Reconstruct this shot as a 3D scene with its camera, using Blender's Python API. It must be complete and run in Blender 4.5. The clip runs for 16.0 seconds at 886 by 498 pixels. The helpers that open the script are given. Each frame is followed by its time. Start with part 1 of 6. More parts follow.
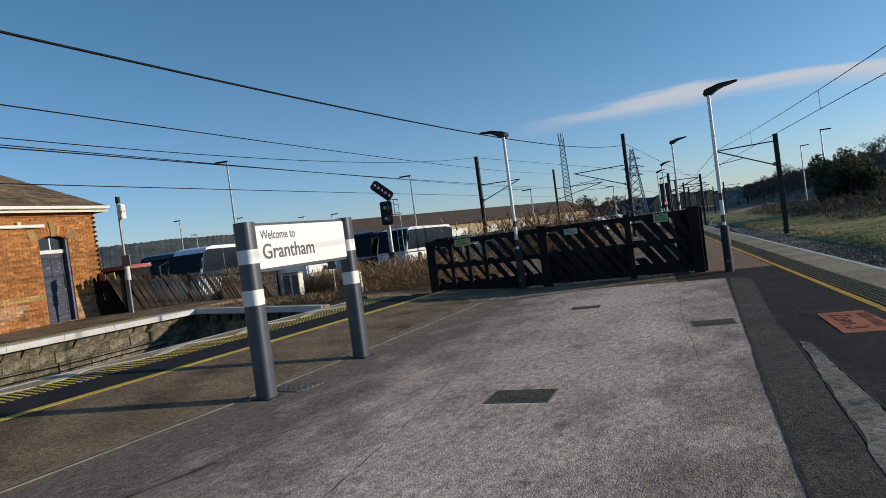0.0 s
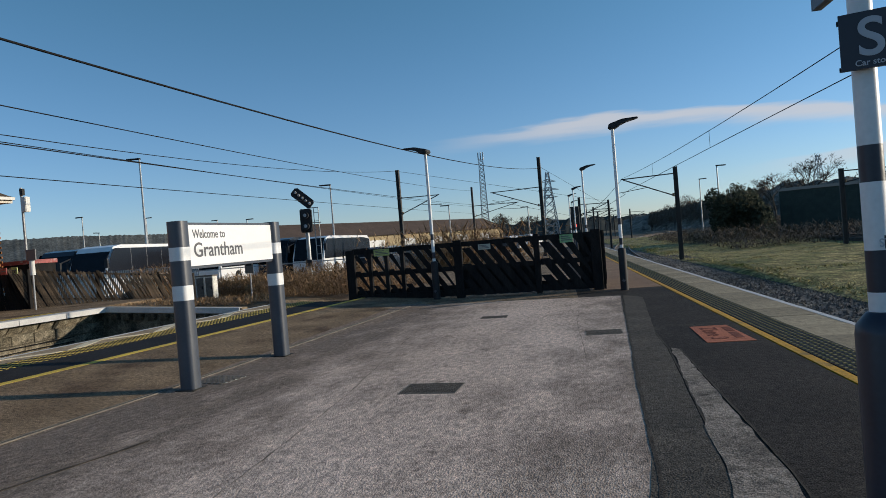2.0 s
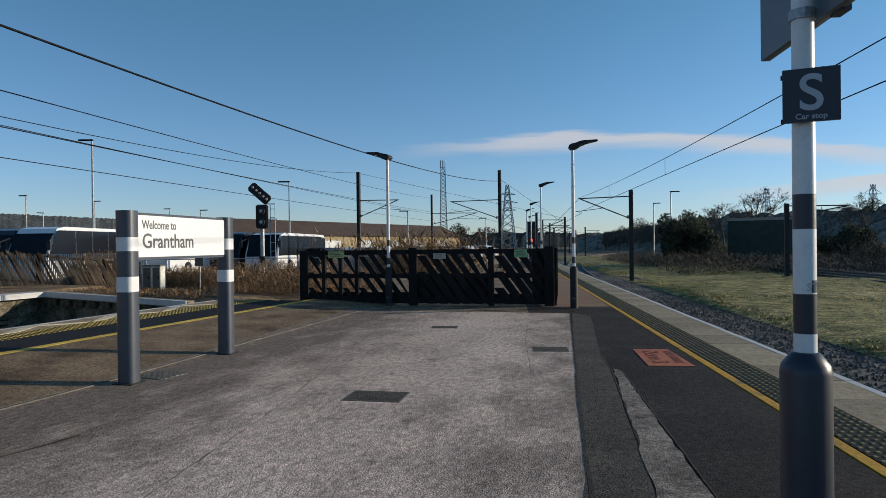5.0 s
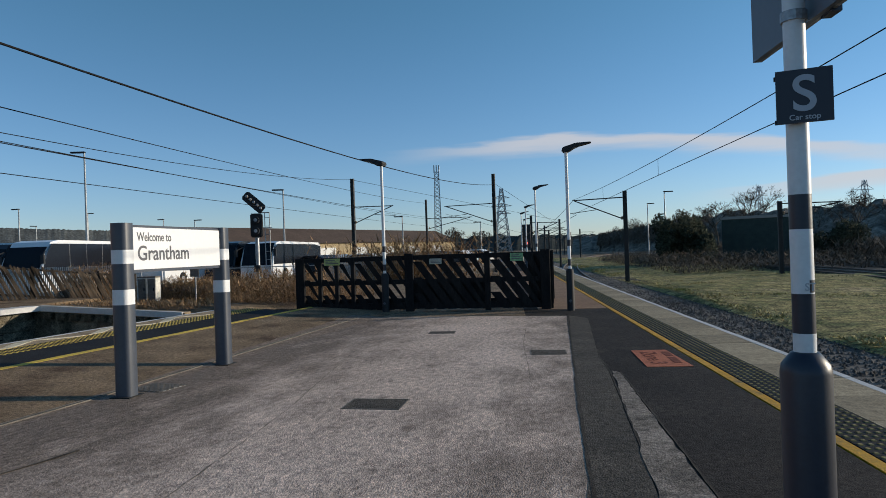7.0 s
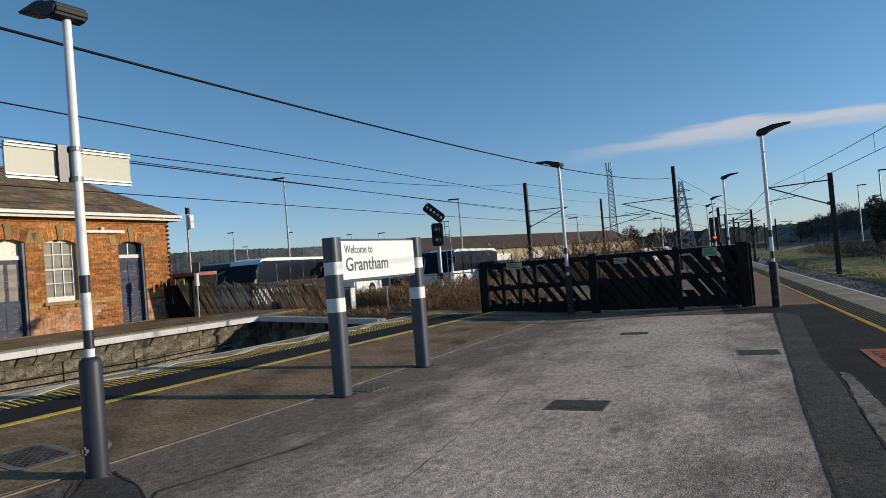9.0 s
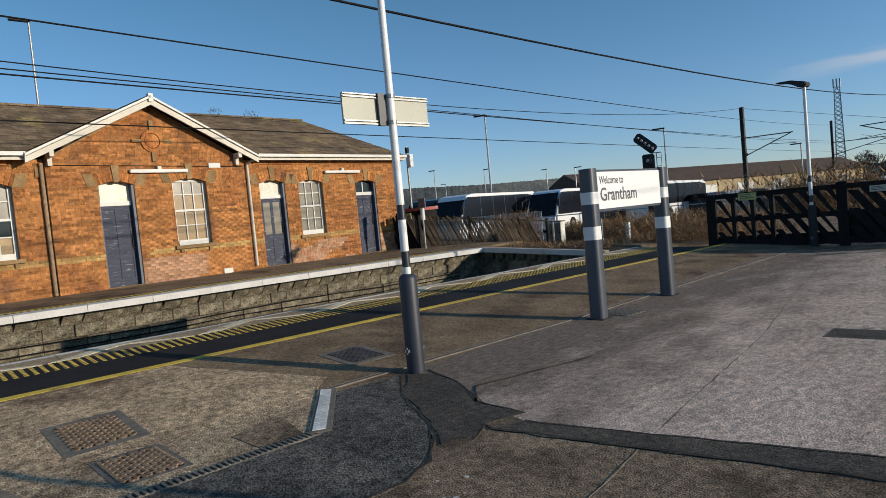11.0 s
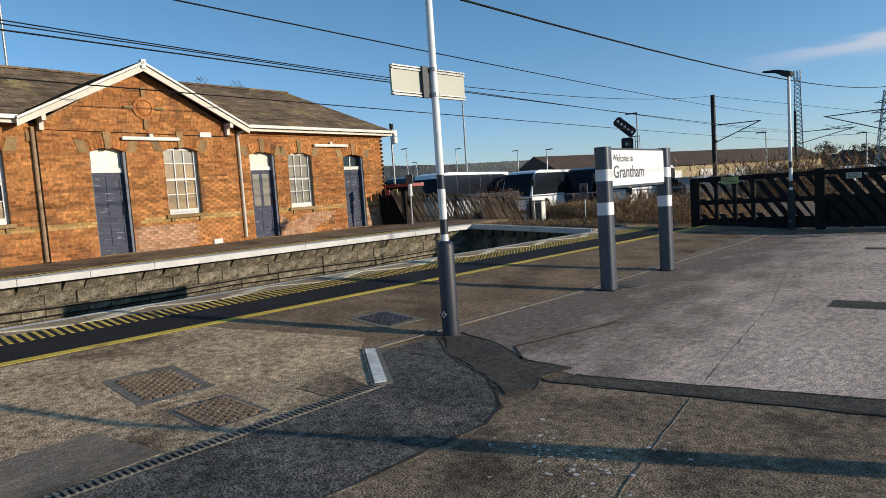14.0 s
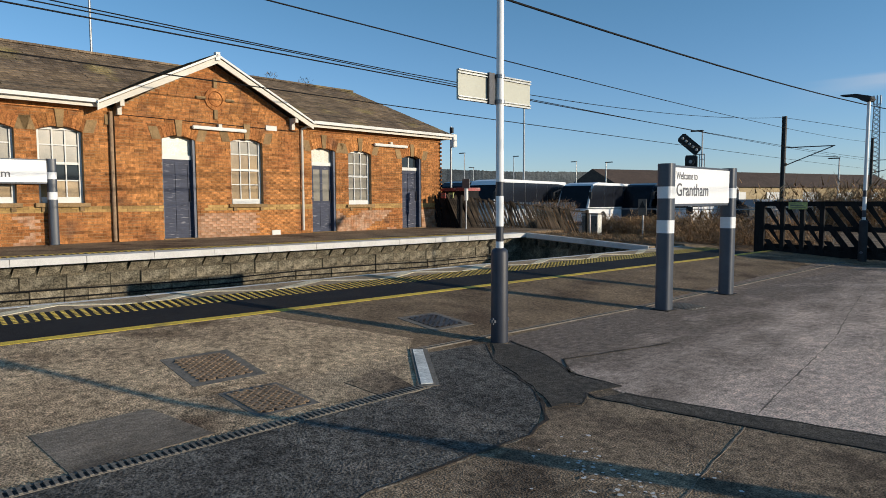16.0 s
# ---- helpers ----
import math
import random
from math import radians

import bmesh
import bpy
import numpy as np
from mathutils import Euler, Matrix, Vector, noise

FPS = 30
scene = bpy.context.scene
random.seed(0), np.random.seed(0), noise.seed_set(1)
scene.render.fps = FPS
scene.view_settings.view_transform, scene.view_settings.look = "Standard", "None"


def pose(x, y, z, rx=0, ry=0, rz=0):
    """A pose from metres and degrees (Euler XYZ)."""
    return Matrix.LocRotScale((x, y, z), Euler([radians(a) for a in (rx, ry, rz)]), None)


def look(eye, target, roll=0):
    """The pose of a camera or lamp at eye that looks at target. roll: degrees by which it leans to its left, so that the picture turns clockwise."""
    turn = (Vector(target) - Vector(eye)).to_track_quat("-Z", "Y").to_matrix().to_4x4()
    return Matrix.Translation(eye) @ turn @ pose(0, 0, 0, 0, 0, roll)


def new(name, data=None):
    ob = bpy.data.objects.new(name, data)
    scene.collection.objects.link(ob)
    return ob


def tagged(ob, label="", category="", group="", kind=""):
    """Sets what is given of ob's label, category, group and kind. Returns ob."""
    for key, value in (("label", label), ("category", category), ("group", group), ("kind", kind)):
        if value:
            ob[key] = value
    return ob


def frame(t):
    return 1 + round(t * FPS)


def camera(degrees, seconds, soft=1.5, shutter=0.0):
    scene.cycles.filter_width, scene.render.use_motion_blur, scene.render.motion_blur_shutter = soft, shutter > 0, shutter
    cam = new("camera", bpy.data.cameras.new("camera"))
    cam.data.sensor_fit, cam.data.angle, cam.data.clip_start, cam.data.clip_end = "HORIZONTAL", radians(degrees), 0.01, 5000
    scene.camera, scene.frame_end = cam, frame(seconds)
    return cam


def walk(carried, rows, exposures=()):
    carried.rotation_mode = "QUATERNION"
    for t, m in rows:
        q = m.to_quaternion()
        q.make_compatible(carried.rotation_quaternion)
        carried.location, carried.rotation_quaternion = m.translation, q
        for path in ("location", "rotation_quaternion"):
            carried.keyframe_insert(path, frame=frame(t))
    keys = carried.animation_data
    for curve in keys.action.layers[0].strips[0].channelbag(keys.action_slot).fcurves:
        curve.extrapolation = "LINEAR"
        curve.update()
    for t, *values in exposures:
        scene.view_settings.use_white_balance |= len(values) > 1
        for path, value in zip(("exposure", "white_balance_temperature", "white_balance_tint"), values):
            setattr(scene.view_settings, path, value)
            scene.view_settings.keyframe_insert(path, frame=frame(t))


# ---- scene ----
cam = camera(68.3, 16.0, soft=0.6)

PATH = [
    (0, (5.442, -2.344, 1.551), (4.508, -0.576, 1.514), -7.5),
    (0.5, (5.514, -2.577, 1.536), (4.6, -0.8, 1.47), -7.1),
    (1, (5.675, -2.769, 1.54), (4.561, -1.108, 1.522), -3.9),
    (1.5, (5.789, -2.873, 1.521), (4.858, -1.104, 1.488), -0.8),
    (2, (5.687, -3.024, 1.509), (4.989, -1.15, 1.485), -4.7),
    (2.5, (5.637, -3.032, 1.549), (4.787, -1.222, 1.598), -6.4),
    (3, (5.649, -3.042, 1.541), (4.741, -1.261, 1.567), -6.1),
    (3.5, (5.682, -3.031, 1.562), (4.904, -1.189, 1.521), -2.9),
    (4, (5.701, -3.035, 1.558), (4.992, -1.165, 1.521), -0.8),
    (4.5, (5.712, -3.056, 1.558), (5.089, -1.156, 1.554), -0.5),
    (5, (5.721, -3.053, 1.552), (5.15, -1.136, 1.541), -0.7),
    (7.5, (5.704, -3.059, 1.567), (5.146, -1.139, 1.572), -2.0),
    (8, (5.7, -3.066, 1.558), (5.129, -1.149, 1.562), -1.6),
    (8.5, (5.668, -3.05, 1.57), (4.981, -1.171, 1.577), -1.8),
    (9, (5.546, -3.188, 1.554), (4.509, -1.479, 1.6), -4.7),
    (9.5, (5.477, -3.343, 1.54), (4.168, -1.832, 1.58), -5.1),
    (10, (5.352, -3.547, 1.554), (3.824, -2.256, 1.535), -5.1),
    (10.2, (5.392, -3.654, 1.556), (3.827, -2.411, 1.505), -4.3),
    (12.3, (4.745, -4.689, 1.529), (3.553, -3.103, 1.279), -3.1),
    (12.5, (4.806, -4.719, 1.476), (3.614, -3.131, 1.24), -0.8),
    (13, (4.907, -4.813, 1.489), (3.659, -3.273, 1.22), -2.9),
    (13.5, (4.885, -4.889, 1.513), (3.538, -3.426, 1.302), -3.8),
    (14, (4.895, -4.909, 1.516), (3.483, -3.503, 1.346), -3.9),
    (14.5, (4.901, -4.914, 1.506), (3.445, -3.555, 1.326), -2.9),
    (15, (4.881, -4.928, 1.528), (3.403, -3.59, 1.376), 0.2),
    (15.5, (4.87, -4.95, 1.517), (3.362, -3.647, 1.358), 0.0),
    (16, (4.878, -4.945, 1.521), (3.36, -3.652, 1.371), -0.2),
]
walk(cam, [(t, look(eye, target, roll)) for t, eye, target, roll in PATH], ((0.0, -0.2), (8.8, -0.2), (10.0, -0.34), (12.3, -0.02), (14.5, -0.02), (16.0, -0.08)))

# ---- world, sun ----
SUN_ELEV = 12.0
SUN_DIR = Vector((0.894 * math.cos(radians(SUN_ELEV)), 0.447 * math.cos(radians(SUN_ELEV)), math.sin(radians(SUN_ELEV))))
world = bpy.data.worlds.new("sky")
scene.world = world
world.use_nodes = True
wn, wl = world.node_tree.nodes, world.node_tree.links
sky = wn.new("ShaderNodeTexSky")
sky.sky_type = 'NISHITA'
sky.sun_disc = False
sky.sun_elevation = radians(SUN_ELEV + 12)
sky.sun_rotation = math.atan2(SUN_DIR.x, SUN_DIR.y)
sky.air_density, sky.dust_density, sky.ozone_density = 1.0, 0.15, 3.2
wn["Background"].inputs["Strength"].default_value = 0.112
# two thin cloud banks low over the main line, sharp above and soft below
geo = wn.new("ShaderNodeTexCoord")
sep = wn.new("ShaderNodeSeparateXYZ")
wl.new(geo.outputs["Generated"], sep.inputs[0])


def sky_math(op, a, b=None, c=None):
    k = wn.new("ShaderNodeMath")
    k.operation = op
    for i, v in enumerate((a, b, c)):
        if v is None:
            continue
        if isinstance(v, (int, float)):
            k.inputs[i].default_value = v
        else:
            wl.new(v, k.inputs[i])
    return k.outputs[0]


def sky_step(v, lo, hi):
    k = wn.new("ShaderNodeMapRange")
    k.interpolation_type = 'SMOOTHSTEP'
    k.inputs[1].default_value, k.inputs[2].default_value = lo, hi
    wl.new(v, k.inputs[0])
    return k.outputs[0]


bearing = sky_math('DIVIDE', sep.outputs["X"], sky_math('MAXIMUM', sep.outputs["Y"], 0.05))
cmap = wn.new("ShaderNodeMapping")
cmap.inputs["Scale"].default_value = (3.0, 3.0, 30.0)
wl.new(geo.outputs["Generated"], cmap.inputs[0])
cn = wn.new("ShaderNodeTexNoise")
cn.inputs["Scale"].default_value, cn.inputs["Detail"].default_value = 2.2, 6.0
wl.new(cmap.outputs[0], cn.inputs["Vector"])
puff = sky_math('MULTIPLY_ADD', cn.outputs["Fac"], 0.030, -0.015)
off_peak = sky_math('ADD', bearing, 0.13)
crest = sky_math('MULTIPLY_ADD', sky_math('MULTIPLY', off_peak, off_peak), -0.24, 0.163)
depth1 = sky_math('ADD', sky_math('SUBTRACT', sep.outputs["Z"], crest), puff)
bank1 = sky_math('MULTIPLY', sky_math('MULTIPLY', sky_step(depth1, 0.005, -0.004), sky_step(depth1, -0.031, -0.008)),
                 sky_math('MULTIPLY', sky_step(bearing, -0.42, -0.12), sky_step(bearing, 0.55, 0.2)))
crest2 = sky_math('MULTIPLY_ADD', bearing, 0.055, 0.066)
depth2 = sky_math('ADD', sky_math('SUBTRACT', sep.outputs["Z"], crest2), sky_math('MULTIPLY', puff, 0.5))
bank2 = sky_math('MULTIPLY', sky_math('MULTIPLY', sky_step(depth2, 0.003, -0.003), sky_step(depth2, -0.026, -0.008)), sky_step(bearing, 0.05, 0.3))
mul2 = wn.new("ShaderNodeMath"); mul2.operation = 'MULTIPLY'; mul2.inputs[1].default_value = 0.75
wl.new(sky_math('MAXIMUM', bank1, bank2), mul2.inputs[0])
cmix = wn.new("ShaderNodeMix"); cmix.data_type = 'RGBA'
cmix.inputs["B"].default_value = (6.3, 6.2, 6.4, 1)
wl.new(mul2.outputs[0], cmix.inputs["Factor"]); tint = wn.new("ShaderNodeMix"); tint.data_type = 'RGBA'; tint.blend_type = 'MULTIPLY'
tint.inputs["Factor"].default_value = 1.0
tcol = wn.new("ShaderNodeMix"); tcol.data_type = 'RGBA'
tcol.inputs["A"].default_value, tcol.inputs["B"].default_value = (0.87, 0.98, 1.26, 1), (0.69, 1.05, 1.09, 1)
tz = wn.new("ShaderNodeMapRange")
tz.inputs[1].default_value, tz.inputs[2].default_value = 0.0, 0.35
wl.new(sep.outputs["Z"], tz.inputs[0]); wl.new(tz.outputs[0], tcol.inputs["Factor"]); wl.new(tcol.outputs["Result"], tint.inputs["B"])
wl.new(sky.outputs[0], tint.inputs["A"]); wl.new(tint.outputs["Result"], cmix.inputs["A"])
wl.new(cmix.outputs["Result"], wn["Background"].inputs["Color"])

sun = new("sun", bpy.data.lights.new("sun", 'SUN'))
sun.data.energy, sun.data.angle, sun.data.color = 5.0, radians(0.6), (1.0, 0.87, 0.68)
sun.matrix_world = look(SUN_DIR * 50, (0, 0, 0))


# ---- materials ----
def mat(name, a, b, rough=0.8, scale=3.0, bump=0.2, fine=60.0, metal=0.0, stain=None, stain_scale=0.6, stain_at=0.55, spread=0.0, stretch=(1, 1, 1), speck=0.25, stain2=None, fade=None):
    """Two colours mixed by coarse and fine noise, an optional stain with its own shape, and a fine relief."""
    m = bpy.data.materials.new(name)
    m.use_nodes = True
    n, l = m.node_tree.nodes, m.node_tree.links
    bsdf = n["Principled BSDF"]
    bsdf.inputs["Roughness"].default_value = rough
    bsdf.inputs["Metallic"].default_value = metal
    if rough >= 0.85:
        bsdf.inputs["Specular IOR Level"].default_value = 0.15
    co = n.new("ShaderNodeTexCoord")
    mp = n.new("ShaderNodeMapping")
    mp.inputs["Scale"].default_value = stretch
    l.new(co.outputs["Object"], mp.inputs[0])

    def noise_node(s, d=4.0):
        t = n.new("ShaderNodeTexNoise")
        t.inputs["Scale"].default_value, t.inputs["Detail"].default_value = s, d
        l.new(mp.outputs[0], t.inputs["Vector"])
        return t

    def ramp(src, lo, hi):
        r = n.new("ShaderNodeMapRange")
        r.inputs[1].default_value, r.inputs[2].default_value = lo, hi
        l.new(src, r.inputs[0])
        return r.outputs[0]

    def mix(f, x, y, kind='MIX'):
        k = n.new("ShaderNodeMix"); k.data_type = 'RGBA'; k.blend_type = kind
        for sock, v in (("Factor", f), ("A", x), ("B", y)):
            if isinstance(v, (int, float)):
                k.inputs[sock].default_value = v
            elif isinstance(v, tuple):
                k.inputs[sock].default_value = (*v, 1)
            else:
                l.new(v, k.inputs[sock])
        return k.outputs["Result"]

    big, small = noise_node(scale), noise_node(fine, 2.0)
    col = mix(ramp(big.outputs["Fac"], 0.35, 0.65), a, b)
    if stain:
        st = noise_node(stain_scale, 6.0)
        col = mix(ramp(st.outputs["Fac"], stain_at, stain_at + 0.14), col, stain)
    if stain2:
        st = noise_node(stain2[1], 5.0)
        col = mix(ramp(st.outputs["Fac"], stain2[2], stain2[2] + 0.2), col, stain2[0])
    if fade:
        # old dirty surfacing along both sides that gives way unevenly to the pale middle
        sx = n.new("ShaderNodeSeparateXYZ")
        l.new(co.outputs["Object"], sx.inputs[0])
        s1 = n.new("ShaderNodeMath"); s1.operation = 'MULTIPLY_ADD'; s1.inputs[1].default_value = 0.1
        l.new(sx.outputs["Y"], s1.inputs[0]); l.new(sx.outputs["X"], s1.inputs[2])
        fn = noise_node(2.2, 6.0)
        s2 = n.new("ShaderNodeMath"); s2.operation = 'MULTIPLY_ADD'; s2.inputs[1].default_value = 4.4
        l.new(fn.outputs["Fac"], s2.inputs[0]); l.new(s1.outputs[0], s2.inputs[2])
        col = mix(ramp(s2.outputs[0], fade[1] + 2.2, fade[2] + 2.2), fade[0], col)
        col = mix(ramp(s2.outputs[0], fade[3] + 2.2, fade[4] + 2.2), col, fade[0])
    grey = n.new("ShaderNodeCombineColor")
    v = n.new("ShaderNodeMapRange")
    v.inputs[1].default_value, v.inputs[2].default_value = 0.3, 0.7
    v.inputs[3].default_value, v.inputs[4].default_value = 1 - speck, 1 + speck
    l.new(small.outputs["Fac"], v.inputs[0])
    for i in range(3):
        l.new(v.outputs[0], grey.inputs[i])
    col = mix(1.0, col, grey.outputs[0], 'MULTIPLY')
    mid = noise_node(fine / 5.0, 5.0)
    v2 = n.new("ShaderNodeMapRange")
    v2.inputs[1].default_value, v2.inputs[2].default_value = 0.3, 0.7
    v2.inputs[3].default_value, v2.inputs[4].default_value = 1 - speck * .7, 1 + speck * .7
    l.new(mid.outputs["Fac"], v2.inputs[0])
    g2 = n.new("ShaderNodeCombineColor")
    for i in range(3):
        l.new(v2.outputs[0], g2.inputs[i])
    col = mix(1.0, col, g2.outputs[0], 'MULTIPLY')
    if spread:
        oi = n.new("ShaderNodeObjectInfo")
        gi = n.new("ShaderNodeNewGeometry")
        add = n.new("ShaderNodeMath"); add.operation = 'ADD'
        l.new(oi.outputs["Random"], add.inputs[0]); l.new(gi.outputs["Random Per Island"], add.inputs[1])
        fr = n.new("ShaderNodeMath"); fr.operation = 'FRACT'
        l.new(add.outputs[0], fr.inputs[0])
        hs = n.new("ShaderNodeHueSaturation")
        vv = n.new("ShaderNodeMapRange")
        vv.inputs[3].default_value, vv.inputs[4].default_value = 1 - spread, 1 + spread
        l.new(fr.outputs[0], vv.inputs[0]); l.new(vv.outputs[0], hs.inputs["Value"])
        l.new(col, hs.inputs["Color"])
        col = hs.outputs[0]
    l.new(col, bsdf.inputs["Base Color"])
    if bump:
        bp = n.new("ShaderNodeBump")
        bp.inputs["Strength"].default_value, bp.inputs["Distance"].default_value = bump, 0.012
        l.new(small.outputs["Fac"], bp.inputs["Height"]); l.new(bp.outputs[0], bsdf.inputs["Normal"])
    return m


def glass_mat(name, tint=(0.02, 0.025, 0.03), rough=0.05):
    m = bpy.data.materials.new(name)
    m.use_nodes = True
    b = m.node_tree.nodes["Principled BSDF"]
    b.inputs["Base Color"].default_value = (*tint, 1)
    b.inputs["Roughness"].default_value = rough
    b.inputs["IOR"].default_value = 1.5
    return m


def glow_mat(name, colour, strength):
    m = bpy.data.materials.new(name)
    m.use_nodes = True
    b = m.node_tree.nodes["Principled BSDF"]
    b.inputs["Base Color"].default_value = (*colour, 1)
    b.inputs["Emission Color"].default_value = (*colour, 1)
    b.inputs["Emission Strength"].default_value = strength
    return m


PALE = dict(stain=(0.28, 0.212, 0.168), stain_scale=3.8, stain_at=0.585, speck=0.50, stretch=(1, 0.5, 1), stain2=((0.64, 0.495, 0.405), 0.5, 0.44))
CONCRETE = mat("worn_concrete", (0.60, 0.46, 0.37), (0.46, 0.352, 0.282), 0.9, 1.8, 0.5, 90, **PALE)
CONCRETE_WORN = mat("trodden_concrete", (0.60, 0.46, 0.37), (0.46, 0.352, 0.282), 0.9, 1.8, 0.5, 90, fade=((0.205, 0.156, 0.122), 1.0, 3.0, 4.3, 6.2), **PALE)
KERB_WORN = mat("worn_kerb_concrete", (0.30, 0.25, 0.205), (0.17, 0.14, 0.115), 0.9, 2.6, 0.7, 80, stain=(0.10, 0.085, 0.07), stain_scale=3.5, stain_at=0.53, speck=0.5)
ASPH_BROWN = mat("brown_asphalt", (0.25, 0.18, 0.115), (0.15, 0.105, 0.066), 0.9, 1.3, 0.8, 120, stain=(0.085, 0.055, 0.036), stain_scale=0.9, stain_at=0.54, speck=0.6)
ASPH_SAND = mat("sandy_asphalt", (0.50, 0.37, 0.235), (0.33, 0.235, 0.15), 0.9, 1.3, 1.0, 70, stain=(0.13, 0.085, 0.052), stain_scale=1.1, stain_at=0.54, speck=0.75)
ASPH_GREY = mat("grey_asphalt", (0.26, 0.21, 0.162), (0.18, 0.146, 0.113), 0.9, 1.5, 0.6, 120, stain=(0.12, 0.097, 0.076), stain_scale=1.3, stain_at=0.54, speck=0.4, stretch=(1, 0.5, 1))
ASPH_OLD = mat("old_brown_asphalt", (0.28, 0.205, 0.135), (0.18, 0.13, 0.088), 0.9, 1.4, 0.9, 75, stain=(0.10, 0.072, 0.05), stain_scale=1.5, stain_at=0.52, speck=0.7)
ASPH_DARK = mat("dark_asphalt", (0.135, 0.122, 0.105), (0.075, 0.068, 0.06), 0.88, 1.6, 1.0, 60, stain=(0.17, 0.145, 0.12), stain_scale=1.3, stain_at=0.56, speck=0.75)
ASPH_RIGHT = mat("fine_asphalt", (0.040, 0.033, 0.029), (0.026, 0.022, 0.020), 0.9, 1.0, 0.7, 80, stain=(0.060, 0.049, 0.041), stain_scale=0.8, stain_at=0.58, speck=0.7)
ASPH_PATCH = mat("patch_asphalt", (0.105, 0.088, 0.07), (0.07, 0.06, 0.05), 0.9, 1.5, 0.7, 75, speck=0.5)
TAR = mat("tar_joint", (0.045, 0.037, 0.031), (0.07, 0.058, 0.048), 0.95, 4.0, 0.5, 80)
BASE_BLUE = mat("lamp_base_blue", (0.024, 0.030, 0.047), (0.019, 0.024, 0.039), 0.5, 3.0, 0.05, 50, speck=0.08)
STUD_DULL = mat("stud_dull", (0.33, 0.23, 0.06), (0.22, 0.155, 0.05), 0.7, 6.0, 0.2, 60)
# stop post's sign board: its shadow side is put into the slate blue
BOARD_SHADED = mat("board_shaded_blue", (0.13, 0.15, 0.18), (0.115, 0.135, 0.165), 0.5, 1.0, 0.02, 30, speck=0.03)
TACT_BLACK = mat("black_paving", (0.016, 0.016, 0.018), (0.024, 0.024, 0.025), 0.85, 2.0, 0.3, 90)
STUD = mat("stud_yellow", (0.46, 0.34, 0.06), (0.34, 0.25, 0.05), 0.7, 6.0, 0.2, 60)
YELLOW = mat("line_yellow", (0.62, 0.44, 0.05), (0.5, 0.35, 0.05), 0.75, 2.5, 0.3, 70, stain=(0.25, 0.19, 0.06), stain_scale=3.0, stain_at=0.6)
COPE_MAIN = mat("cope_stone_grey", (0.37, 0.295, 0.195), (0.28, 0.225, 0.15), 0.88, 1.5, 0.3, 60, stain=(0.15, 0.12, 0.09), stain_scale=1.2, stain_at=0.60, spread=0.15, speck=0.4)
YELLOW_DEEP = mat("line_yellow_deep", (0.62, 0.31, 0.004), (0.5, 0.25, 0.006), 0.75, 2.5, 0.3, 70, stain=(0.2, 0.13, 0.04), stain_scale=3.0, stain_at=0.58)
COPE = mat("cope_stone", (0.36, 0.275, 0.18), (0.27, 0.205, 0.135), 0.88, 1.5, 0.3, 60, stain=(0.2, 0.16, 0.115), stain_scale=1.2, stain_at=0.60, spread=0.12, speck=0.35)
WHITE_LINE = mat("white_edge_paint", (0.60, 0.585, 0.565), (0.53, 0.515, 0.49), 0.75, 2.0, 0.1, 60, speck=0.1, stain=(0.35, 0.33, 0.3), stain_scale=2.0, stain_at=0.66)
STONE_WALL = mat("retaining_stone", (0.20, 0.17, 0.12), (0.125, 0.108, 0.08), 0.9, 3.5, 0.9, 35, stain=(0.055, 0.05, 0.036), stain_scale=1.6, stain_at=0.50, spread=0.22, speck=0.6, stain2=((0.40, 0.35, 0.26), 2.6, 0.60))
BALLAST = mat("ballast", (0.15, 0.135, 0.12), (0.085, 0.078, 0.072), 0.95, 2.0, 1.0, 25, stain=(0.2, 0.18, 0.15), stain_scale=0.5, speck=0.5, spread=0.4)
GRASS = mat("field_grass", (0.30, 0.235, 0.095), (0.15, 0.15, 0.048), 0.95, 0.9, 1.0, 14, stain=(0.46, 0.35, 0.18), stain_scale=0.45, stain_at=0.55, speck=0.9, stain2=((0.075, 0.08, 0.028), 0.9, 0.54))
BLADES = mat("grass_blades", (0.52, 0.41, 0.21), (0.20, 0.20, 0.06), 0.9, 0.8, 0.0, 12, spread=0.5)
GROUND = mat("dry_ground", (0.17, 0.13, 0.085), (0.11, 0.085, 0.06), 0.95, 0.5, 0.8, 14, speck=0.4)
CARPARK = mat("carpark_asphalt", (0.1, 0.1, 0.1), (0.08, 0.08, 0.08), 0.9, 0.2, 0.3, 20)
STEEL = mat("rail_steel", (0.16, 0.13, 0.11), (0.10, 0.075, 0.06), 0.45, 4.0, 0.1, 60, metal=0.7)
SLEEPER = mat("sleeper_concrete", (0.22, 0.2, 0.17), (0.16, 0.145, 0.13), 0.9, 3.0, 0.3, 40)
BRICK = mat("orange_brick", (0.41, 0.178, 0.060), (0.28, 0.108, 0.038), 0.9, 1.2, 0.5, 60, stain=(0.17, 0.08, 0.042), stain_scale=1.5, stain_at=0.58, spread=0.34, speck=0.5)
MORTAR = mat("mortar", (0.32, 0.21, 0.115), (0.23, 0.15, 0.085), 0.95, 3.0, 0.4, 60)
BRICK_BUFF = mat("buff_brick", (0.42, 0.27, 0.10), (0.31, 0.19, 0.075), 0.9, 1.5, 0.4, 70, spread=0.28)
BRICK_PALE = mat("frosted_brick", (0.44, 0.29, 0.2), (0.33, 0.15, 0.075), 0.95, 5.0, 0.6, 60, spread=0.3)
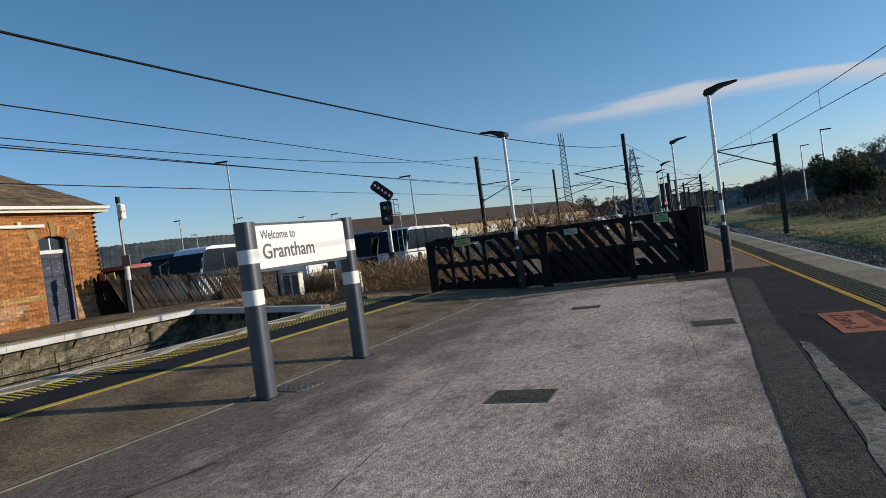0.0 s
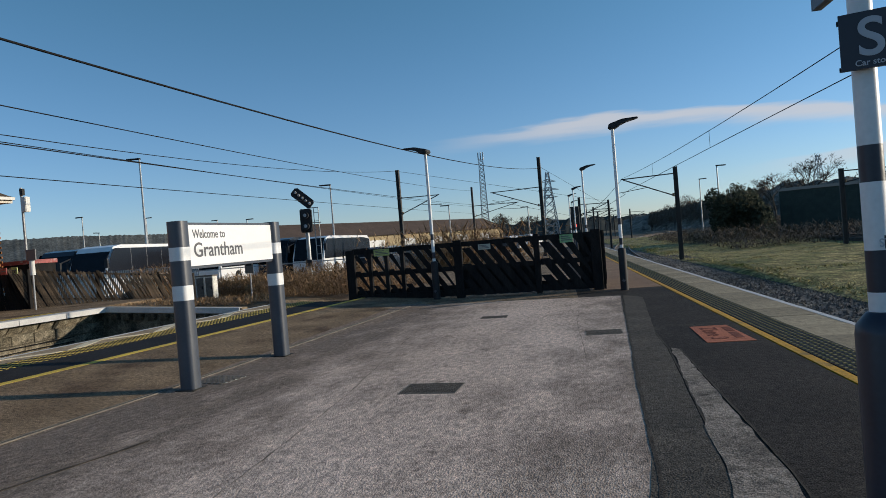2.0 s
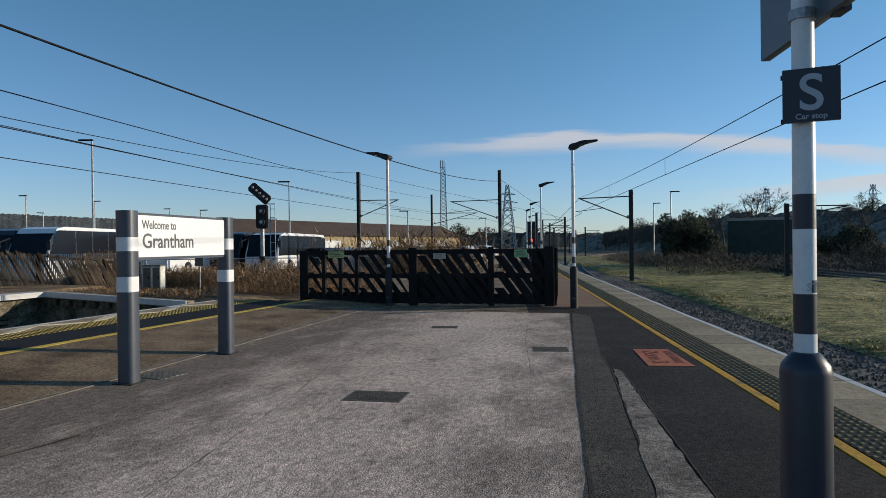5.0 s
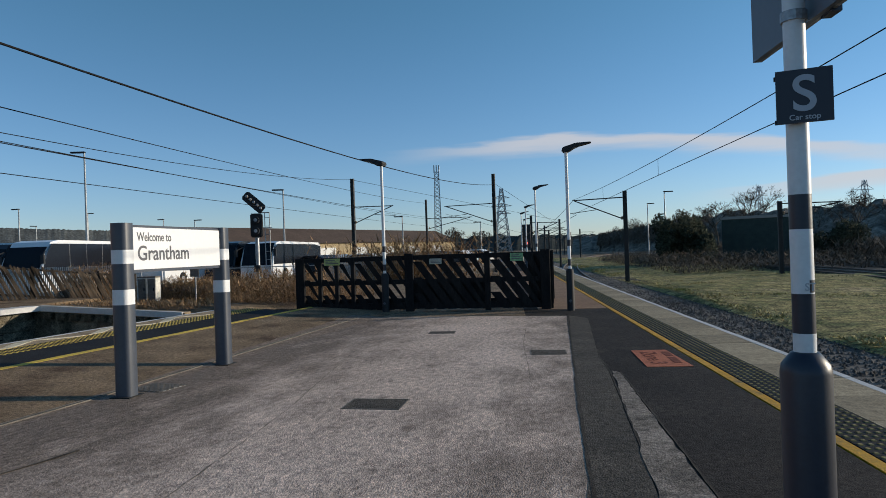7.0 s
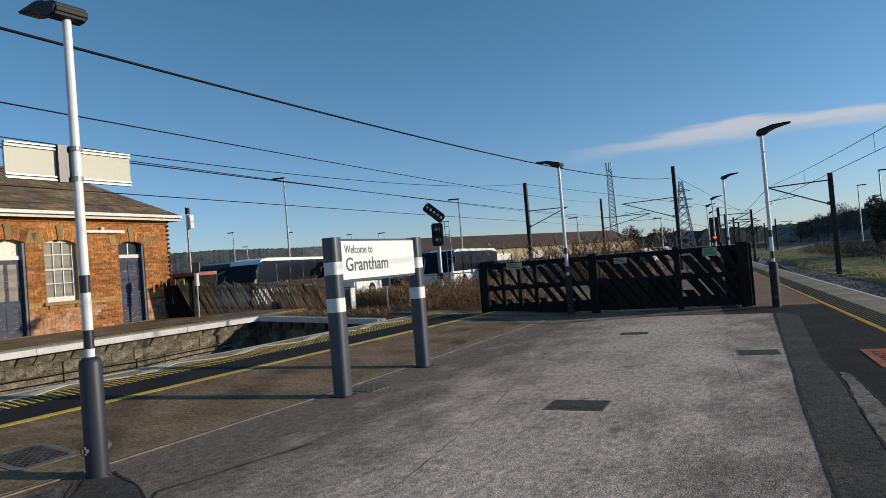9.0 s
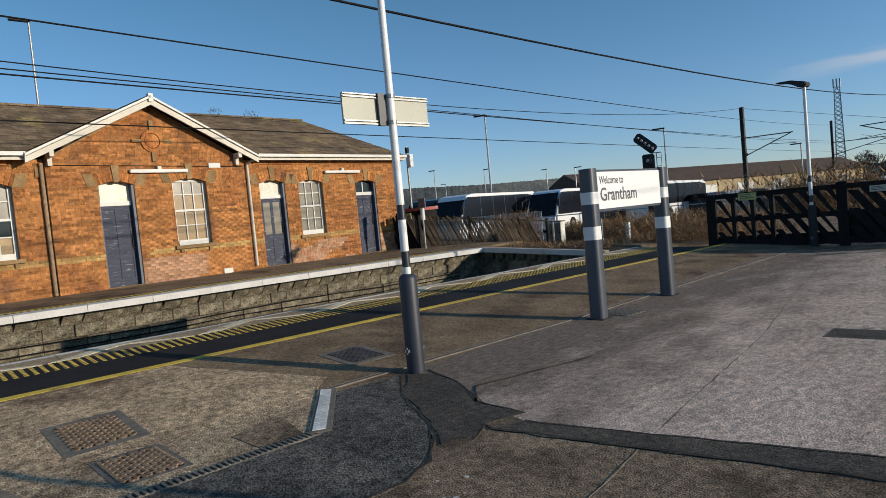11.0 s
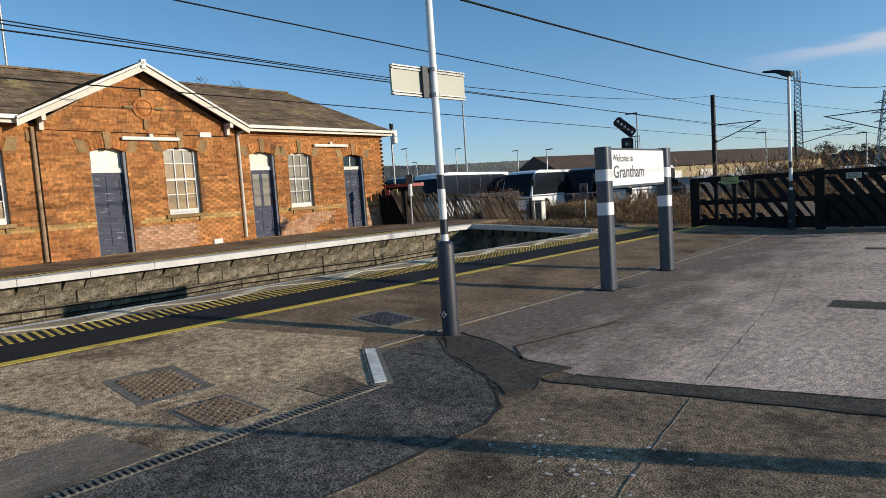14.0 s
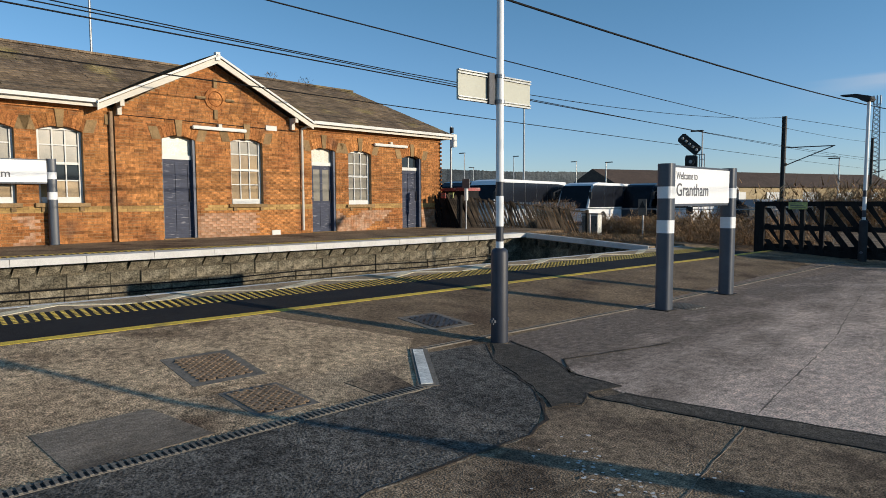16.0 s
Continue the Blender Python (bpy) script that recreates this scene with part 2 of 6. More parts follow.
SANDSTONE = mat("sandstone", (0.30, 0.195, 0.095), (0.22, 0.145, 0.075), 0.9, 2.0, 0.4, 60, spread=0.15)
SLATE = mat("roof_slate", (0.20, 0.145, 0.095), (0.125, 0.094, 0.068), 0.95, 0.8, 0.3, 30, stain=(0.23, 0.18, 0.085), stain_scale=0.7, stain_at=0.58, spread=0.3, speck=0.35)
WHITE = mat("white_paint", (0.64, 0.63, 0.60), (0.56, 0.55, 0.52), 0.5, 1.5, 0.05, 40, speck=0.05)
CREAM = mat("cream_fascia", (0.62, 0.58, 0.50), (0.54, 0.50, 0.43), 0.6, 1.5, 0.05, 40, speck=0.08)
DOOR_BLUE = mat("faded_blue_door", (0.028, 0.036, 0.072), (0.016, 0.022, 0.048), 0.65, 3.0, 0.2, 40, stain=(0.20, 0.20, 0.23), stain_scale=4.0, stain_at=0.60, stretch=(1, 1, 7.0))
FRAME_BLUE = mat("slate_blue_frame", (0.06, 0.075, 0.12), (0.045, 0.06, 0.10), 0.5, 2.0, 0.1, 40)
PANE = glass_mat("dark_pane")
PANE_FROST = mat("frosted_pane", (0.27, 0.24, 0.19), (0.19, 0.175, 0.145), 0.22, 3.0, 0.03, 40, speck=0.08)
PANE_WARM = mat("blind_pane", (0.36, 0.25, 0.13), (0.25, 0.17, 0.09), 0.2, 2.0, 0.03, 30, speck=0.1)
PANE_BOARD = mat("fanlight_board", (0.62, 0.6, 0.5), (0.55, 0.54, 0.46), 0.4, 3.0, 0.05, 30)
POST_GREY = mat("post_blue_grey", (0.062, 0.073, 0.095), (0.05, 0.06, 0.08), 0.4, 3.0, 0.05, 50, speck=0.08)
POST_NAVY = mat("post_navy", (0.022, 0.028, 0.045), (0.018, 0.022, 0.036), 0.4, 3.0, 0.05, 50, speck=0.08)
POST_WHITE = mat("post_white", (0.74, 0.75, 0.76), (0.68, 0.69, 0.7), 0.4, 2.0, 0.03, 50, speck=0.04)
GALV = mat("galvanised", (0.36, 0.37, 0.38), (0.28, 0.29, 0.3), 0.45, 4.0, 0.1, 50, metal=0.6)
MAST = mat("mast_steel", (0.045, 0.042, 0.04), (0.03, 0.028, 0.027), 0.7, 3.0, 0.1, 50)
LAMP_BLACK = mat("lamp_head", (0.010, 0.011, 0.014), (0.015, 0.016, 0.019), 0.7, 3.0, 0.05, 50)
FENCE_BLACK = mat("black_timber", (0.0125, 0.0120, 0.0130), (0.0210, 0.0195, 0.0190), 0.9, 3.0, 0.4, 60, stretch=(1, 1, 0.3))
PICKET = mat("brown_picket", (0.12, 0.088, 0.062), (0.07, 0.054, 0.04), 0.85, 2.0, 0.5, 50, stain=(0.026, 0.023, 0.02), stain_scale=2.0, stain_at=0.45, spread=0.6)
SIGN_WHITE = mat("sign_white", (0.82, 0.82, 0.82), (0.8, 0.8, 0.8), 0.35, 1.0, 0.0, 20, speck=0.02)
SIGN_GREY = mat("board_back", (0.43, 0.43, 0.36), (0.40, 0.40, 0.335), 0.5, 1.0, 0.02, 30, speck=0.03)
SIGN_NAVY = mat("sign_navy", (0.012, 0.016, 0.03), (0.014, 0.018, 0.034), 0.4, 1.0, 0.0, 20, speck=0.02)
TEXT_GREY = mat("letter_grey", (0.10, 0.10, 0.11), (0.09, 0.09, 0.1), 0.5, 1.0, 0.0, 20, speck=0.02)
TEXT_PALE = mat("letter_pale", (0.42, 0.45, 0.5), (0.4, 0.43, 0.48), 0.5, 1.0, 0.0, 20, speck=0.02)
NOTICE_GREEN = mat("notice_green", (0.22, 0.42, 0.2), (0.2, 0.38, 0.18), 0.5, 4.0, 0.0, 20)
NOTICE_LIME = mat("notice_lime", (0.42, 0.46, 0.16), (0.38, 0.42, 0.14), 0.5, 4.0, 0.0, 20)
ORANGE = mat("orange_paint", (0.50, 0.17, 0.095), (0.42, 0.14, 0.08), 0.85, 2.0, 0.4, 80, stain=(0.25, 0.11, 0.08), stain_scale=5.0, stain_at=0.6)
RUST = mat("rusty_iron", (0.33, 0.22, 0.13), (0.22, 0.15, 0.095), 0.8, 5.0, 0.3, 60)
IRON = mat("cast_iron", (0.018, 0.016, 0.014), (0.012, 0.011, 0.010), 0.8, 4.0, 0.3, 60)
SURROUND = mat("grey_surround", (0.21, 0.185, 0.155), (0.145, 0.13, 0.112), 0.85, 3.0, 0.3, 70)
CAB_WHITE = mat("cabinet_paint", (0.76, 0.74, 0.68), (0.62, 0.6, 0.54), 0.6, 3.0, 0.1, 40, stain=(0.35, 0.33, 0.28), stain_scale=5, stain_at=0.62)
COACH_WHITE = mat("coach_white", (0.75, 0.75, 0.76), (0.7, 0.7, 0.71), 0.25, 1.0, 0.0, 20, speck=0.03)
COACH_GLASS = glass_mat("coach_glass", (0.010, 0.012, 0.018), 0.25)
CAR_DARK = mat("car_dark", (0.03, 0.035, 0.045), (0.025, 0.03, 0.04), 0.25, 1.0, 0.0, 20, speck=0.02)
CAR_SILVER = mat("car_silver", (0.4, 0.41, 0.42), (0.36, 0.37, 0.38), 0.3, 1.0, 0.0, 20, metal=0.4, speck=0.02)
TYRE = mat("tyre", (0.02, 0.02, 0.02), (0.025, 0.025, 0.025), 0.85, 4.0, 0.1, 40)
SHED_ROOF = mat("shed_roof", (0.105, 0.075, 0.06), (0.085, 0.062, 0.05), 0.9, 0.5, 0.2, 10)
SHED_WALL = mat("shed_wall", (0.42, 0.33, 0.2), (0.34, 0.27, 0.17), 0.9, 0.5, 0.2, 10)
RED_PLASTIC = mat("red_panel", (0.34, 0.06, 0.055), (0.26, 0.045, 0.045), 0.6, 3.0, 0.1, 40, stain=(0.4, 0.3, 0.28), stain_scale=6.0, stain_at=0.55)
BARK = mat("bark", (0.10, 0.085, 0.07), (0.065, 0.055, 0.045), 0.95, 3.0, 0.5, 30)
BARE_TWIG = mat("fine_grey_twigs", (0.075, 0.062, 0.05), (0.05, 0.042, 0.035), 0.95, 1.0, 0.0, 20, spread=0.3)
TWIG = mat("winter_twigs", (0.17, 0.13, 0.095), (0.11, 0.085, 0.064), 0.95, 1.0, 0.0, 20, spread=0.4)
BRAMBLE = mat("dry_bramble", (0.34, 0.21, 0.11), (0.21, 0.135, 0.075), 0.95, 1.0, 0.0, 20, spread=0.5)
LEAF_DARK = mat("evergreen_leaf", (0.05, 0.055, 0.036), (0.075, 0.08, 0.05), 1.0, 0.5, 0.0, 8, spread=0.5)
HILL = mat("far_woods", (0.075, 0.085, 0.09), (0.11, 0.115, 0.11), 1.0, 0.02, 0.0, 0.6, speck=0.4)
WIRE = mat("wire", (0.008, 0.008, 0.009), (0.011, 0.011, 0.012), 0.85, 3.0, 0.0, 20)
SIGNAL_RED = glow_mat("signal_red", (1.0, 0.05, 0.03), 6.0)
LENS_GREY = mat("signal_lens", (0.35, 0.36, 0.38), (0.3, 0.31, 0.33), 0.2, 2.0, 0.0, 20)


# ---- mesh helpers ----
def box(bm, x0, y0, z0, x1, y1, z1, m=None):
    vs = [bm.verts.new(v) for v in ((x0, y0, z0), (x1, y0, z0), (x1, y1, z0), (x0, y1, z0), (x0, y0, z1), (x1, y0, z1), (x1, y1, z1), (x0, y1, z1))]
    for f in ((0, 3, 2, 1), (4, 5, 6, 7), (0, 1, 5, 4), (1, 2, 6, 5), (2, 3, 7, 6), (3, 0, 4, 7)):
        bm.faces.new([vs[i] for i in f])
    if m:
        for v in vs:
            v.co = m @ v.co
    return vs


def rod(bm, p, q, r0, r1=None, seg=10):
    """A tapered round bar from p to q."""
    p, q = Vector(p), Vector(q)
    r1 = r0 if r1 is None else r1
    turn = (q - p).to_track_quat('Z', 'Y').to_matrix()
    a, b = [], []
    for i in range(seg):
        c = Vector((math.cos(2 * math.pi * i / seg), math.sin(2 * math.pi * i / seg), 0))
        a.append(bm.verts.new(p + turn @ (c * r0)))
        b.append(bm.verts.new(q + turn @ (c * r1)))
    for i in range(seg):
        j = (i + 1) % seg
        bm.faces.new((a[i], a[j], b[j], b[i]))
    bm.faces.new(a[::-1])
    bm.faces.new(b)


def beam(bm, p, q, w, h):
    """A square bar from p to q, w across and h deep."""
    p, q = Vector(p), Vector(q)
    turn = (q - p).to_track_quat('Z', 'Y').to_matrix().to_4x4()
    box(bm, -w / 2, -h / 2, 0, w / 2, h / 2, (q - p).length, Matrix.Translation(p) @ turn)


def lathe(bm, rings, seg=20, at=(0, 0, 0)):
    """A turned body from (radius, height) rings."""
    rows = [[bm.verts.new((at[0] + r * math.cos(2 * math.pi * i / seg), at[1] + r * math.sin(2 * math.pi * i / seg), at[2] + z)) for i in range(seg)] for r, z in rings]
    for a, b in zip(rows, rows[1:]):
        for i in range(seg):
            j = (i + 1) % seg
            bm.faces.new((a[i], a[j], b[j], b[i]))
    bm.faces.new(rows[0][::-1])
    bm.faces.new(rows[-1])


def slab(bm, pts, z0, z1, zf=None):
    """An upright prism over a plan outline (counter-clockwise); zf(x, y) lifts it."""
    zf = zf or (lambda x, y: 0.0)
    a = [bm.verts.new((x, y, z0 + zf(x, y))) for x, y in pts]
    b = [bm.verts.new((x, y, z1 + zf(x, y))) for x, y in pts]
    n = len(pts)
    bm.faces.new(a[::-1])
    bm.faces.new(b)
    for i in range(n):
        bm.faces.new((a[i], a[(i + 1) % n], b[(i + 1) % n], b[i]))


def side(bm, pts, x0, x1):
    """A prism over an outline in y, z, from x0 to x1."""
    a = [bm.verts.new((x0, y, z)) for y, z in pts]
    b = [bm.verts.new((x1, y, z)) for y, z in pts]
    n = len(pts)
    bm.faces.new(a[::-1])
    bm.faces.new(b)
    for i in range(n):
        bm.faces.new((a[i], a[(i + 1) % n], b[(i + 1) % n], b[i]))
    return a + b


def tube(bm, pts, r, seg=6):
    """One continuous round cable through the points."""
    pts = [Vector(p) for p in pts]
    d = (pts[-1] - pts[0]).normalized()
    u = d.cross(Vector((0, 0, 1))).normalized()
    w = u.cross(d)
    rows = [[bm.verts.new(c + (u * math.cos(6.2832 * k / seg) + w * math.sin(6.2832 * k / seg)) * r) for k in range(seg)] for c in pts]
    for a, b in zip(rows, rows[1:]):
        for k in range(seg):
            bm.faces.new((a[k], a[(k + 1) % seg], b[(k + 1) % seg], b[k]))
    bm.faces.new(rows[0][::-1])
    bm.faces.new(rows[-1])


def mesh(name, bm, material, smooth=False):
    bmesh.ops.recalc_face_normals(bm, faces=bm.faces)
    me = bpy.data.meshes.new(name)
    bm.to_mesh(me)
    bm.free()
    for m in (material if isinstance(material, (list, tuple)) else [material]):
        me.materials.append(m)
    if smooth:
        me.shade_smooth()
        me.set_sharp_from_angle(angle=radians(40))
    return me


def part(name, bm, material, parent, label="", smooth=False):
    ob = new(name, mesh(name, bm, material, smooth))
    ob.parent = parent
    if label:
        ob["label"] = label
    return ob


def thing(name, label, category, m=None, group="", kind=""):
    ob = new(name)
    ob.empty_display_size = 0.2
    if m is not None:
        ob.matrix_world = m
    return tagged(ob, label, category, group, kind)


def solid(name, bm, material, label, category, m=None, group="", kind="", smooth=False):
    ob = new(name, mesh(name, bm, material, smooth))
    if m is not None:
        ob.matrix_world = m
    return tagged(ob, label, category, group, kind)


def raw(name, verts, faces, material, parent=None):
    me = bpy.data.meshes.new(name)
    me.from_pydata(verts, [], faces)
    me.materials.append(material)
    ob = new(name, me)
    ob.parent = parent
    return ob


def words(text, size, material, m, parent, name="lettering", depth=0.003, width=None, align='LEFT'):
    """Lettering in the built-in font, turned to a mesh, lying in the plane of m."""
    cu = bpy.data.curves.new(name, 'FONT')
    cu.body, cu.size, cu.extrude, cu.align_x, cu.offset = text, size, depth, align, size * .012
    ob = bpy.data.objects.new(name, cu)
    dg = bpy.context.evaluated_depsgraph_get()
    scene.collection.objects.link(ob)
    dg.update()
    me = bpy.data.meshes.new_from_object(ob.evaluated_get(dg))
    bpy.data.objects.remove(ob)
    xs = [v.co.x for v in me.vertices]
    if width:
        k = width / (max(xs) - min(xs))
        for v in me.vertices:
            v.co.x *= k
    me.materials.clear()
    me.materials.append(material)
    out = new(name, me)
    out.parent = parent
    out.matrix_local = m
    return out


rng = random.Random(7)

# ---- ground and platforms ----
FALL = 0.07  # the bay side of the platform rises towards its edge
DRAIN_X = -0.12


def rise(x, y=0.0):
    return FALL * max(0.0, DRAIN_X - x)


TRACK_Z = -0.95
FAR_Z = 0.5
RA = radians(10.6)  # heading of the main-line edge


def rpt(s, r, y0=0.0):
    """Plan point s metres along the main-line edge and r metres to its right; s = 0 at y = 0."""
    ox, oy = 7.66, 0.0
    return (ox - math.sin(RA) * s + math.cos(RA) * r, oy + math.cos(RA) * s + math.sin(RA) * r)


# r: yellow line -0.0, tactile, cope, edge
R_YEL, R_TAC0, R_TAC1, R_EDGE = 0.0, 0.14, 0.58, 1.34

bm = bmesh.new()
N = 60
ring = []
for i in range(N):
    a = 2 * math.pi * i / N
    ring.append(bm.verts.new((3500 * math.cos(a), 3500 * math.sin(a), TRACK_Z - 0.05)))
bm.faces.new(ring)
solid("ground", bm, GROUND, "dry brown open ground round the station", "ground", kind="structure")

# main platform body, in strips across
EDGE_L = -4.18


def strip(name, xa, xb, material, label, y0=-40.0, y1=11.3, z=0.0, depth=0.35, category="paving"):
    bm = bmesh.new()
    slab(bm, [(xa, y0), (xb, y0), (xb, y1), (xa, y1)], z - depth, z, lambda x, y: rise(x))
    return solid(name, bm, material, label, category, kind="structure")


strip("platform_bay_side", -2.45, DRAIN_X, ASPH_BROWN, "brown weathered asphalt beside the bay platform edge", y1=14.0)
strip("platform_bay_black_strip", -3.28, -2.57, TACT_BLACK, "smooth black paving between yellow line and studs", y1=11.6)
bm = bmesh.new()
slab(bm, [(DRAIN_X, -40), (14.5, -40), rpt(-40, -2.1), rpt(40, -2.1), (-8, 40), (-8, 14), (DRAIN_X, 14)], -0.4, 0.0)
solid("platform_surface", bm, ASPH_OLD, "old brown asphalt platform surface with stains", "platform", kind="structure")
bm = bmesh.new()
slab(bm, [rpt(-40, -2.1), rpt(-40, R_YEL - 0.07), rpt(60, R_YEL - 0.07), rpt(60, -2.1)], -0.4, 0.0)
solid("platform_main_side", bm, ASPH_RIGHT, "dark fine asphalt beside the main line edge", "platform", kind="structure")
bm = bmesh.new()
slab(bm, [rpt(-40, R_TAC0 - 0.07), rpt(-40, R_EDGE), rpt(80, R_EDGE), rpt(80, R_TAC0 - 0.07)], -0.95, -0.06)
solid("platform_main_wall", bm, STONE_WALL, "stone platform wall facing the main line", "platform", kind="structure")
bm = bmesh.new()
slab(bm, [(EDGE_L + 0.08, -40), (-3.2, -40), (-3.2, 11.5), (EDGE_L + 0.08, 11.3)], -1.2, -0.06, lambda x, y: rise(x))
solid("platform_bay_wall", bm, STONE_WALL, "stone platform wall facing the bay track", "platform", kind="structure")

# yellow lines
bm = bmesh.new()
slab(bm, [(-2.57, -40), (-2.45, -40), (-2.45, 12.6), (-2.57, 12.6)], -0.05, 0.004, lambda x, y: rise(x))
solid("yellow_line", bm, YELLOW, "worn yellow safety line painted on platform", "marking", kind="structure")
bm = bmesh.new()
slab(bm, [rpt(-40, -0.05), rpt(-40, 0.05), rpt(60, 0.05), rpt(60, -0.05)], -0.05, 0.004)
solid("yellow_line", bm, YELLOW_DEEP, "yellow safety line painted beside main line studs", "marking", kind="structure")


# tactile strips with raised studs
def tactile(name, a, b, count, cross, frame_fn, label, stud_mat):
    bm = bmesh.new()
    p = [frame_fn(*c) for c in ((a, 0), (a, cross), (b, cross), (b, 0))]
    vs = [bm.verts.new(v) for v in p] + [bm.verts.new((v[0], v[1], v[2] - 0.06)) for v in p]
    bm.faces.new(vs[:4])
    for i in range(4):
        j = (i + 1) % 4
        bm.faces.new((vs[i], vs[j], vs[4 + j], vs[4 + i]))
    ob = solid(name, bm, TACT_BLACK, label, "tactile paving", kind="structure")
    verts, faces = [], []
    step = (b - a) / count
    for i in range(count):
        for k in range(6):
            s, r = a + (i + 0.5) * step, cross * (k + 0.5) / 6
            o = len(verts)
            for h, w in ((0.0, 0.025), (0.006, 0.017)):
                for c in ((-w, -w * 0.7), (w, -w * 0.7), (w, w * 0.7), (-w, w * 0.7)):
                    q = frame_fn(s + c[0], r + c[1])
                    verts.append((q[0], q[1], q[2] + h))
            faces += [(o + 4, o + 5, o + 6, o + 7)] + [(o + e, o + (e + 1) % 4, o + 4 + (e + 1) % 4, o + 4 + e) for e in range(4)]
    st = raw("studs", verts, faces, stud_mat, ob)
    st["kind"] = "stuff"
    return ob


tactile("tactile_bay", -9.0, 11.5, 205, 0.44, lambda s, r: (-3.28 - r, s, rise(-3.28 - r) + 0.002), "black tactile paving with worn yellow studs at bay edge", STUD)
tactile("tactile_main", -6.0, 40.0, 440, 0.44, lambda s, r: (*rpt(s, R_TAC0 + r - 0.07), 0.002), "dark tactile paving with worn studs at main line edge", STUD_DULL)

# copings, slab by slab
cope_l = thing("bay_coping", "beige stone coping slabs with white edge line", "coping", kind="structure")
bm = bmesh.new()
slab(bm, [(0, 0), (0.40, 0), (0.40, 0.89), (0, 0.89)], -0.12, 0.0, lambda x, y: FALL * (0.40 - x))
me = mesh("slab", bm, COPE)
bm = bmesh.new()
slab(bm, [(0, 0), (0.075, 0), (0.075, 0.895), (0, 0.895)], -0.12, 0.0, lambda x, y: FALL * (0.075 - x))
mew = mesh("edge", bm, WHITE_LINE)
for i in range(24):
    y = -9.6 + i * 0.9
    if y > 10.5:
        continue
    for n_, d_, x_ in (("slab", me, EDGE_L + 0.06), ("edge", mew, EDGE_L - 0.018)):
        o = new(n_, d_)
        o.parent = cope_l
        o.location = (x_, y, rise(x_ + (0.40 if n_ == "slab" else 0.075)) + rng.uniform(-0.003, 0.003))
cope_r = thing("main_coping", "pale stone coping slabs with white edge line", "coping", kind="structure")
bm = bmesh.new()
slab(bm, [(0, 0), (0.66, 0), (0.66, 0.89), (0, 0.89)], -0.12, 0.0)
me = mesh("slab", bm, COPE_MAIN)
bm = bmesh.new()
slab(bm, [(0, 0), (0.09, 0), (0.09, 0.895), (0, 0.895)], -0.12, 0.0)
mew = mesh("edge", bm, WHITE_LINE)
for i in range(66):
    for n_, d_, r_ in (("slab", me, 0.52), ("edge", mew, 1.19)):
        o = new(n_, d_)
        o.parent = cope_r
        px, py = rpt(-4 + i * 0.9, r_)
        o.location, o.rotation_euler = (px, py, rng.uniform(-0.003, 0.003)), (0, 0, RA)

# bay track pit
bm = bmesh.new()
slab(bm, [(-8.7, -40), (-4.0, -40), (-4.0, 11.5), (-8.7, 11.5)], -1.0, -0.62)
solid("track_bed", bm, BALLAST, "dirty ballast bed of the bay track", "ballast", kind="structure")


def stones(name, count, region, size, material, label, zf):
    """Loose stones scattered on a plan region."""
    verts, faces = [], []
    r = random.Random(count)
    for _ in range(count):
        x, y = region(r)
        z, s = zf(x, y), size * r.uniform(0.5, 1.3)
        o = len(verts)
        a0 = r.uniform(0, 6.3)
        for k in range(4):
            a = a0 + k * 1.57 + r.uniform(-0.4, 0.4)
            verts.append((x + s * math.cos(a), y + s * math.sin(a), z - 0.3 * s))
        verts.append((x + r.uniform(-.3, .3) * s, y + r.uniform(-.3, .3) * s, z + s * r.uniform(0.5, 1.0)))
        faces += [(o + k, o + (k + 1) % 4, o + 4) for k in range(4)]
    ob = raw(name, verts, faces, material)
    return tagged(ob, label, "stones", kind="stuff")


stones("ballast_stones", 14000, lambda r: (r.uniform(-8.6, -4.3), r.uniform(-8, 10.5)), 0.035, BALLAST, "loose grey ballast stones in the bay", lambda x, y: -0.61)


def rail(name, pts, label):
    bm = bmesh.new()
    for a, b in zip(pts, pts[1:]):
        beam(bm, a, b, 0.07, 0.15)
    return solid(name, bm, STEEL, label, "rail", kind="structure")


for x in (-7.1, -5.67):
    rail("rail", [(x, -40, -0.52), (x, 9.6, -0.52)], "rusty steel rail of the bay track")

# far platform: deck, white-edged coping, stone face with corbels
FAR_EDGE = -8.62
deck = [(-30, -40), (FAR_EDGE - 0.45, -40), (FAR_EDGE - 0.45, 10.2), (-9.3, 10.4), (-9.3, 12.5), (-30, 12.5)]
bm = bmesh.new()
slab(bm, deck, -1.0, FAR_Z)
solid("far_platform", bm, ASPH_BROWN, "brown asphalt platform in front of the brick building", "platform", kind="structure")
cope_f = thing("far_coping", "white painted coping along the far platform edge", "coping", kind="structure")
bm = bmesh.new()
slab(bm, [(0, 0), (0.5, 0), (0.5, 1.19), (0, 1.19)], -0.13, 0.0)
me = mesh("slab", bm, WHITE_LINE)
for i in range(18):
    y = -11.75 + i * 1.2
    if y > 8.7:
        continue
    o = new("slab", me)
    o.parent = cope_f
    o.location = (FAR_EDGE - 0.45 + rng.uniform(-.008, .008), y, FAR_Z + 0.01)
END = lambda x, y: FAR_Z - max(0.0, x - FAR_EDGE) * 0.045
bm = bmesh.new()
slab(bm, [(FAR_EDGE - 0.45, 9.86), (FAR_EDGE + 0.05, 9.84), (-4.35, 9.80), (-4.35, 10.08), (FAR_EDGE - 0.45, 10.3)], -0.14, 0.012, END)
solid("bay_end_coping", bm, COPE, "white-edged stone coping round the end of the bay", "coping", kind="structure")
bm = bmesh.new()
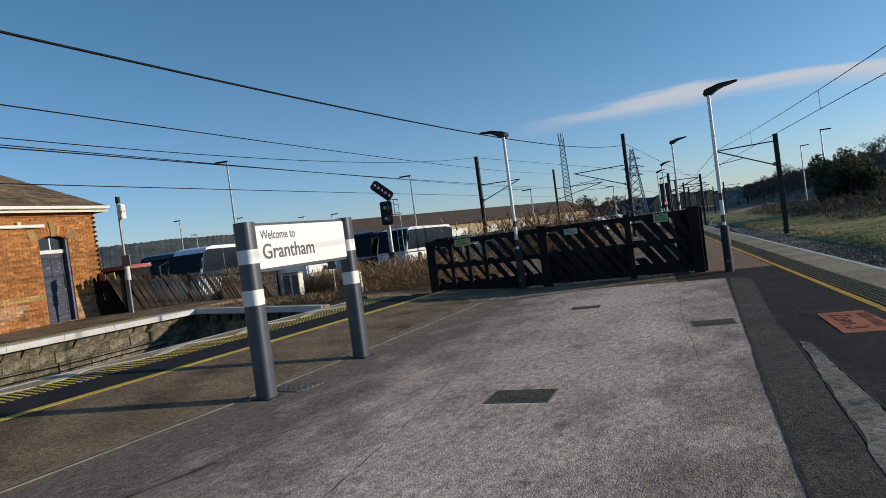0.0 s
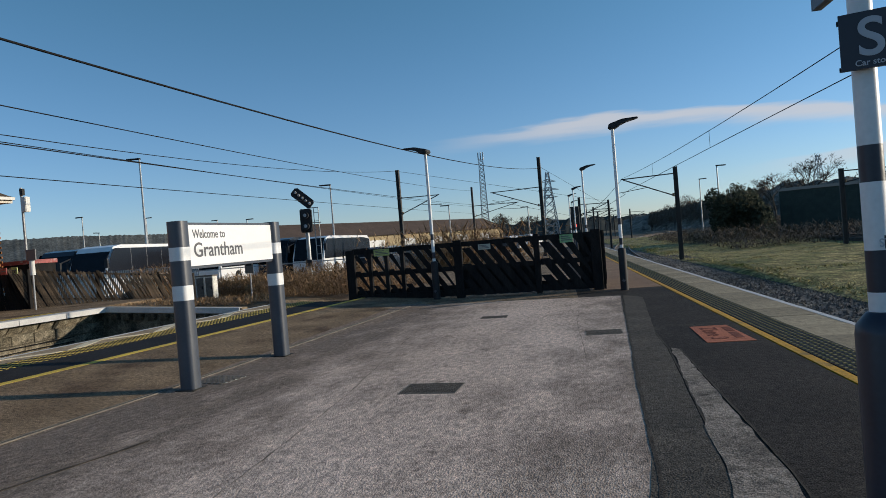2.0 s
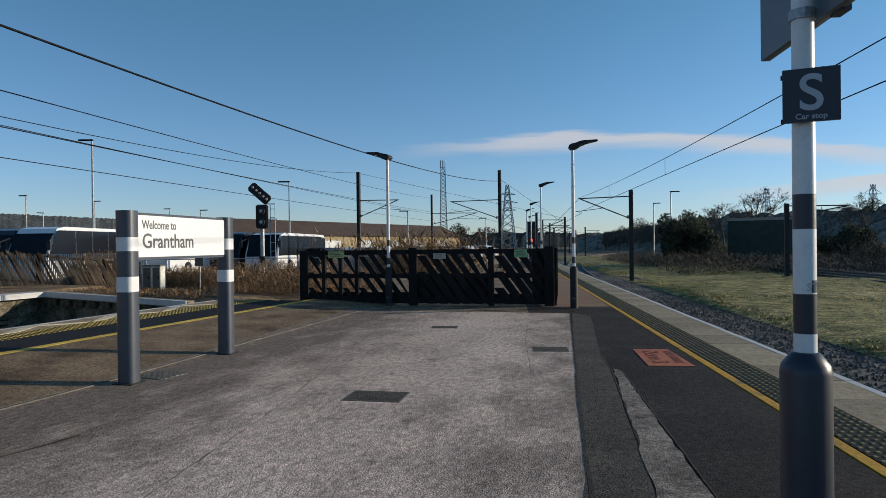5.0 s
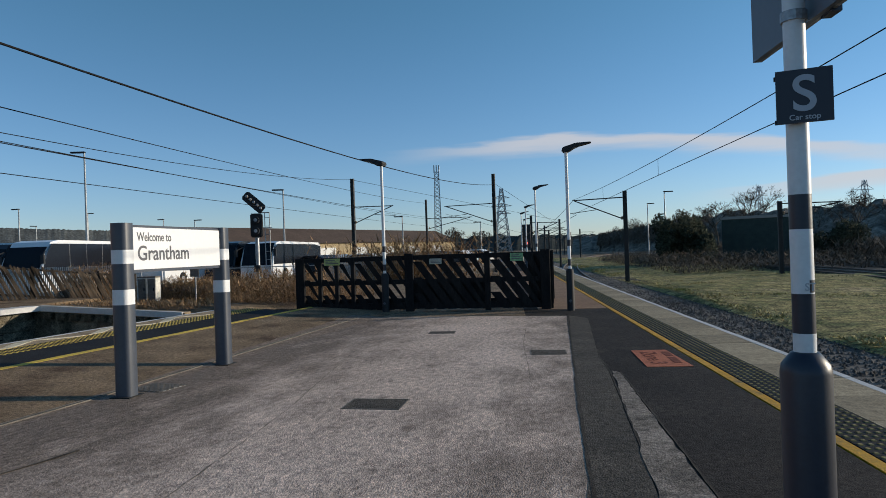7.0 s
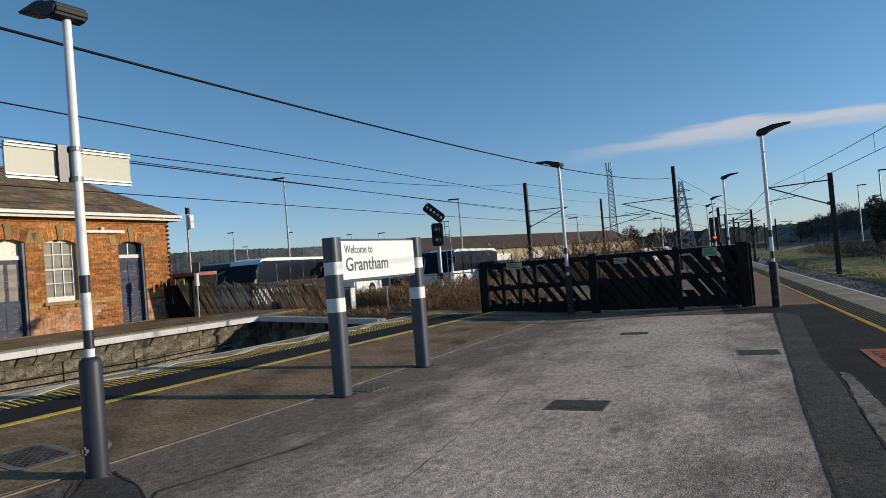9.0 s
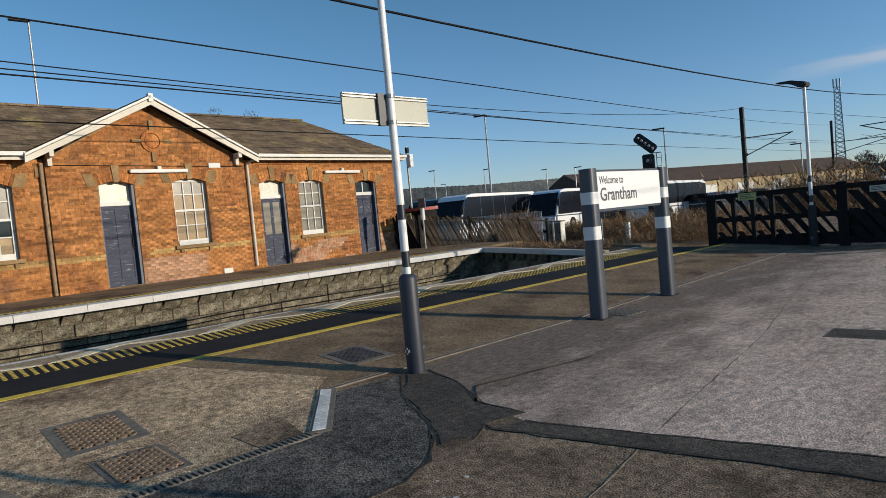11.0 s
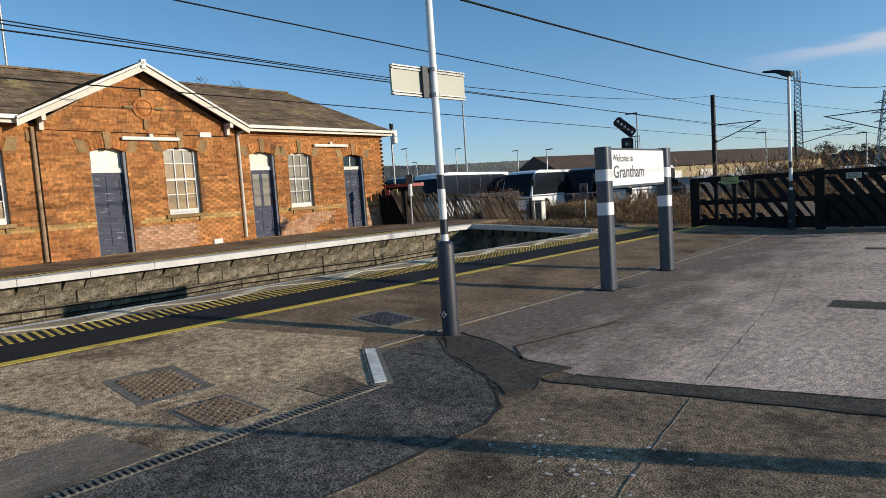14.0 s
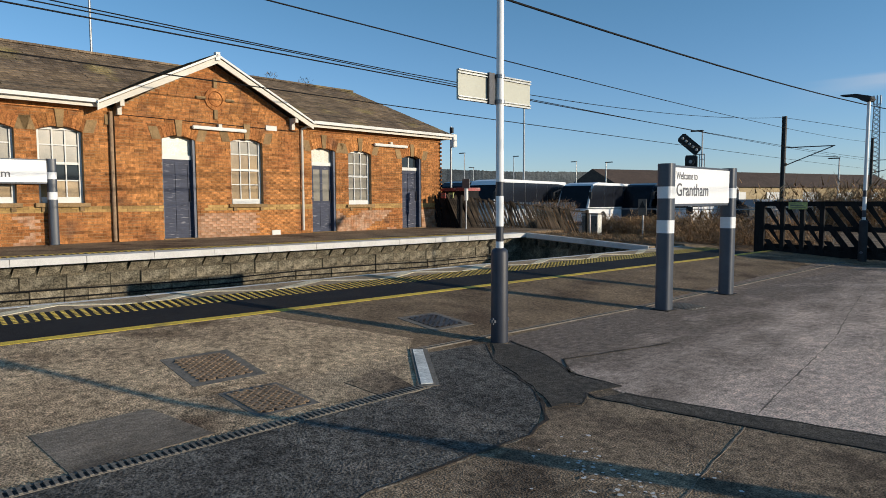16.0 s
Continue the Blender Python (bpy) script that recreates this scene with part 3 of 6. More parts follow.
slab(bm, [(FAR_EDGE + 0.05, 9.81), (-4.35, 9.77), (-4.35, 9.87), (FAR_EDGE + 0.05, 9.91)], -0.12, 0.018, END)
solid("bay_end_edge", bm, WHITE_LINE, "white painted edge of the bay end coping", "coping", kind="structure")
bm = bmesh.new()
slab(bm, [(FAR_EDGE - 0.6, 10.0), (FAR_EDGE - 0.02, 9.93), (-4.3, 9.89), (-4.3, 10.5), (FAR_EDGE - 0.6, 10.5)], -1.4, -0.14, END)
solid("bay_end_wall", bm, STONE_WALL, "dark stone wall closing the end of the bay", "wall", kind="structure")
end_face = thing("bay_end_corbels", "sloping stone corbels under the bay end coping", "wall", kind="structure")
bm = bmesh.new()
side(bm, [(0, 0), (.26, 0), (.34, .17), (.08, .17)], 0, .13)
for v in bm.verts:
    v.co = Vector((v.co.y, -v.co.x - (.1 if v.co.z > .1 else 0), v.co.z))
me = mesh("corbel", bm, STONE_WALL)
for i in range(10):
    o = new("corbel", me)
    o.parent = end_face
    o.location = (FAR_EDGE + .1 + i * .41, 9.98 + rng.uniform(-.01, .01), END(FAR_EDGE + .1 + i * .41, 0) - .33)
face = thing("far_wall", "weathered stone retaining wall with sloping corbels under far platform", "wall", kind="structure")
bm = bmesh.new()
box(bm, FAR_EDGE - 0.4, -40, -1.0, FAR_EDGE - 0.28, 9.95, FAR_Z - 0.13)
part("backing", bm, STONE_WALL, face)
bm = bmesh.new()
side(bm, [(0, 0), (0.33, 0), (0.40, 0.2), (0.05, 0.2)], 0, 0.2)
corb = []
vs = [v for v in bm.verts]
for v in vs:
    if v.co.z < 0.1 and v.co.x > 0.1:
        v.co.x -= 0.12
mec = mesh("corbel", bm, STONE_WALL)
for i in range(52):
    y = -9 + i * 0.38
    if y > 9.4:
        break
    o = new("corbel", mec)
    o.parent = face
    o.location = (FAR_EDGE - 0.355 + rng.uniform(-.02, .02), y + rng.uniform(-.03, .03), FAR_Z - 0.345)
courses = [mesh("stone", b_, STONE_WALL) for b_ in [bmesh.new() for _ in range(3)]]
for k, me_ in enumerate(courses):
    b_ = bmesh.new()
    box(b_, 0, 0.004, 0.004, 0.10, (0.55, 0.75, 0.4)[k] - 0.004, 0.236)
    bmesh.ops.bevel(b_, geom=list(b_.edges), offset=0.012, segments=1, affect='EDGES')
    b_.to_mesh(me_)
    b_.free()
for row in range(3):
    y = -10.0 + row * 0.2
    while y < 9.5:
        k = rng.randrange(3)
        o = new("stone", courses[k])
        o.parent = face
        o.location = (FAR_EDGE - 0.335 + rng.uniform(-.02, .02), y, FAR_Z - 0.35 - 0.24 * (row + 1))
        y += (0.55, 0.75, 0.4)[k]
bm = bmesh.new()
box(bm, FAR_EDGE - 0.95, -40, FAR_Z - 0.05, FAR_EDGE - 0.85, 9, FAR_Z + 0.005)
solid("yellow_line", bm, YELLOW, "thin yellow line along the far platform", "marking", kind="structure")
tactile("tactile_far", -9.0, 9.0, 150, 0.34, lambda s, r: (FAR_EDGE - 0.48 - r, s, FAR_Z + 0.006), "dark tactile paving with yellow studs at far edge", STUD)

for k in range(3):
    bm = bmesh.new()
    pts = [(FAR_EDGE - .19 + rng.uniform(-.01, .01), -12 + i * 1.4, -.12 - k * .13 + .025 * math.sin(i * 1.3 + k) + rng.uniform(-.012, .012)) for i in range(16)]
    tube(bm, pts, .014)
    solid("lineside_cable", bm, WIRE, "black cable sagging along the far stone wall", "cable", group="lineside cables")

# ---- right of the main line: ballast, grass field, tracks ----
bm = bmesh.new()
slab(bm, [rpt(-40, 1.3), rpt(-40, 6.6), rpt(40, 6.0), rpt(140, 5.6), rpt(140, 1.3)], -1.1, -0.80)
solid("main_track_bed", bm, BALLAST, "grey ballast beside the main line platform", "ballast", kind="structure")


def rballast(r):
    s = r.uniform(-6, 26) if r.random() < .8 else r.uniform(26, 50)
    return rpt(s, r.uniform(1.4, 6.0))


stones("ballast_stones", 14000, rballast, 0.05, BALLAST, "loose grey ballast stones beside platform", lambda x, y: -0.79)
bm = bmesh.new()
gx, gy = 60, 60
gv = {}
for i in range(gx + 1):
    for j in range(gy + 1):
        s, r = -30 + 150 * (j / gy) ** 1.3, 4.7 + 46 * (i / gx) ** 1.5
        x, y = rpt(s, r)
        h = noise.noise(Vector((x * .35, y * .35, 0))) * 0.10 + noise.noise(Vector((x * .08, y * .08, 3))) * 0.22
        gv[i, j] = bm.verts.new((x, y, -0.78 + h * min(1, i / 4) + 0.14 * min(1, i / 6)))
for i in range(gx):
    for j in range(gy):
        bm.faces.new((gv[i, j], gv[i + 1, j], gv[i + 1, j + 1], gv[i, j + 1]))
solid("field", bm, GRASS, "rough grass field with dry yellow patches", "grass", kind="structure", smooth=True)
verts, faces = [], []
r = random.Random(5)
for _ in range(60000):
    s, q = -4 + 75 * r.random() ** 1.4, 5.0 + 32 * r.random() ** 1.3
    x, y = rpt(s, q)
    if noise.noise(Vector((x * .3, y * .3, 9))) < r.uniform(-.5, .35):
        continue
    h0 = noise.noise(Vector((x * .35, y * .35, 0))) * 0.10 + noise.noise(Vector((x * .08, y * .08, 3))) * 0.22 - 0.70
    for _k in range(3):
        a, h, w = r.uniform(0, 6.3), r.uniform(.025, .075) * (1 + 2.6 * max(0, noise.noise(Vector((x * .5, y * .5, 4))))), r.uniform(.02, .06)
        o = len(verts)
        bx, by = x + r.uniform(-.12, .12), y + r.uniform(-.12, .12)
        verts += [(bx - w * math.cos(a), by - w * math.sin(a), h0), (bx + w * math.cos(a), by + w * math.sin(a), h0), (bx + r.uniform(-.08, .08), by + r.uniform(-.08, .08), h0 + h)]
        faces.append((o, o + 1, o + 2))
tagged(raw("grass_tufts", verts, faces, BLADES), "dry and green grass tufts across the field", "grass", kind="stuff")

# curving main-line rails beyond the platform, and a siding past the field
for off in (2.2, 3.63):
    pts = []
    for i in range(26):
        s = 12 + i * 7
        bend = 0.0012 * max(0, s - 25) ** 2
        x, y = rpt(s, off - 0.9 + bend * 1.0)
        pts.append((x, y, -0.72))
    rail("rail", pts, "steel rail of the main line curving away")
for off in (16.0, 17.43, 20.2, 21.63):
    pts = [(*rpt(-10 + i * 12, off + 0.6 * 0.02 * (i * 6) ** 1.3), -0.45) for i in range(16)]
    rail("rail", pts, "steel rail of the siding beyond the field")
bm = bmesh.new()
slab(bm, [rpt(-20, 12.0), rpt(-20, 23.5), rpt(150, 36), rpt(150, 24)], -0.9, -0.47)
solid("siding_bed", bm, BALLAST, "dark ballast of the siding beyond field", "ballast", kind="structure")

# ---- station building ----
FZ = FAR_Z
bld = thing("station_building", "orange brick single-storey station building with slate roof and gable", "building", pose(-13.0, 0.6, FZ, 0, 0, 5.6))
BAY0, BAY1, PROUD = -1.15, 4.2, 0.10
U0, U1, EAVE = -9.0, 10.48, 3.32
OPEN = [  # kind, u0, u1, sill, head
    ("window", -4.30, -3.28, 0.98, 2.76), ("window", -2.83, -1.86, 0.98, 2.76), ("door", 0.0, 0.90, 0.0, 2.72), ("window", 1.93, 2.93, 0.93, 2.76),
    ("door", 4.71, 5.63, 0.0, 2.66), ("window", 6.15, 7.12, 0.88, 2.64), ("door", 8.54, 9.48, 0.0, 2.58), ("window", -7.6, -6.6, 0.98, 2.76)]


def wall_v(u):
    return PROUD if BAY0 <= u <= BAY1 else 0.0


def wall_run(name, u0, u1, v, top):
    """Backing wall with rectangular openings, 0.34 thick."""
    def piece(*c):
        bm = bmesh.new()
        box(bm, *c)
        part(name, bm, MORTAR, bld)

    cuts = sorted([o for o in OPEN if o[1] >= u0 and o[2] <= u1], key=lambda o: o[1])
    at = u0
    for _, a, b, s, h in cuts:
        piece(v - 0.34, at, -0.3, v - 0.008, a, top)
        if s > 0:
            piece(v - 0.34, a, -0.3, v - 0.008, b, s)
        piece(v - 0.34, a, h + 0.04, v - 0.008, b, top)
        at = b
    piece(v - 0.34, at, -0.3, v - 0.008, u1, top)


wall_run("wall", U0, BAY0, 0.0, EAVE)
wall_run("wall", BAY0, BAY1, PROUD, EAVE)
wall_run("wall", BAY1, U1, 0.0, EAVE)
GA, GZ = (BAY0 + BAY1) / 2 - 0.08, 4.80
bm = bmesh.new()
side(bm, [(BAY0, EAVE), (BAY1, EAVE), (GA, GZ)], PROUD - 0.34, PROUD - 0.008)
part("gable_wall", bm, MORTAR, bld)
for c_ in ((-7.0, U1 - 0.34, -0.3, -0.34, U1 - 0.008, EAVE), (-7.3, U0, -0.3, -7.0, U1, EAVE)):
    bm = bmesh.new()
    box(bm, *c_)
    part("wall", bm, MORTAR, bld)

# bricks: courses cut at the openings
C, B, J = 0.075, 0.225, 0.009
brick_list = []


def blocked(u0, u1, z0, z1):
    """The parts of a course from u0 to u1 that lie clear of the openings."""
    spans = [(u0, u1)]
    for _, a, b, s, h in OPEN:
        if z1 > s + 0.01 and z0 < h - 0.01:
            nxt = []
            for p, q in spans:
                if q <= a or p >= b:
                    nxt.append((p, q))
                else:
                    if p < a - 0.03:
                        nxt.append((p, a))
                    if q > b + 0.03:
                        nxt.append((b, q))
            spans = nxt
    return spans


for lo, hi, v in ((-5.2, BAY0, 0.0), (BAY0, BAY1, PROUD), (BAY1, U1, 0.0)):
    k = 0
    z = 0.0
    while z < (GZ if v else EAVE) - 0.06:
        a, b = lo, hi
        if z > EAVE:
            f_ = (GZ - z - C) / (GZ - EAVE)
            a, b = GA - (GA - BAY0) * f_, GA + (BAY1 - GA) * f_
        u = a - (B / 2 if k % 2 else 0)
        while u < b:
            p, q = max(u, a), min(u + B, b)
            if q - p > 0.04:
                for s, e in blocked(p, q, z, z + C):
                    brick_list.append((s + J / 2, e - J / 2, z + J / 2, z + C - J / 2, v))
            u += B
        z += C
        k += 1
vm = {"a": ([], []), "b": ([], []), "c": ([], [])}
BMAT = {"a": BRICK, "b": BRICK_BUFF, "c": BRICK_PALE}
full, singles = {}, 0
for s, e, z0, z1, v in brick_list:
    kind = "a"
    if 0.75 <= z0 < 0.90 and (s > 1.0 or s < -0.1):
        kind = "b"
    n_ = noise.noise(Vector((s * 0.9, z0 * 1.6, 2.0)))
    if z0 < 0.62 and (s > 5.6 or 0.9 < s < 2.6 or s < -3) and n_ > -0.12:
        kind = "c"
    d = rng.uniform(-0.0025, 0.0035)
    if singles < 300 and 0.9 < s < 4.2 and z0 < 1.9 and abs(e - s - (B - J)) < 1e-4:
        if kind not in full:
            bb = bmesh.new()
            box(bb, -0.09, 0, 0, 0, B - J, C - J)
            full[kind] = mesh("brick", bb, BMAT[kind])
        o = new("brick", full[kind])
        o.parent = bld
        o.location = (v + d, s, z0)
        singles += 1
        continue
    vs, fs = vm[kind]
    o = len(vs)
    x0, x1 = v - 0.02, v + d
    vs += [(x0, s, z0), (x0, e, z0), (x0, e, z1), (x0, s, z1), (x1, s, z0), (x1, e, z0), (x1, e, z1), (x1, s, z1)]
    fs += [(o + 4, o + 5, o + 6, o + 7), (o, o + 1, o + 5, o + 4), (o + 3, o + 7, o + 6, o + 2), (o, o + 4, o + 7, o + 3), (o + 1, o + 2, o + 6, o + 5)]
for kind, (vs, fs) in vm.items():
    ob = raw("brickwork", vs, fs, BMAT[kind], bld)
    ob["kind"] = "stuff"
# end wall bricks
vs, fs = [], []
z, k = 0.0, 0
while z < EAVE - 0.05:
    x = -0.02 - (B / 2 if k % 2 else B)
    while x > -7:
        o = len(vs)
        y0, y1 = U1 - 0.03, U1 + rng.uniform(-.002, .003)
        a, b = x + J / 2, x + B - J / 2
        vs += [(a, y0, z + .004), (b, y0, z + .004), (b, y0, z + .07), (a, y0, z + .07), (a, y1, z + .004), (b, y1, z + .004), (b, y1, z + .07), (a, y1, z + .07)]
        fs += [(o + 4, o + 7, o + 6, o + 5), (o, o + 4, o + 5, o + 1), (o + 3, o + 2, o + 6, o + 7), (o, o + 3, o + 7, o + 4), (o + 1, o + 5, o + 6, o + 2)]
        x -= B
    z += C
    k += 1
raw("brickwork", vs, fs, BRICK, bld)["kind"] = "stuff"


def arch(a, b, h, v):
    """Brick arch with a sandstone keystone and springers over an opening."""
    mid, half = (a + b) / 2, (b - a) / 2
    n = 11
    for i in range(n):
        bm = bmesh.new()
        p = []
        for t in (i / n + 0.004, (i + 1) / n - 0.004):
            ang = (t - 0.5) * 1.0
            p.append((mid + math.sin(ang) * (half * 1.04 / math.sin(0.5)), h - 0.10 + 0.13 * math.cos(ang * 3.0)))
        rise_ = 0.30
        (u0, z0), (u1, z1) = p
        spread_ = lambda u: mid + (u - mid) * 1.22
        pts = [(u0, z0), (u1, z1), (spread_(u1), z1 + rise_), (spread_(u0), z0 + rise_)]
        key = i == n // 2
        if key:
            pts = [(u0 - .02, z0 - .03), (u1 + .02, z1 - .03), (u1 + .06, z1 + rise_ + .1), (u0 - .06, z0 + rise_ + .1)]
        side(bm, pts, v - 0.25, v + (0.035 if key else 0.008))
        part("keystone" if key else "arch_brick", bm, SANDSTONE if key else BRICK, bld)
    for s in (-1, 1):
        bm = bmesh.new()
        u = mid + s * (half + 0.13)
        side(bm, [(u - .12, h - .10), (u + .12, h - .10), (u + .12 + s * .1, h + .22), (u - .12 + s * .1, h + .22)], v - 0.02, v + 0.012)
        part("springer_stone", bm, SANDSTONE, bld)


def sash(a, b, s, h, v, pane_mat):
    win = new("window")
    win.parent = bld
    x = v - 0.16
    bm = bmesh.new()
    for p, q in ((a, a + 0.07), (b - 0.07, b)):
        box(bm, x - 0.05, p, s, x + 0.03, q, h + 0.04)
    part("frame", bm, WHITE, win)
    bm = bmesh.new()
    box(bm, x - 0.05, a + .07, h - .06, x + 0.03, b - .07, h + 0.04)
    part("head_rail", bm, WHITE, win)
    bm = bmesh.new()
    box(bm, x - 0.05, a + .07, s, x + 0.06, b - .07, s + 0.14)
    part("bottom_rail", bm, WHITE, win)
    bm = bmesh.new()
    box(bm, x - 0.05, a + .07, (s + h) / 2 + .02, x + 0.04, b - .07, (s + h) / 2 + 0.08)
    part("meeting_rail", bm, WHITE, win)
    w = (b - a - 0.14)
    for i in (1, 2):
        bm = bmesh.new()
        u = a + .07 + w * i / 3
        box(bm, x - 0.03, u - .014, s + .14, x + 0.022, u + .014, h - .06)
        part("glazing_bar", bm, WHITE, win)
    for t in (0.30, 0.77):
        bm = bmesh.new()
        zz = s + (h - s) * t
        box(bm, x - 0.03, a + .07, zz - .014, x + 0.018, b - .07, zz + .014)
        part("glazing_bar", bm, WHITE, win)
    rows = [s + .14, s + (h - s) * .30, (s + h) / 2 + .05, s + (h - s) * .77, h - .02]
    for i in range(3):
        for j in range(4):
            bm = bmesh.new()
            box(bm, x - 0.022, a + .07 + w * i / 3, rows[j], x - 0.014, a + .07 + w * (i + 1) / 3, rows[j + 1])
            part("pane", bm, pane_mat[j] if isinstance(pane_mat, list) else pane_mat, win)
    bm = bmesh.new()
    box(bm, x - .02, a - .1, s - .10, v + .07, b + .1, s)
    bmesh.ops.bevel(bm, geom=list(bm.edges), offset=0.008, segments=1, affect='EDGES')
    part("sill", bm, SANDSTONE, win, "worn sandstone sill")
    for u in (a + .08, b - .08):
        bm = bmesh.new()
        box(bm, v - .02, u - .05, s - .2, v + .045, u + .05, s - .1)
        part("sill_bracket", bm, SANDSTONE, win)


def door(a, b, h, v, trans, glazed, fan_mat):
    d = new("door")
    d.parent = bld
    x = v - 0.20
    bm = bmesh.new()
    box(bm, x - .05, a, 0, x + .05, a + .07, h + .04)
    part("jamb", bm, FRAME_BLUE, d)
    bm = bmesh.new()
    box(bm, x - .05, b - .07, 0, v - .03, b, h + .04)
    part("jamb", bm, FRAME_BLUE, d)
    bm = bmesh.new()
    box(bm, x - .05, a + .02, trans, x + .06, b - .07, trans + .11)
    part("transom", bm, WHITE, d, "white transom bar")
    bm = bmesh.new()
    box(bm, x - .01, a + .07, trans + .11, x + .005, b - .07, h + .02)
    part("fanlight", bm, fan_mat, d)
    if fan_mat is PANE:
        bm = bmesh.new()
        box(bm, x - .02, (a + b) / 2 - .02, trans + .11, x + .02, (a + b) / 2 + .02, h)
        part("glazing_bar", bm, WHITE, d)
    leaf = new("leaf")
    leaf.parent = d
    bm = bmesh.new()
    box(bm, x - .025, a + .07, 0.02, x + .02, b - .07, trans)
    w, m_ = b - a - .14, (a + b) / 2
    part("panel", bm, DOOR_BLUE, leaf)
    for p, q in ((a + .07, a + .16), (m_ - .05, m_ + .05), (b - .16, b - .07)):
        bm = bmesh.new()
        box(bm, x, p, 0.02, x + .034, q, trans)
        part("stile", bm, DOOR_BLUE, leaf)
    for p, q in ((0.02, .22), (.80, 1.0), (trans - .12, trans)):
        bm = bmesh.new()
        box(bm, x, a + .16, p, x + .031, b - .16, q)
        part("rail", bm, DOOR_BLUE, leaf)
    if glazed:
        for p, q in ((a + .16, m_ - .05), (m_ + .05, b - .16)):
            bm = bmesh.new()
            box(bm, x + .015, p, 1.0, x + .026, q, trans - .12)
            part("pane", bm, PANE_FROST, leaf)
    bm = bmesh.new()
    rod(bm, (x + .06, b - .13, 1.0), (x + .06, b - .13, 1.35), .012)
    part("handle", bm, IRON, leaf)
    bm = bmesh.new()
    box(bm, x - .1, a - .02, -0.04, v + .05, b + .02, 0.02)
    part("threshold", bm, SANDSTONE, d)


for i, (kind, a, b, s, h) in enumerate(OPEN):
    v = wall_v((a + b) / 2)
    arch(a, b, h, v)
    if kind == "window":
        pm = [PANE_WARM, PANE_WARM, PANE_WARM, PANE_FROST] if 1 < a < 3 else ([PANE_FROST] * 4 if a > 5 else [PANE_WARM, PANE, PANE_FROST, PANE_FROST])
        sash(a, b, s, h, v, pm)
    else:
        door(a, b, h, v, {0.0: 2.12, 4.71: 2.12, 8.54: 2.08}[a], 4 < a < 5, PANE if a > 8 else PANE_BOARD)
    bm = bmesh.new()
    box(bm, v - 0.9, a - .1, -.2, v - 0.86, b + .1, h + .2)
    part("room_back", bm, MORTAR, bld)

# dark reveal lines, cornice, fascia and gutters
for a, b in ((U0, BAY0 - .45), (BAY1 + .35, U1 + .32)):
    bm = bmesh.new()
    box(bm, 0.02, a, EAVE - .02, 0.30, b, EAVE + .03)
    part("soffit", bm, CREAM, bld)
    bm = bmesh.new()
    box(bm, 0.28, a, EAVE - .05, 0.31, b, EAVE + .12)
    part("fascia", bm, CREAM, bld, "cream painted fascia board")
    bm = bmesh.new()
    side(bm, [(a, EAVE + .04), (b, EAVE + .04), (b, EAVE + .13), (a, EAVE + .13)], .312, .42)
    part("gutter", bm, WHITE, bld, "white gutter")
    bm = bmesh.new()
    box(bm, 0.0, a, EAVE - .14, .035, b - .32, EAVE - .02)
    part("cornice", bm, BRICK, bld)
bm = bmesh.new()
box(bm, -7.2, U1, EAVE - .05, 0.3, U1 + .3, EAVE + .1)
part("fascia", bm, CREAM, bld)
# barge boards and brackets of the gable
tipL, tipR, apex = (-1.64, 3.38), (4.5, 3.38), (1.43, 4.93)
for (u, z) in (tipL, tipR):
    bm = bmesh.new()
    side(bm, [(u, z), (apex[0], apex[1]), (apex[0], apex[1] - .22), (u, z - .20)], .40, .45)
    part("barge_board", bm, CREAM, bld, "cream painted barge board")
    bm = bmesh.new()
    side(bm, [(u, z + .02), (apex[0], apex[1] + .02), (apex[0], apex[1] - .04), (u, z - .04)], .36, .50)
    part("barge_cap", bm, WHITE, bld)
    s = 1 if u < 1 else -1
    bm = bmesh.new()
    uu = u + s * .58
    box(bm, .10, uu - .05, z - .04, .42, uu + .05, z + .1)
    box(bm, .10, uu - .05, z - .24, .22, uu + .05, z - .04)
    part("bracket", bm, CREAM, bld)
bm = bmesh.new()
box(bm, .36, 1.37, 4.78, .5, 1.49, 5.0)
part("finial", bm, WHITE, bld)


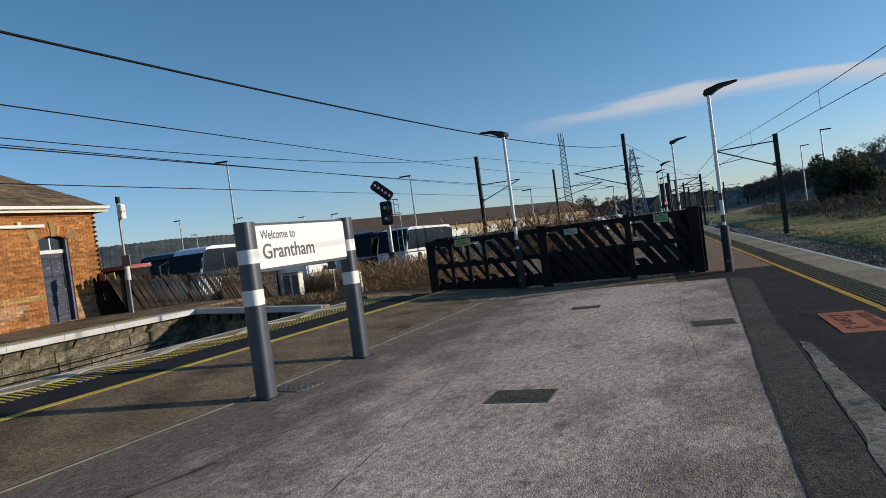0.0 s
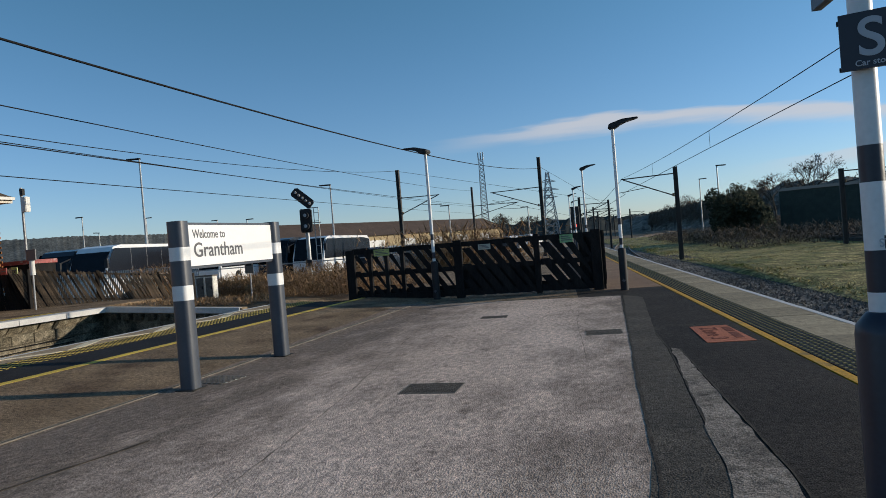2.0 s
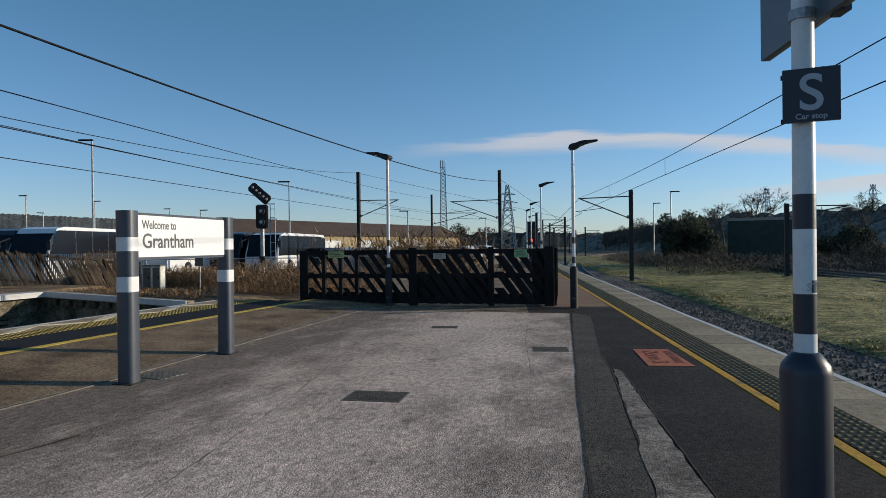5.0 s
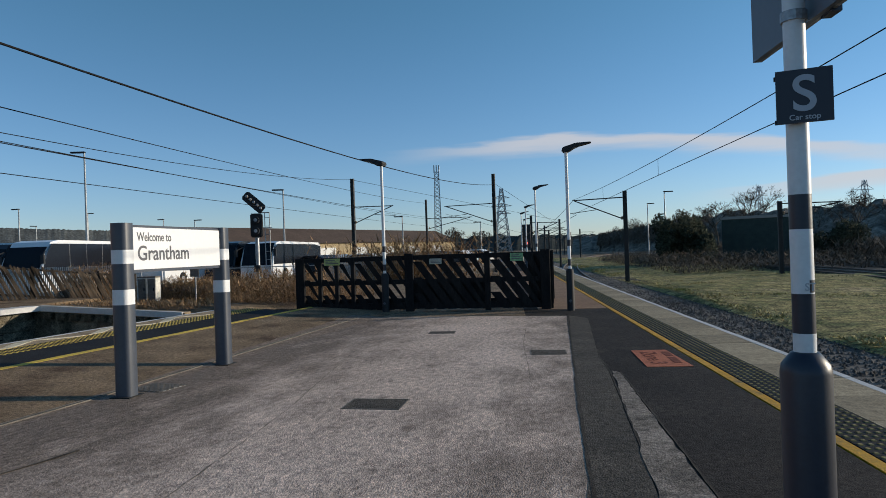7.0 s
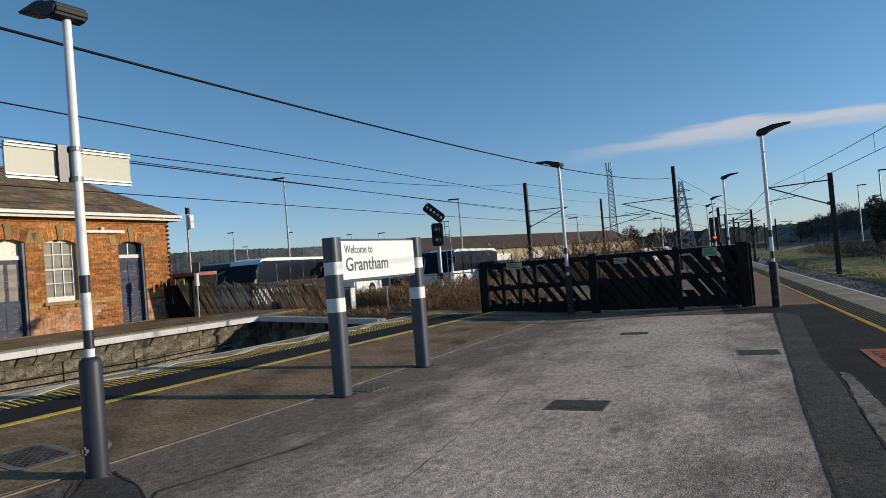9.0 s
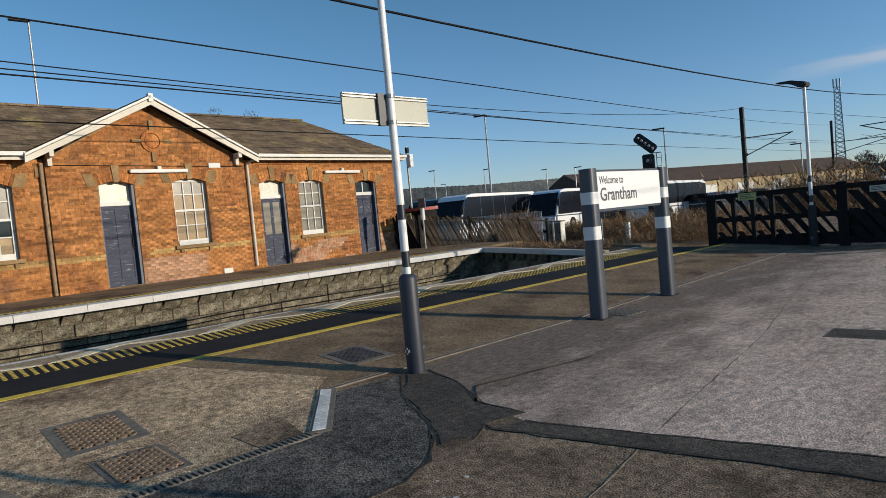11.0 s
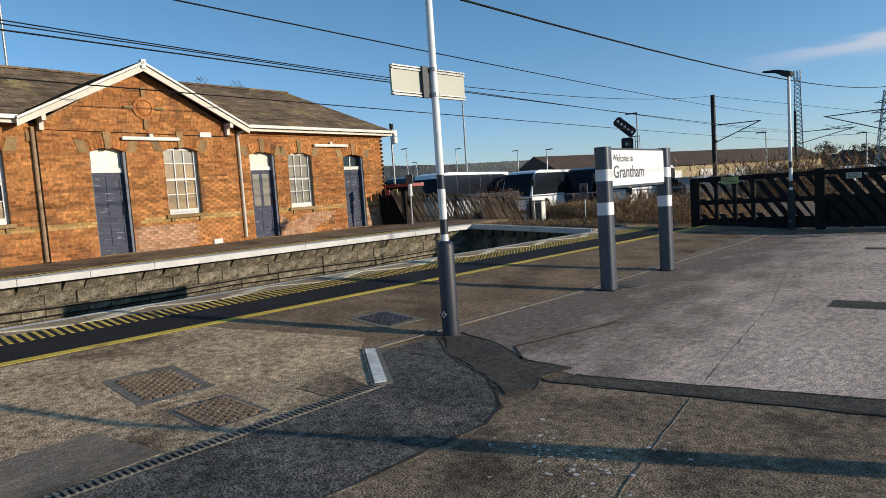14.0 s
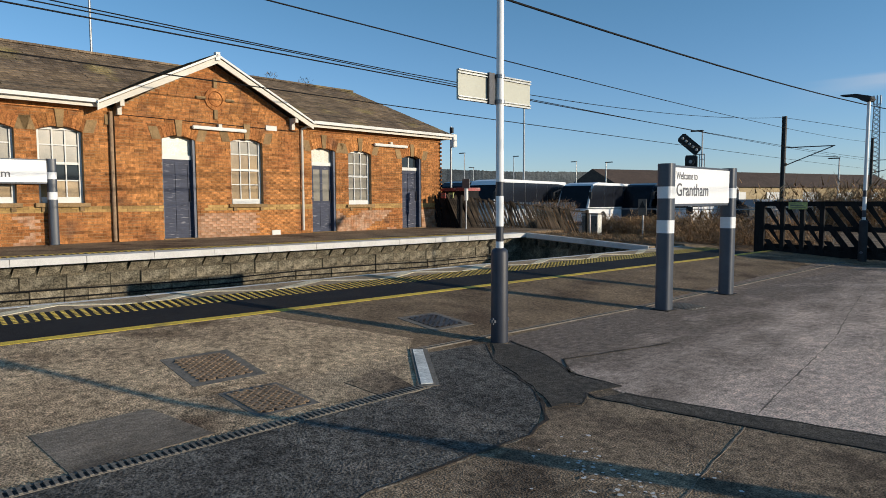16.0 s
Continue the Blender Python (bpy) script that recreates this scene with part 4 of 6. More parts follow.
# roofs: backing sheet and slates course by course
def roof_plane(name, p0, p1, q0, q1, label):
    """A slope from the eave p0-p1 up to q0-q1, covered with slates."""
    p0, p1, q0, q1 = map(Vector, (p0, p1, q0, q1))
    nrm = (p1 - p0).cross(q0 - p0 if (q0 - p0).length > .1 else q1 - p0).normalized()
    if nrm.z < 0:
        nrm = -nrm
    bm = bmesh.new()
    a = [bm.verts.new(p) for p in (p0, p1, q1, q0)]
    b = [bm.verts.new(p - nrm * .08) for p in (p0, p1, q1, q0)]
    bm.faces.new(a); bm.faces.new(b[::-1])
    for i in range(4):
        bm.faces.new((a[i], a[(i + 1) % 4], b[(i + 1) % 4], b[i]))
    ob = part(name, bm, SLATE, bld, label)
    vs, fs = [], []
    up = ((q0 + q1) / 2 - (p0 + p1) / 2)
    n = max(2, int(up.length / 0.19))
    for i in range(n):
        t0, t1 = i / n, min(1.0, (i + 1.35) / n)
        l0, r0, l1, r1 = p0.lerp(q0, t0), p1.lerp(q1, t0), p0.lerp(q0, t1), p1.lerp(q1, t1)
        m = max(1, int((r0 - l0).length / 0.3))
        off = .5 / m if i % 2 else 0
        for j in range(m + 1):
            s0, s1 = max(0, (j) / m - off), min(1, (j + 1) / m - off)
            if s1 - s0 < .2 / m:
                continue
            g = .0012 / max(.01, (r0 - l0).length)
            s0 += .004 / max(.3, (r0 - l0).length); s1 -= .004 / max(.3, (r0 - l0).length)
            o = len(vs)
            lift = nrm * (0.016 + rng.uniform(0, .006))
            A, Bq, Cq, D = l0.lerp(r0, s0), l0.lerp(r0, s1), l1.lerp(r1, s1), l1.lerp(r1, s0)
            vs += [tuple(A + lift), tuple(Bq + lift), tuple(Cq + nrm * .003), tuple(D + nrm * .003), tuple(A), tuple(Bq)]
            fs += [(o, o + 1, o + 2, o + 3), (o + 4, o + 5, o + 1, o)]
    sl = raw("slate_covering", vs, fs, SLATE, bld)
    sl["kind"] = "stuff"
    return ob


RV, RZ = -3.5, 5.28
PITCH = (RZ - EAVE - .12) / (RV - .34)
roof_plane("roof", (.34, U0, EAVE + .12), (.34, -1.3, EAVE + .12), (RV, U0, RZ), (RV, -1.3, RZ), "dark weathered slate roof")
roof_plane("roof", (-.26, -1.3, EAVE + .12 - .60 * PITCH), (-.26, 4.3, EAVE + .12 - .60 * PITCH), (RV, -1.3, RZ), (RV, 4.3, RZ), "dark weathered slate roof")
roof_plane("roof", (.34, 4.3, EAVE + .12), (.34, U1 + .34, EAVE + .12), (RV, 4.3, RZ), (RV, 9.1, RZ), "dark weathered slate roof")
roof_plane("roof", (-7.34, U0, EAVE + .12), (-7.34, U1 + .34, EAVE + .12), (RV, U0, RZ), (RV, 9.1, RZ), "dark weathered slate roof")
roof_plane("roof", (.34, U1 + .34, EAVE + .12), (-7.34, U1 + .34, EAVE + .12), (RV, 9.1, RZ), (RV - .01, 9.1, RZ), "dark weathered slate hip")
vb = -2.75
roof_plane("gable_roof", (.45, tipL[0], tipL[1] + .03), (.0, tipL[0], tipL[1] + .03), (.45, apex[0], apex[1] + .03), (vb, apex[0], apex[1] + .03), "slate roof of the gable")
roof_plane("gable_roof", (.45, tipR[0], tipR[1] + .03), (.0, tipR[0], tipR[1] + .03), (.45, apex[0], apex[1] + .03), (vb, apex[0], apex[1] + .03), "slate roof of the gable")
ridge_n = int((9.1 + 5) / .45)
for i in range(ridge_n):
    bm = bmesh.new()
    u = 9.1 - i * .45
    side(bm, [(u - .44, RZ - .01), (u, RZ - .01), (u, RZ + .05), (u - .44, RZ + .05)], RV - .09, RV + .09)
    part("ridge_tile", bm, SLATE, bld)
# medallion with four spokes
bm = bmesh.new()
lathe(bm, [(0.30, 0), (0.30, .03), (0.21, .035), (.20, .0)], 28)
bmesh.ops.transform(bm, matrix=Matrix(((0, 0, 1, PROUD + .004), (1, 0, 0, 1.5), (0, 1, 0, 3.80), (0, 0, 0, 1))), verts=bm.verts)
part("medallion_ring", bm, BRICK, bld)
bm = bmesh.new()
lathe(bm, [(0.19, 0), (0.19, .02), (.12, .05), (.02, .06)], 24)
bmesh.ops.transform(bm, matrix=Matrix(((0, 0, 1, PROUD + .006), (1, 0, 0, 1.5), (0, 1, 0, 3.80), (0, 0, 0, 1))), verts=bm.verts)
part("medallion_centre", bm, BRICK, bld)
for du, dz_ in ((0, 1), (0, -1), (1, 0), (-1, 0)):
    bm = bmesh.new()
    cu_, cz = 1.5 + du * .42, 3.8 + dz_ * .42
    w, hh = (.05, .13) if dz_ else (.13, .04)
    box(bm, PROUD, cu_ - w, cz - hh, PROUD + .05, cu_ + w, cz + hh)
    part("medallion_key", bm, SANDSTONE, bld)
# corner stones, plaques, strip lights, pipes
for (u, z, w, hh, m_, nm) in ((3.23, 3.14, .18, .07, WHITE, "vent_plate"), (3.32, .06, .14, .08, WHITE, "vent_plate"), (-1.25, 3.02, .10, .12, SANDSTONE, "corner_stone")):
    bm = bmesh.new()
    v = wall_v(u)
    box(bm, v, u - w, z - hh, v + .03, u + w, z + hh)
    part(nm, bm, m_, bld)
for a, b, z0, z1 in ((.80, 2.38, 3.02, 2.99), (7.21, 8.73, 2.94, 2.90)):
    v = wall_v(a)
    bm = bmesh.new()
    box(bm, v + .03, a, z1 - .045, v + .12, b, z1 + .045)
    bmesh.ops.bevel(bm, geom=list(bm.edges), offset=.015, segments=2, affect='EDGES')
    part("strip_light", bm, WHITE, bld, "white fluorescent strip light")
    bm = bmesh.new()
    box(bm, v, (a + b) / 2 - .05, z1 + .045, v + .10, (a + b) / 2 + .05, z1 + .13)
    part("junction_box", bm, CREAM, bld)
bm = bmesh.new()
rod(bm, (.40, 4.62, EAVE + .05), (.10, 4.30, EAVE - .12), .035)
rod(bm, (.10, 4.30, EAVE - .12), (.10, 4.30, .1), .04)
part("downpipe", bm, CREAM, bld, "cream downpipe")
# added rod whose rust brown stands for the thin shadow line beside the gable
bm = bmesh.new()
rod(bm, (.06, BAY0 - .07, EAVE - .1), (.06, BAY0 - .07, .02), .045)
part("downpipe", bm, RUST, bld, "dark rusty rod standing for a thin shadow line")
bm = bmesh.new()
rod(bm, (PROUD + .015, -1.0, 3.16), (PROUD + .015, 4.1, 3.10), .01, seg=5)
part("cable", bm, WIRE, bld)


# ---- lamp posts ----
def lamp_post(x, y, label, z=0.0, height=3.98, turn=180.0, base=None, group="platform lamps"):
    ob = thing("lamp_post", label, "lamp post", pose(x, y, z), group)
    bm = bmesh.new()
    lathe(bm, [(.092, 0), (.092, .95), (.085, .985), (.06, 1.005), (.05, 1.01)], 20)
    part("base", bm, base or BASE_BLUE, ob, "dark blue tubular base", smooth=True)
    bm = bmesh.new()
    box(bm, -.035, -.13, .20, .035, .13, .27)
    bmesh.ops.bevel(bm, geom=list(bm.edges), offset=.02, segments=2, affect='EDGES')
    part("lock", bm, POST_GREY, ob)
    for z0, z1, m_ in ((1.0, 1.08, POST_WHITE), (1.08, 1.24, POST_NAVY), (1.24, 1.56, POST_WHITE), (1.56, 1.71, POST_NAVY), (1.71, height, POST_WHITE)):
        bm = bmesh.new()
        rod(bm, (0, 0, z0), (0, 0, z1), .042, .042 if z1 < 2 else .036, 16)
        part("band" if z1 < 2 else "shaft", bm, m_, ob, smooth=True)
    bm = bmesh.new()
    prof = [(-.09, -.02), (-.10, .05), (-.05, .09), (.10, .125), (.22, .165), (.58, .185), (.62, .168), (.56, .145), (.30, .115), (.20, .05), (.08, -.03), (.0, -.05)]
    vs = side(bm, prof, -.15, .15)
    for v in vs:
        k = 1.0 if v.co.y < .2 else 1.0 - (v.co.y - .2) * .8
        v.co.x *= k
    bmesh.ops.bevel(bm, geom=list(bm.edges), offset=.02, segments=2, affect='EDGES')
    o = part("lamp_head", bm, LAMP_BLACK, ob, "flat black lamp head", smooth=True)
    o.location = (0, 0, height - .02)
    o.rotation_euler = (0, 0, radians(turn - 90))
    return ob


def back_board(post, length, z0, z1, turn, off, face=None):
    b = new("sign_board")
    b.parent = post
    b.rotation_euler = (0, 0, radians(turn))
    b["label"] = "pale grey back of a sign board"
    bm = bmesh.new()
    box(bm, off - .012, -length / 2, z0, off + .012, length / 2, z1)
    part("panel", bm, face or SIGN_GREY, b)
    for zz in (z0 + .02, z1 - .02):
        bm = bmesh.new()
        box(bm, off + .012, -length / 2, zz - .02, off + .03, length / 2, zz - .008)
        box(bm, off + .012, -length / 2, zz + .008, off + .03, length / 2, zz + .02)
        part("channel", bm, GALV, b)
        bm = bmesh.new()
        lathe(bm, [(.05, zz - .02), (.05, zz + .02)], 14)
        part("clamp", bm, GALV, b)
    bm = bmesh.new()
    box(bm, off + .012, -.14, z0 - .01, off + .05, -.05, z1 + .01)
    part("spine", bm, POST_NAVY, b)


l1 = lamp_post(0, 0, "white and navy banded lamp post with sign board, beside drain", turn=180)
back_board(l1, 1.10, 2.52, 2.82, 2, -.07)
lamp_post(-0.46, 12.75, "white and navy banded lamp post behind black fence", height=3.84, turn=178, base=LAMP_BLACK)
lamp_post(4.24, 12.97, "white and navy banded lamp post at the fence end", height=3.88, turn=8, base=LAMP_BLACK)
lamp_post(1.63, 26.0, "white banded lamp post beyond the fence", height=4.15, turn=8, base=LAMP_BLACK)
lamp_post(-1.0, 40.0, "white banded lamp post far along the platform", height=4.2, turn=8)
lamp_post(-2.6, 48.0, "white banded lamp post far along the platform", height=4.2, turn=8)
lamp_post(-4.3, 60.0, "white banded lamp post far along the platform", height=4.2, turn=8)

sp = thing("lamp_post", "banded post with car stop sign near the yellow line", "lamp post", pose(6.367, -0.11, 0), "platform lamps")
bm = bmesh.new()
lathe(bm, [(.096, 0), (.096, 1.02), (.09, 1.055), (.055, 1.10), (.047, 1.105)], 24)
part("base", bm, POST_NAVY, sp, "dark navy tubular base", smooth=True)
for z0, z1, m_ in ((1.105, 1.18, POST_WHITE), (1.18, 1.34, POST_NAVY), (1.34, 1.60, POST_WHITE), (1.60, 1.74, POST_NAVY), (1.74, 4.1, POST_WHITE)):
    bm = bmesh.new()
    rod(bm, (0, 0, z0), (0, 0, z1), .043, .043 if z1 < 2 else .038, 20)
    part("band" if z1 < 2 else "shaft", bm, m_, sp, smooth=True)
back_board(sp, 1.20, 2.44, 2.76, 10.6, .07, BOARD_SHADED)
bm = bmesh.new()
prof = [(-.09, -.02), (-.10, .05), (-.05, .09), (.10, .125), (.22, .165), (.58, .185), (.62, .168), (.56, .145), (.30, .115), (.20, .05), (.08, -.03), (.0, -.05)]
side(bm, prof, -.15, .15)
o = part("lamp_head", bm, LAMP_BLACK, sp, "flat black lamp head")
o.location, o.rotation_euler = (0, 0, 4.08), (0, 0, radians(-80))
ss = new("stop_sign")
ss.parent = sp
ss.rotation_euler = (0, 0, radians(-8))
ss["label"] = "navy square sign reading S Car stop"
bm = bmesh.new()
box(bm, -.078, -.075, 2.02, .122, -.062, 2.23)
part("plate", bm, SIGN_NAVY, ss)
for zz in (2.03, 2.205):
    bm = bmesh.new()
    box(bm, -.083, -.062, zz - .008, .122, -.045, zz + .008)
    part("rail", bm, LAMP_BLACK, ss)
flat = Matrix(((1, 0, 0, 0), (0, 0, -1, 0), (0, 1, 0, 0), (0, 0, 0, 1)))
words("S", .20, TEXT_PALE, Matrix.Translation((.022, -.0765, 2.067)) @ flat, ss, depth=.001, align='CENTER')
words("Car stop", .031, TEXT_PALE, Matrix.Translation((.022, -.0765, 2.031)) @ flat, ss, depth=.001, align='CENTER')
bm = bmesh.new()
for i in range(9):
    a0, a1 = -1.2 + i * .13, -1.2 + (i + 1) * .13
    vs = [bm.verts.new((.0436 * math.cos(a), .0436 * math.sin(a), zz)) for a, zz in ((a0, 1.345), (a1, 1.345), (a1, 1.395), (a0, 1.395))]
    bm.faces.new(vs)
part("sticker", bm, SIGN_NAVY, sp)


# ---- station name signs ----
def post_body(bm, x, y, z0, z1, w=.105, d=.10):
    vs = []
    n = 20
    rows = []
    for z in (z0, z1):
        row = []
        for i in range(n):
            a = 2 * math.pi * i / n
            c, s = math.cos(a), math.sin(a)
            row.append(bm.verts.new((x + w * math.copysign(abs(c) ** .6, c), y + d * math.copysign(abs(s) ** .6, s), z)))
        rows.append(row)
    for i in range(n):
        j = (i + 1) % n
        bm.faces.new((rows[0][i], rows[0][j], rows[1][j], rows[1][i]))
    bm.faces.new(rows[0][::-1])
    bm.faces.new(rows[1])


def name_sign(label, m, span, text=True):
    ob = thing("station_sign", label, "station sign", m, "station name signs")
    for y in (0, span):
        p = new("post")
        p.parent = ob
        for z0, z1 in ((0, 1.06), (1.235, 1.53), (1.69, 2.0)):
            bm = bmesh.new()
            post_body(bm, 0, y, z0, z1)
            part("shaft", bm, POST_GREY, p, smooth=True)
        for z0, z1 in ((1.06, 1.235), (1.53, 1.69)):
            bm = bmesh.new()
            post_body(bm, 0, y, z0, z1, .106, .101)
            part("band", bm, POST_WHITE, p, "white reflective band", smooth=True)
        bm = bmesh.new()
        box(bm, -.13, y - .13, 0, .13, y + .13, .012)
        part("base_plate", bm, IRON, p)
    bm = bmesh.new()
    box(bm, -.035, .1, 1.42, .035, span - .1, 1.985)
    part("panel_frame", bm, POST_GREY, ob)
    bm = bmesh.new()
    box(bm, .035, .11, 1.455, .045, span - .10, 1.955)
    part("panel", bm, SIGN_WHITE, ob, "white name panel")
    if text:
        up = Matrix(((0, 0, 1, .046), (1, 0, 0, 0), (0, 1, 0, 0), (0, 0, 0, 1)))
        words("Welcome to", .15, TEXT_GREY, Matrix.Translation((0, .20, 1.795)) @ up, ob, depth=.0015, width=.66)
        words("Grantham", .25, TEXT_GREY, Matrix.Translation((0, .20, 1.565)) @ up, ob, depth=.0015, width=1.02)
    return ob


name_sign("white station name sign on two blue-grey posts", pose(0.06, 3.15, 0, 0, 0, 4.1), 2.09)
s2 = name_sign("white station name sign standing before the brick building", pose(-12.55, -4.02, FAR_Z, 0, 0, 2), 2.05)


# ---- black timber lattice fence ----
fence = thing("lattice_fence", "black timber fence with diagonal slats across the platform", "fence", pose(-3.0, 12.72, 0, 0, 0, math.degrees(math.atan2(.62, 6.72))))
FL = 6.75
posts = ((.12, .12), (.68, .05), (1.15, .05), (1.60, .05), (3.13, .11), (5.17, .07), (FL - .12, .12))
for i, (x, w) in enumerate(posts):
    bm = bmesh.new()
    box(bm, x - w, -.05, 0, x + w, .07, 1.45 + (.05 if i > 3 else 0))
    bmesh.ops.bevel(bm, geom=list(bm.edges), offset=.008, segments=1, affect='EDGES')
    part("post", bm, FENCE_BLACK, fence)
for zz, hh in ((1.39, .06), (.77, .06), (.14, .08)):
    for (a, wa), (b, wb) in zip(posts, posts[1:]):
        bm = bmesh.new()
        box(bm, a + wa - .01, -.02, zz - hh, b - wb + .01, .055, zz + hh)
        part("rail", bm, FENCE_BLACK, fence)


def slats(lo, hi, step, y, wid, lean):
    """Diagonal boards clipped to a bay between lo and hi."""
    z0, z1 = .05, 1.42
    x = lo - (z1 - z0) * lean
    while x < hi:
        xa, za, xb, zb = x + (z1 - z0) * lean, z0, x, z1
        if xb < lo:
            zb = z1 - (lo - xb) / lean
            xb = lo
        if xa > hi:
            za = z0 + (xa - hi) / lean
            xa = hi
        if zb - za > .12:
            bm = bmesh.new()
            side(bm, [(xb, zb), (xb + wid, zb), (xa + wid, za), (xa, za)], 0, .018)
            for v in bm.verts:
                v.co = Vector((min(v.co.y, hi + .05), y + v.co.x, v.co.z))
            part("slat", bm, FENCE_BLACK, fence)
        x += step


for (a, wa), (b, wb), wide in zip(posts, posts[1:], (.15, .15, .15, .17, .225, .25)):
    slats(a + wa, b - wb, .30, -.04, wide, .73)
# black boards added behind the slats to dim the gaps
for x0, x1, z1 in ((.1, 3.1, .34), (3.1, 5.1, .74), (5.1, FL - .1, .30), (6.2, FL - .1, 1.35)):
    bm = bmesh.new()
    box(bm, x0, .058, .06, x1, .074 + .004 * x0, z1)
    part("board", bm, FENCE_BLACK, fence)
for x, w, zz, hh, m_, lab in ((1.05, .22, 1.34, .09, NOTICE_LIME, "lime notice with unreadable text bars"), (3.85, .16, 1.28, .07, SIGN_GREY, "grey notice plate"), (4.4, .08, 1.29, .05, IRON, "small dark plate"), (5.93, .16, 1.33, .10, NOTICE_GREEN, "green notice with unreadable text bars")):
    nb = new("notice")
    nb.parent = fence
    nb["label"] = lab
    bm = bmesh.new()
    box(bm, x - w, -.068, zz - hh, x + w, -.058, zz + hh)
    part("plate", bm, m_, nb)
    bm = bmesh.new()
    for k in range(3):
        box(bm, x - w * .8, -.0695, zz - hh * .5 + k * hh * .45, x + w * (.8 - .2 * k), -.068, zz - hh * .5 + k * hh * .45 + hh * .2)
    part("text_bar", bm, TEXT_GREY, nb)
# end of the fence turned back beside the main-line path
back = thing("lattice_fence", "short black timber fence returning behind the platform end", "fence", pose(3.72, 13.4, 0, 0, 0, 96))
for x in (.15, 1.6, 3.2):
    bm = bmesh.new()
    box(bm, x - .05, -.05, 0, x + .05, .05, 1.45)
    part("post", bm, FENCE_BLACK, back)
for k in range(20):
    bm = bmesh.new()
    box(bm, .2 + k * .15, -.03, .08, .31 + k * .15, -.01, 1.42)
    part("slat", bm, FENCE_BLACK, back)


# ---- platform surface details ----
def plate(name, pts, material, label, z=0.006, category="patch", kind="structure"):
    bm = bmesh.new()
    bm.faces.new([bm.verts.new((x, y, 0)) for x, y in pts])
    bmesh.ops.triangulate(bm, faces=list(bm.faces))
    bmesh.ops.bisect_plane(bm, geom=list(bm.verts) + list(bm.edges) + list(bm.faces), plane_co=(DRAIN_X, 0, 0), plane_no=(1, 0, 0))
    top = list(bm.faces)
    low = bmesh.ops.extrude_face_region(bm, geom=top)
    down = [v for v in low["geom"] if isinstance(v, bmesh.types.BMVert)]
    low_set = set(down)
    for v in bm.verts:
        v.co.z = rise(v.co.x) + (-.03 if v in low_set else z)
    return solid(name, bm, material, label, category, kind=kind)


def wander(a, b, n, amp, seed):
    """Points from a to b that stray sideways."""
    r_ = random.Random(seed)
    d = Vector((b[0] - a[0], b[1] - a[1]))
    s = Vector((-d.y, d.x)).normalized()
    return [(a[0] + d.x * i / n + s.x * (o := (r_.uniform(-amp, amp) if 0 < i < n else 0)), a[1] + d.y * i / n + s.y * o) for i in range(n + 1)]


def ragged(pts, amp=.02, step=.18, seed=1):
    out = []
    for i, p in enumerate(pts):
        q = pts[(i + 1) % len(pts)]
        n = max(1, int(math.hypot(q[0] - p[0], q[1] - p[1]) / step))
        out += wander(p, q, n, amp, seed + i)[:-1]
    return out


def joint(name, path, width, material, label, z=0.005, seed=3, amp=.012):
    """A narrow band along a path with uneven sides."""
    r_ = random.Random(seed)
    fine = []
    for a, b in zip(path, path[1:]):
        n = max(1, int(math.hypot(b[0] - a[0], b[1] - a[1]) / .15))
        fine += [(a[0] + (b[0] - a[0]) * i / n, a[1] + (b[1] - a[1]) * i / n) for i in range(n)]
    fine.append(path[-1])
    left, right = [], []
    for i, p in enumerate(fine):
        q, o = fine[min(i + 1, len(fine) - 1)], fine[max(i - 1, 0)]
        d = Vector((q[0] - o[0], q[1] - o[1])).normalized()
        w = width / 2 + r_.uniform(-amp, amp) * .6
        c = r_.uniform(-amp, amp)
        left.append((p[0] - d.y * (w + c), p[1] + d.x * (w + c)))
        right.append((p[0] + d.y * (w - c), p[1] - d.x * (w - c)))
    bm = bmesh.new()
    for i in range(len(fine) - 1):
        vs = [bm.verts.new((x, y, z + rise(x))) for x, y in (left[i], right[i], right[i + 1], left[i + 1])]
        bm.faces.new(vs)
    bmesh.ops.remove_doubles(bm, verts=bm.verts, dist=1e-5)
    ext = bmesh.ops.extrude_face_region(bm, geom=list(bm.faces))
    bmesh.ops.translate(bm, vec=(0, 0, -.03), verts=[v for v in ext["geom"] if isinstance(v, bmesh.types.BMVert)])
    return solid(name, bm, material, label, "joint", kind="structure")


# dark asphalt round the drain kink, and older dark ground along the drain
plate("asphalt_patch", ragged([(.98, -9.0), (2.9, -9.0), (2.5, -4.6), (2.12, -3.1), (2.1, -1.8), (1.68, -1.24), (1.36, -1.02), (.6, -.62), (-.02, -.2), (-.10, -.88), (.86, -1.62)], .03, .2, 5), ASPH_DARK, "coarse dark asphalt patch beside the drain channel")
plate("asphalt_patch", ragged([(0.02, -.12), (.6, -.64), (1.38, -1.0), (1.80, -1.28), (1.92, -1.05), (1.78, -.8), (1.85, -.46), (1.4, -.48), (.75, -.1), (.25, .02)], .02, .12, 12), ASPH_PATCH, "smooth brown asphalt trench patch at lamp post foot", z=.007)
plate("asphalt_patch", ragged([(1.9, -.88), (5.2, -.12), (5.2, .25), (1.98, -.62)], .02, .2, 15), ASPH_PATCH, "dark asphalt trench strip across the concrete", z=.007)
plate("asphalt_patch", [(.0, -4.32), (.84, -4.24), (.74, -3.38), (-.08, -3.55)], ASPH_GREY, "square grey-brown asphalt patch beside the drain", z=.007)
plate("asphalt_patch", [(.27, -2.11), (.76, -2.09), (.80, -1.75), (.15, -1.61)], ASPH_OLD, "small brown asphalt patch beside the drain", z=.007)
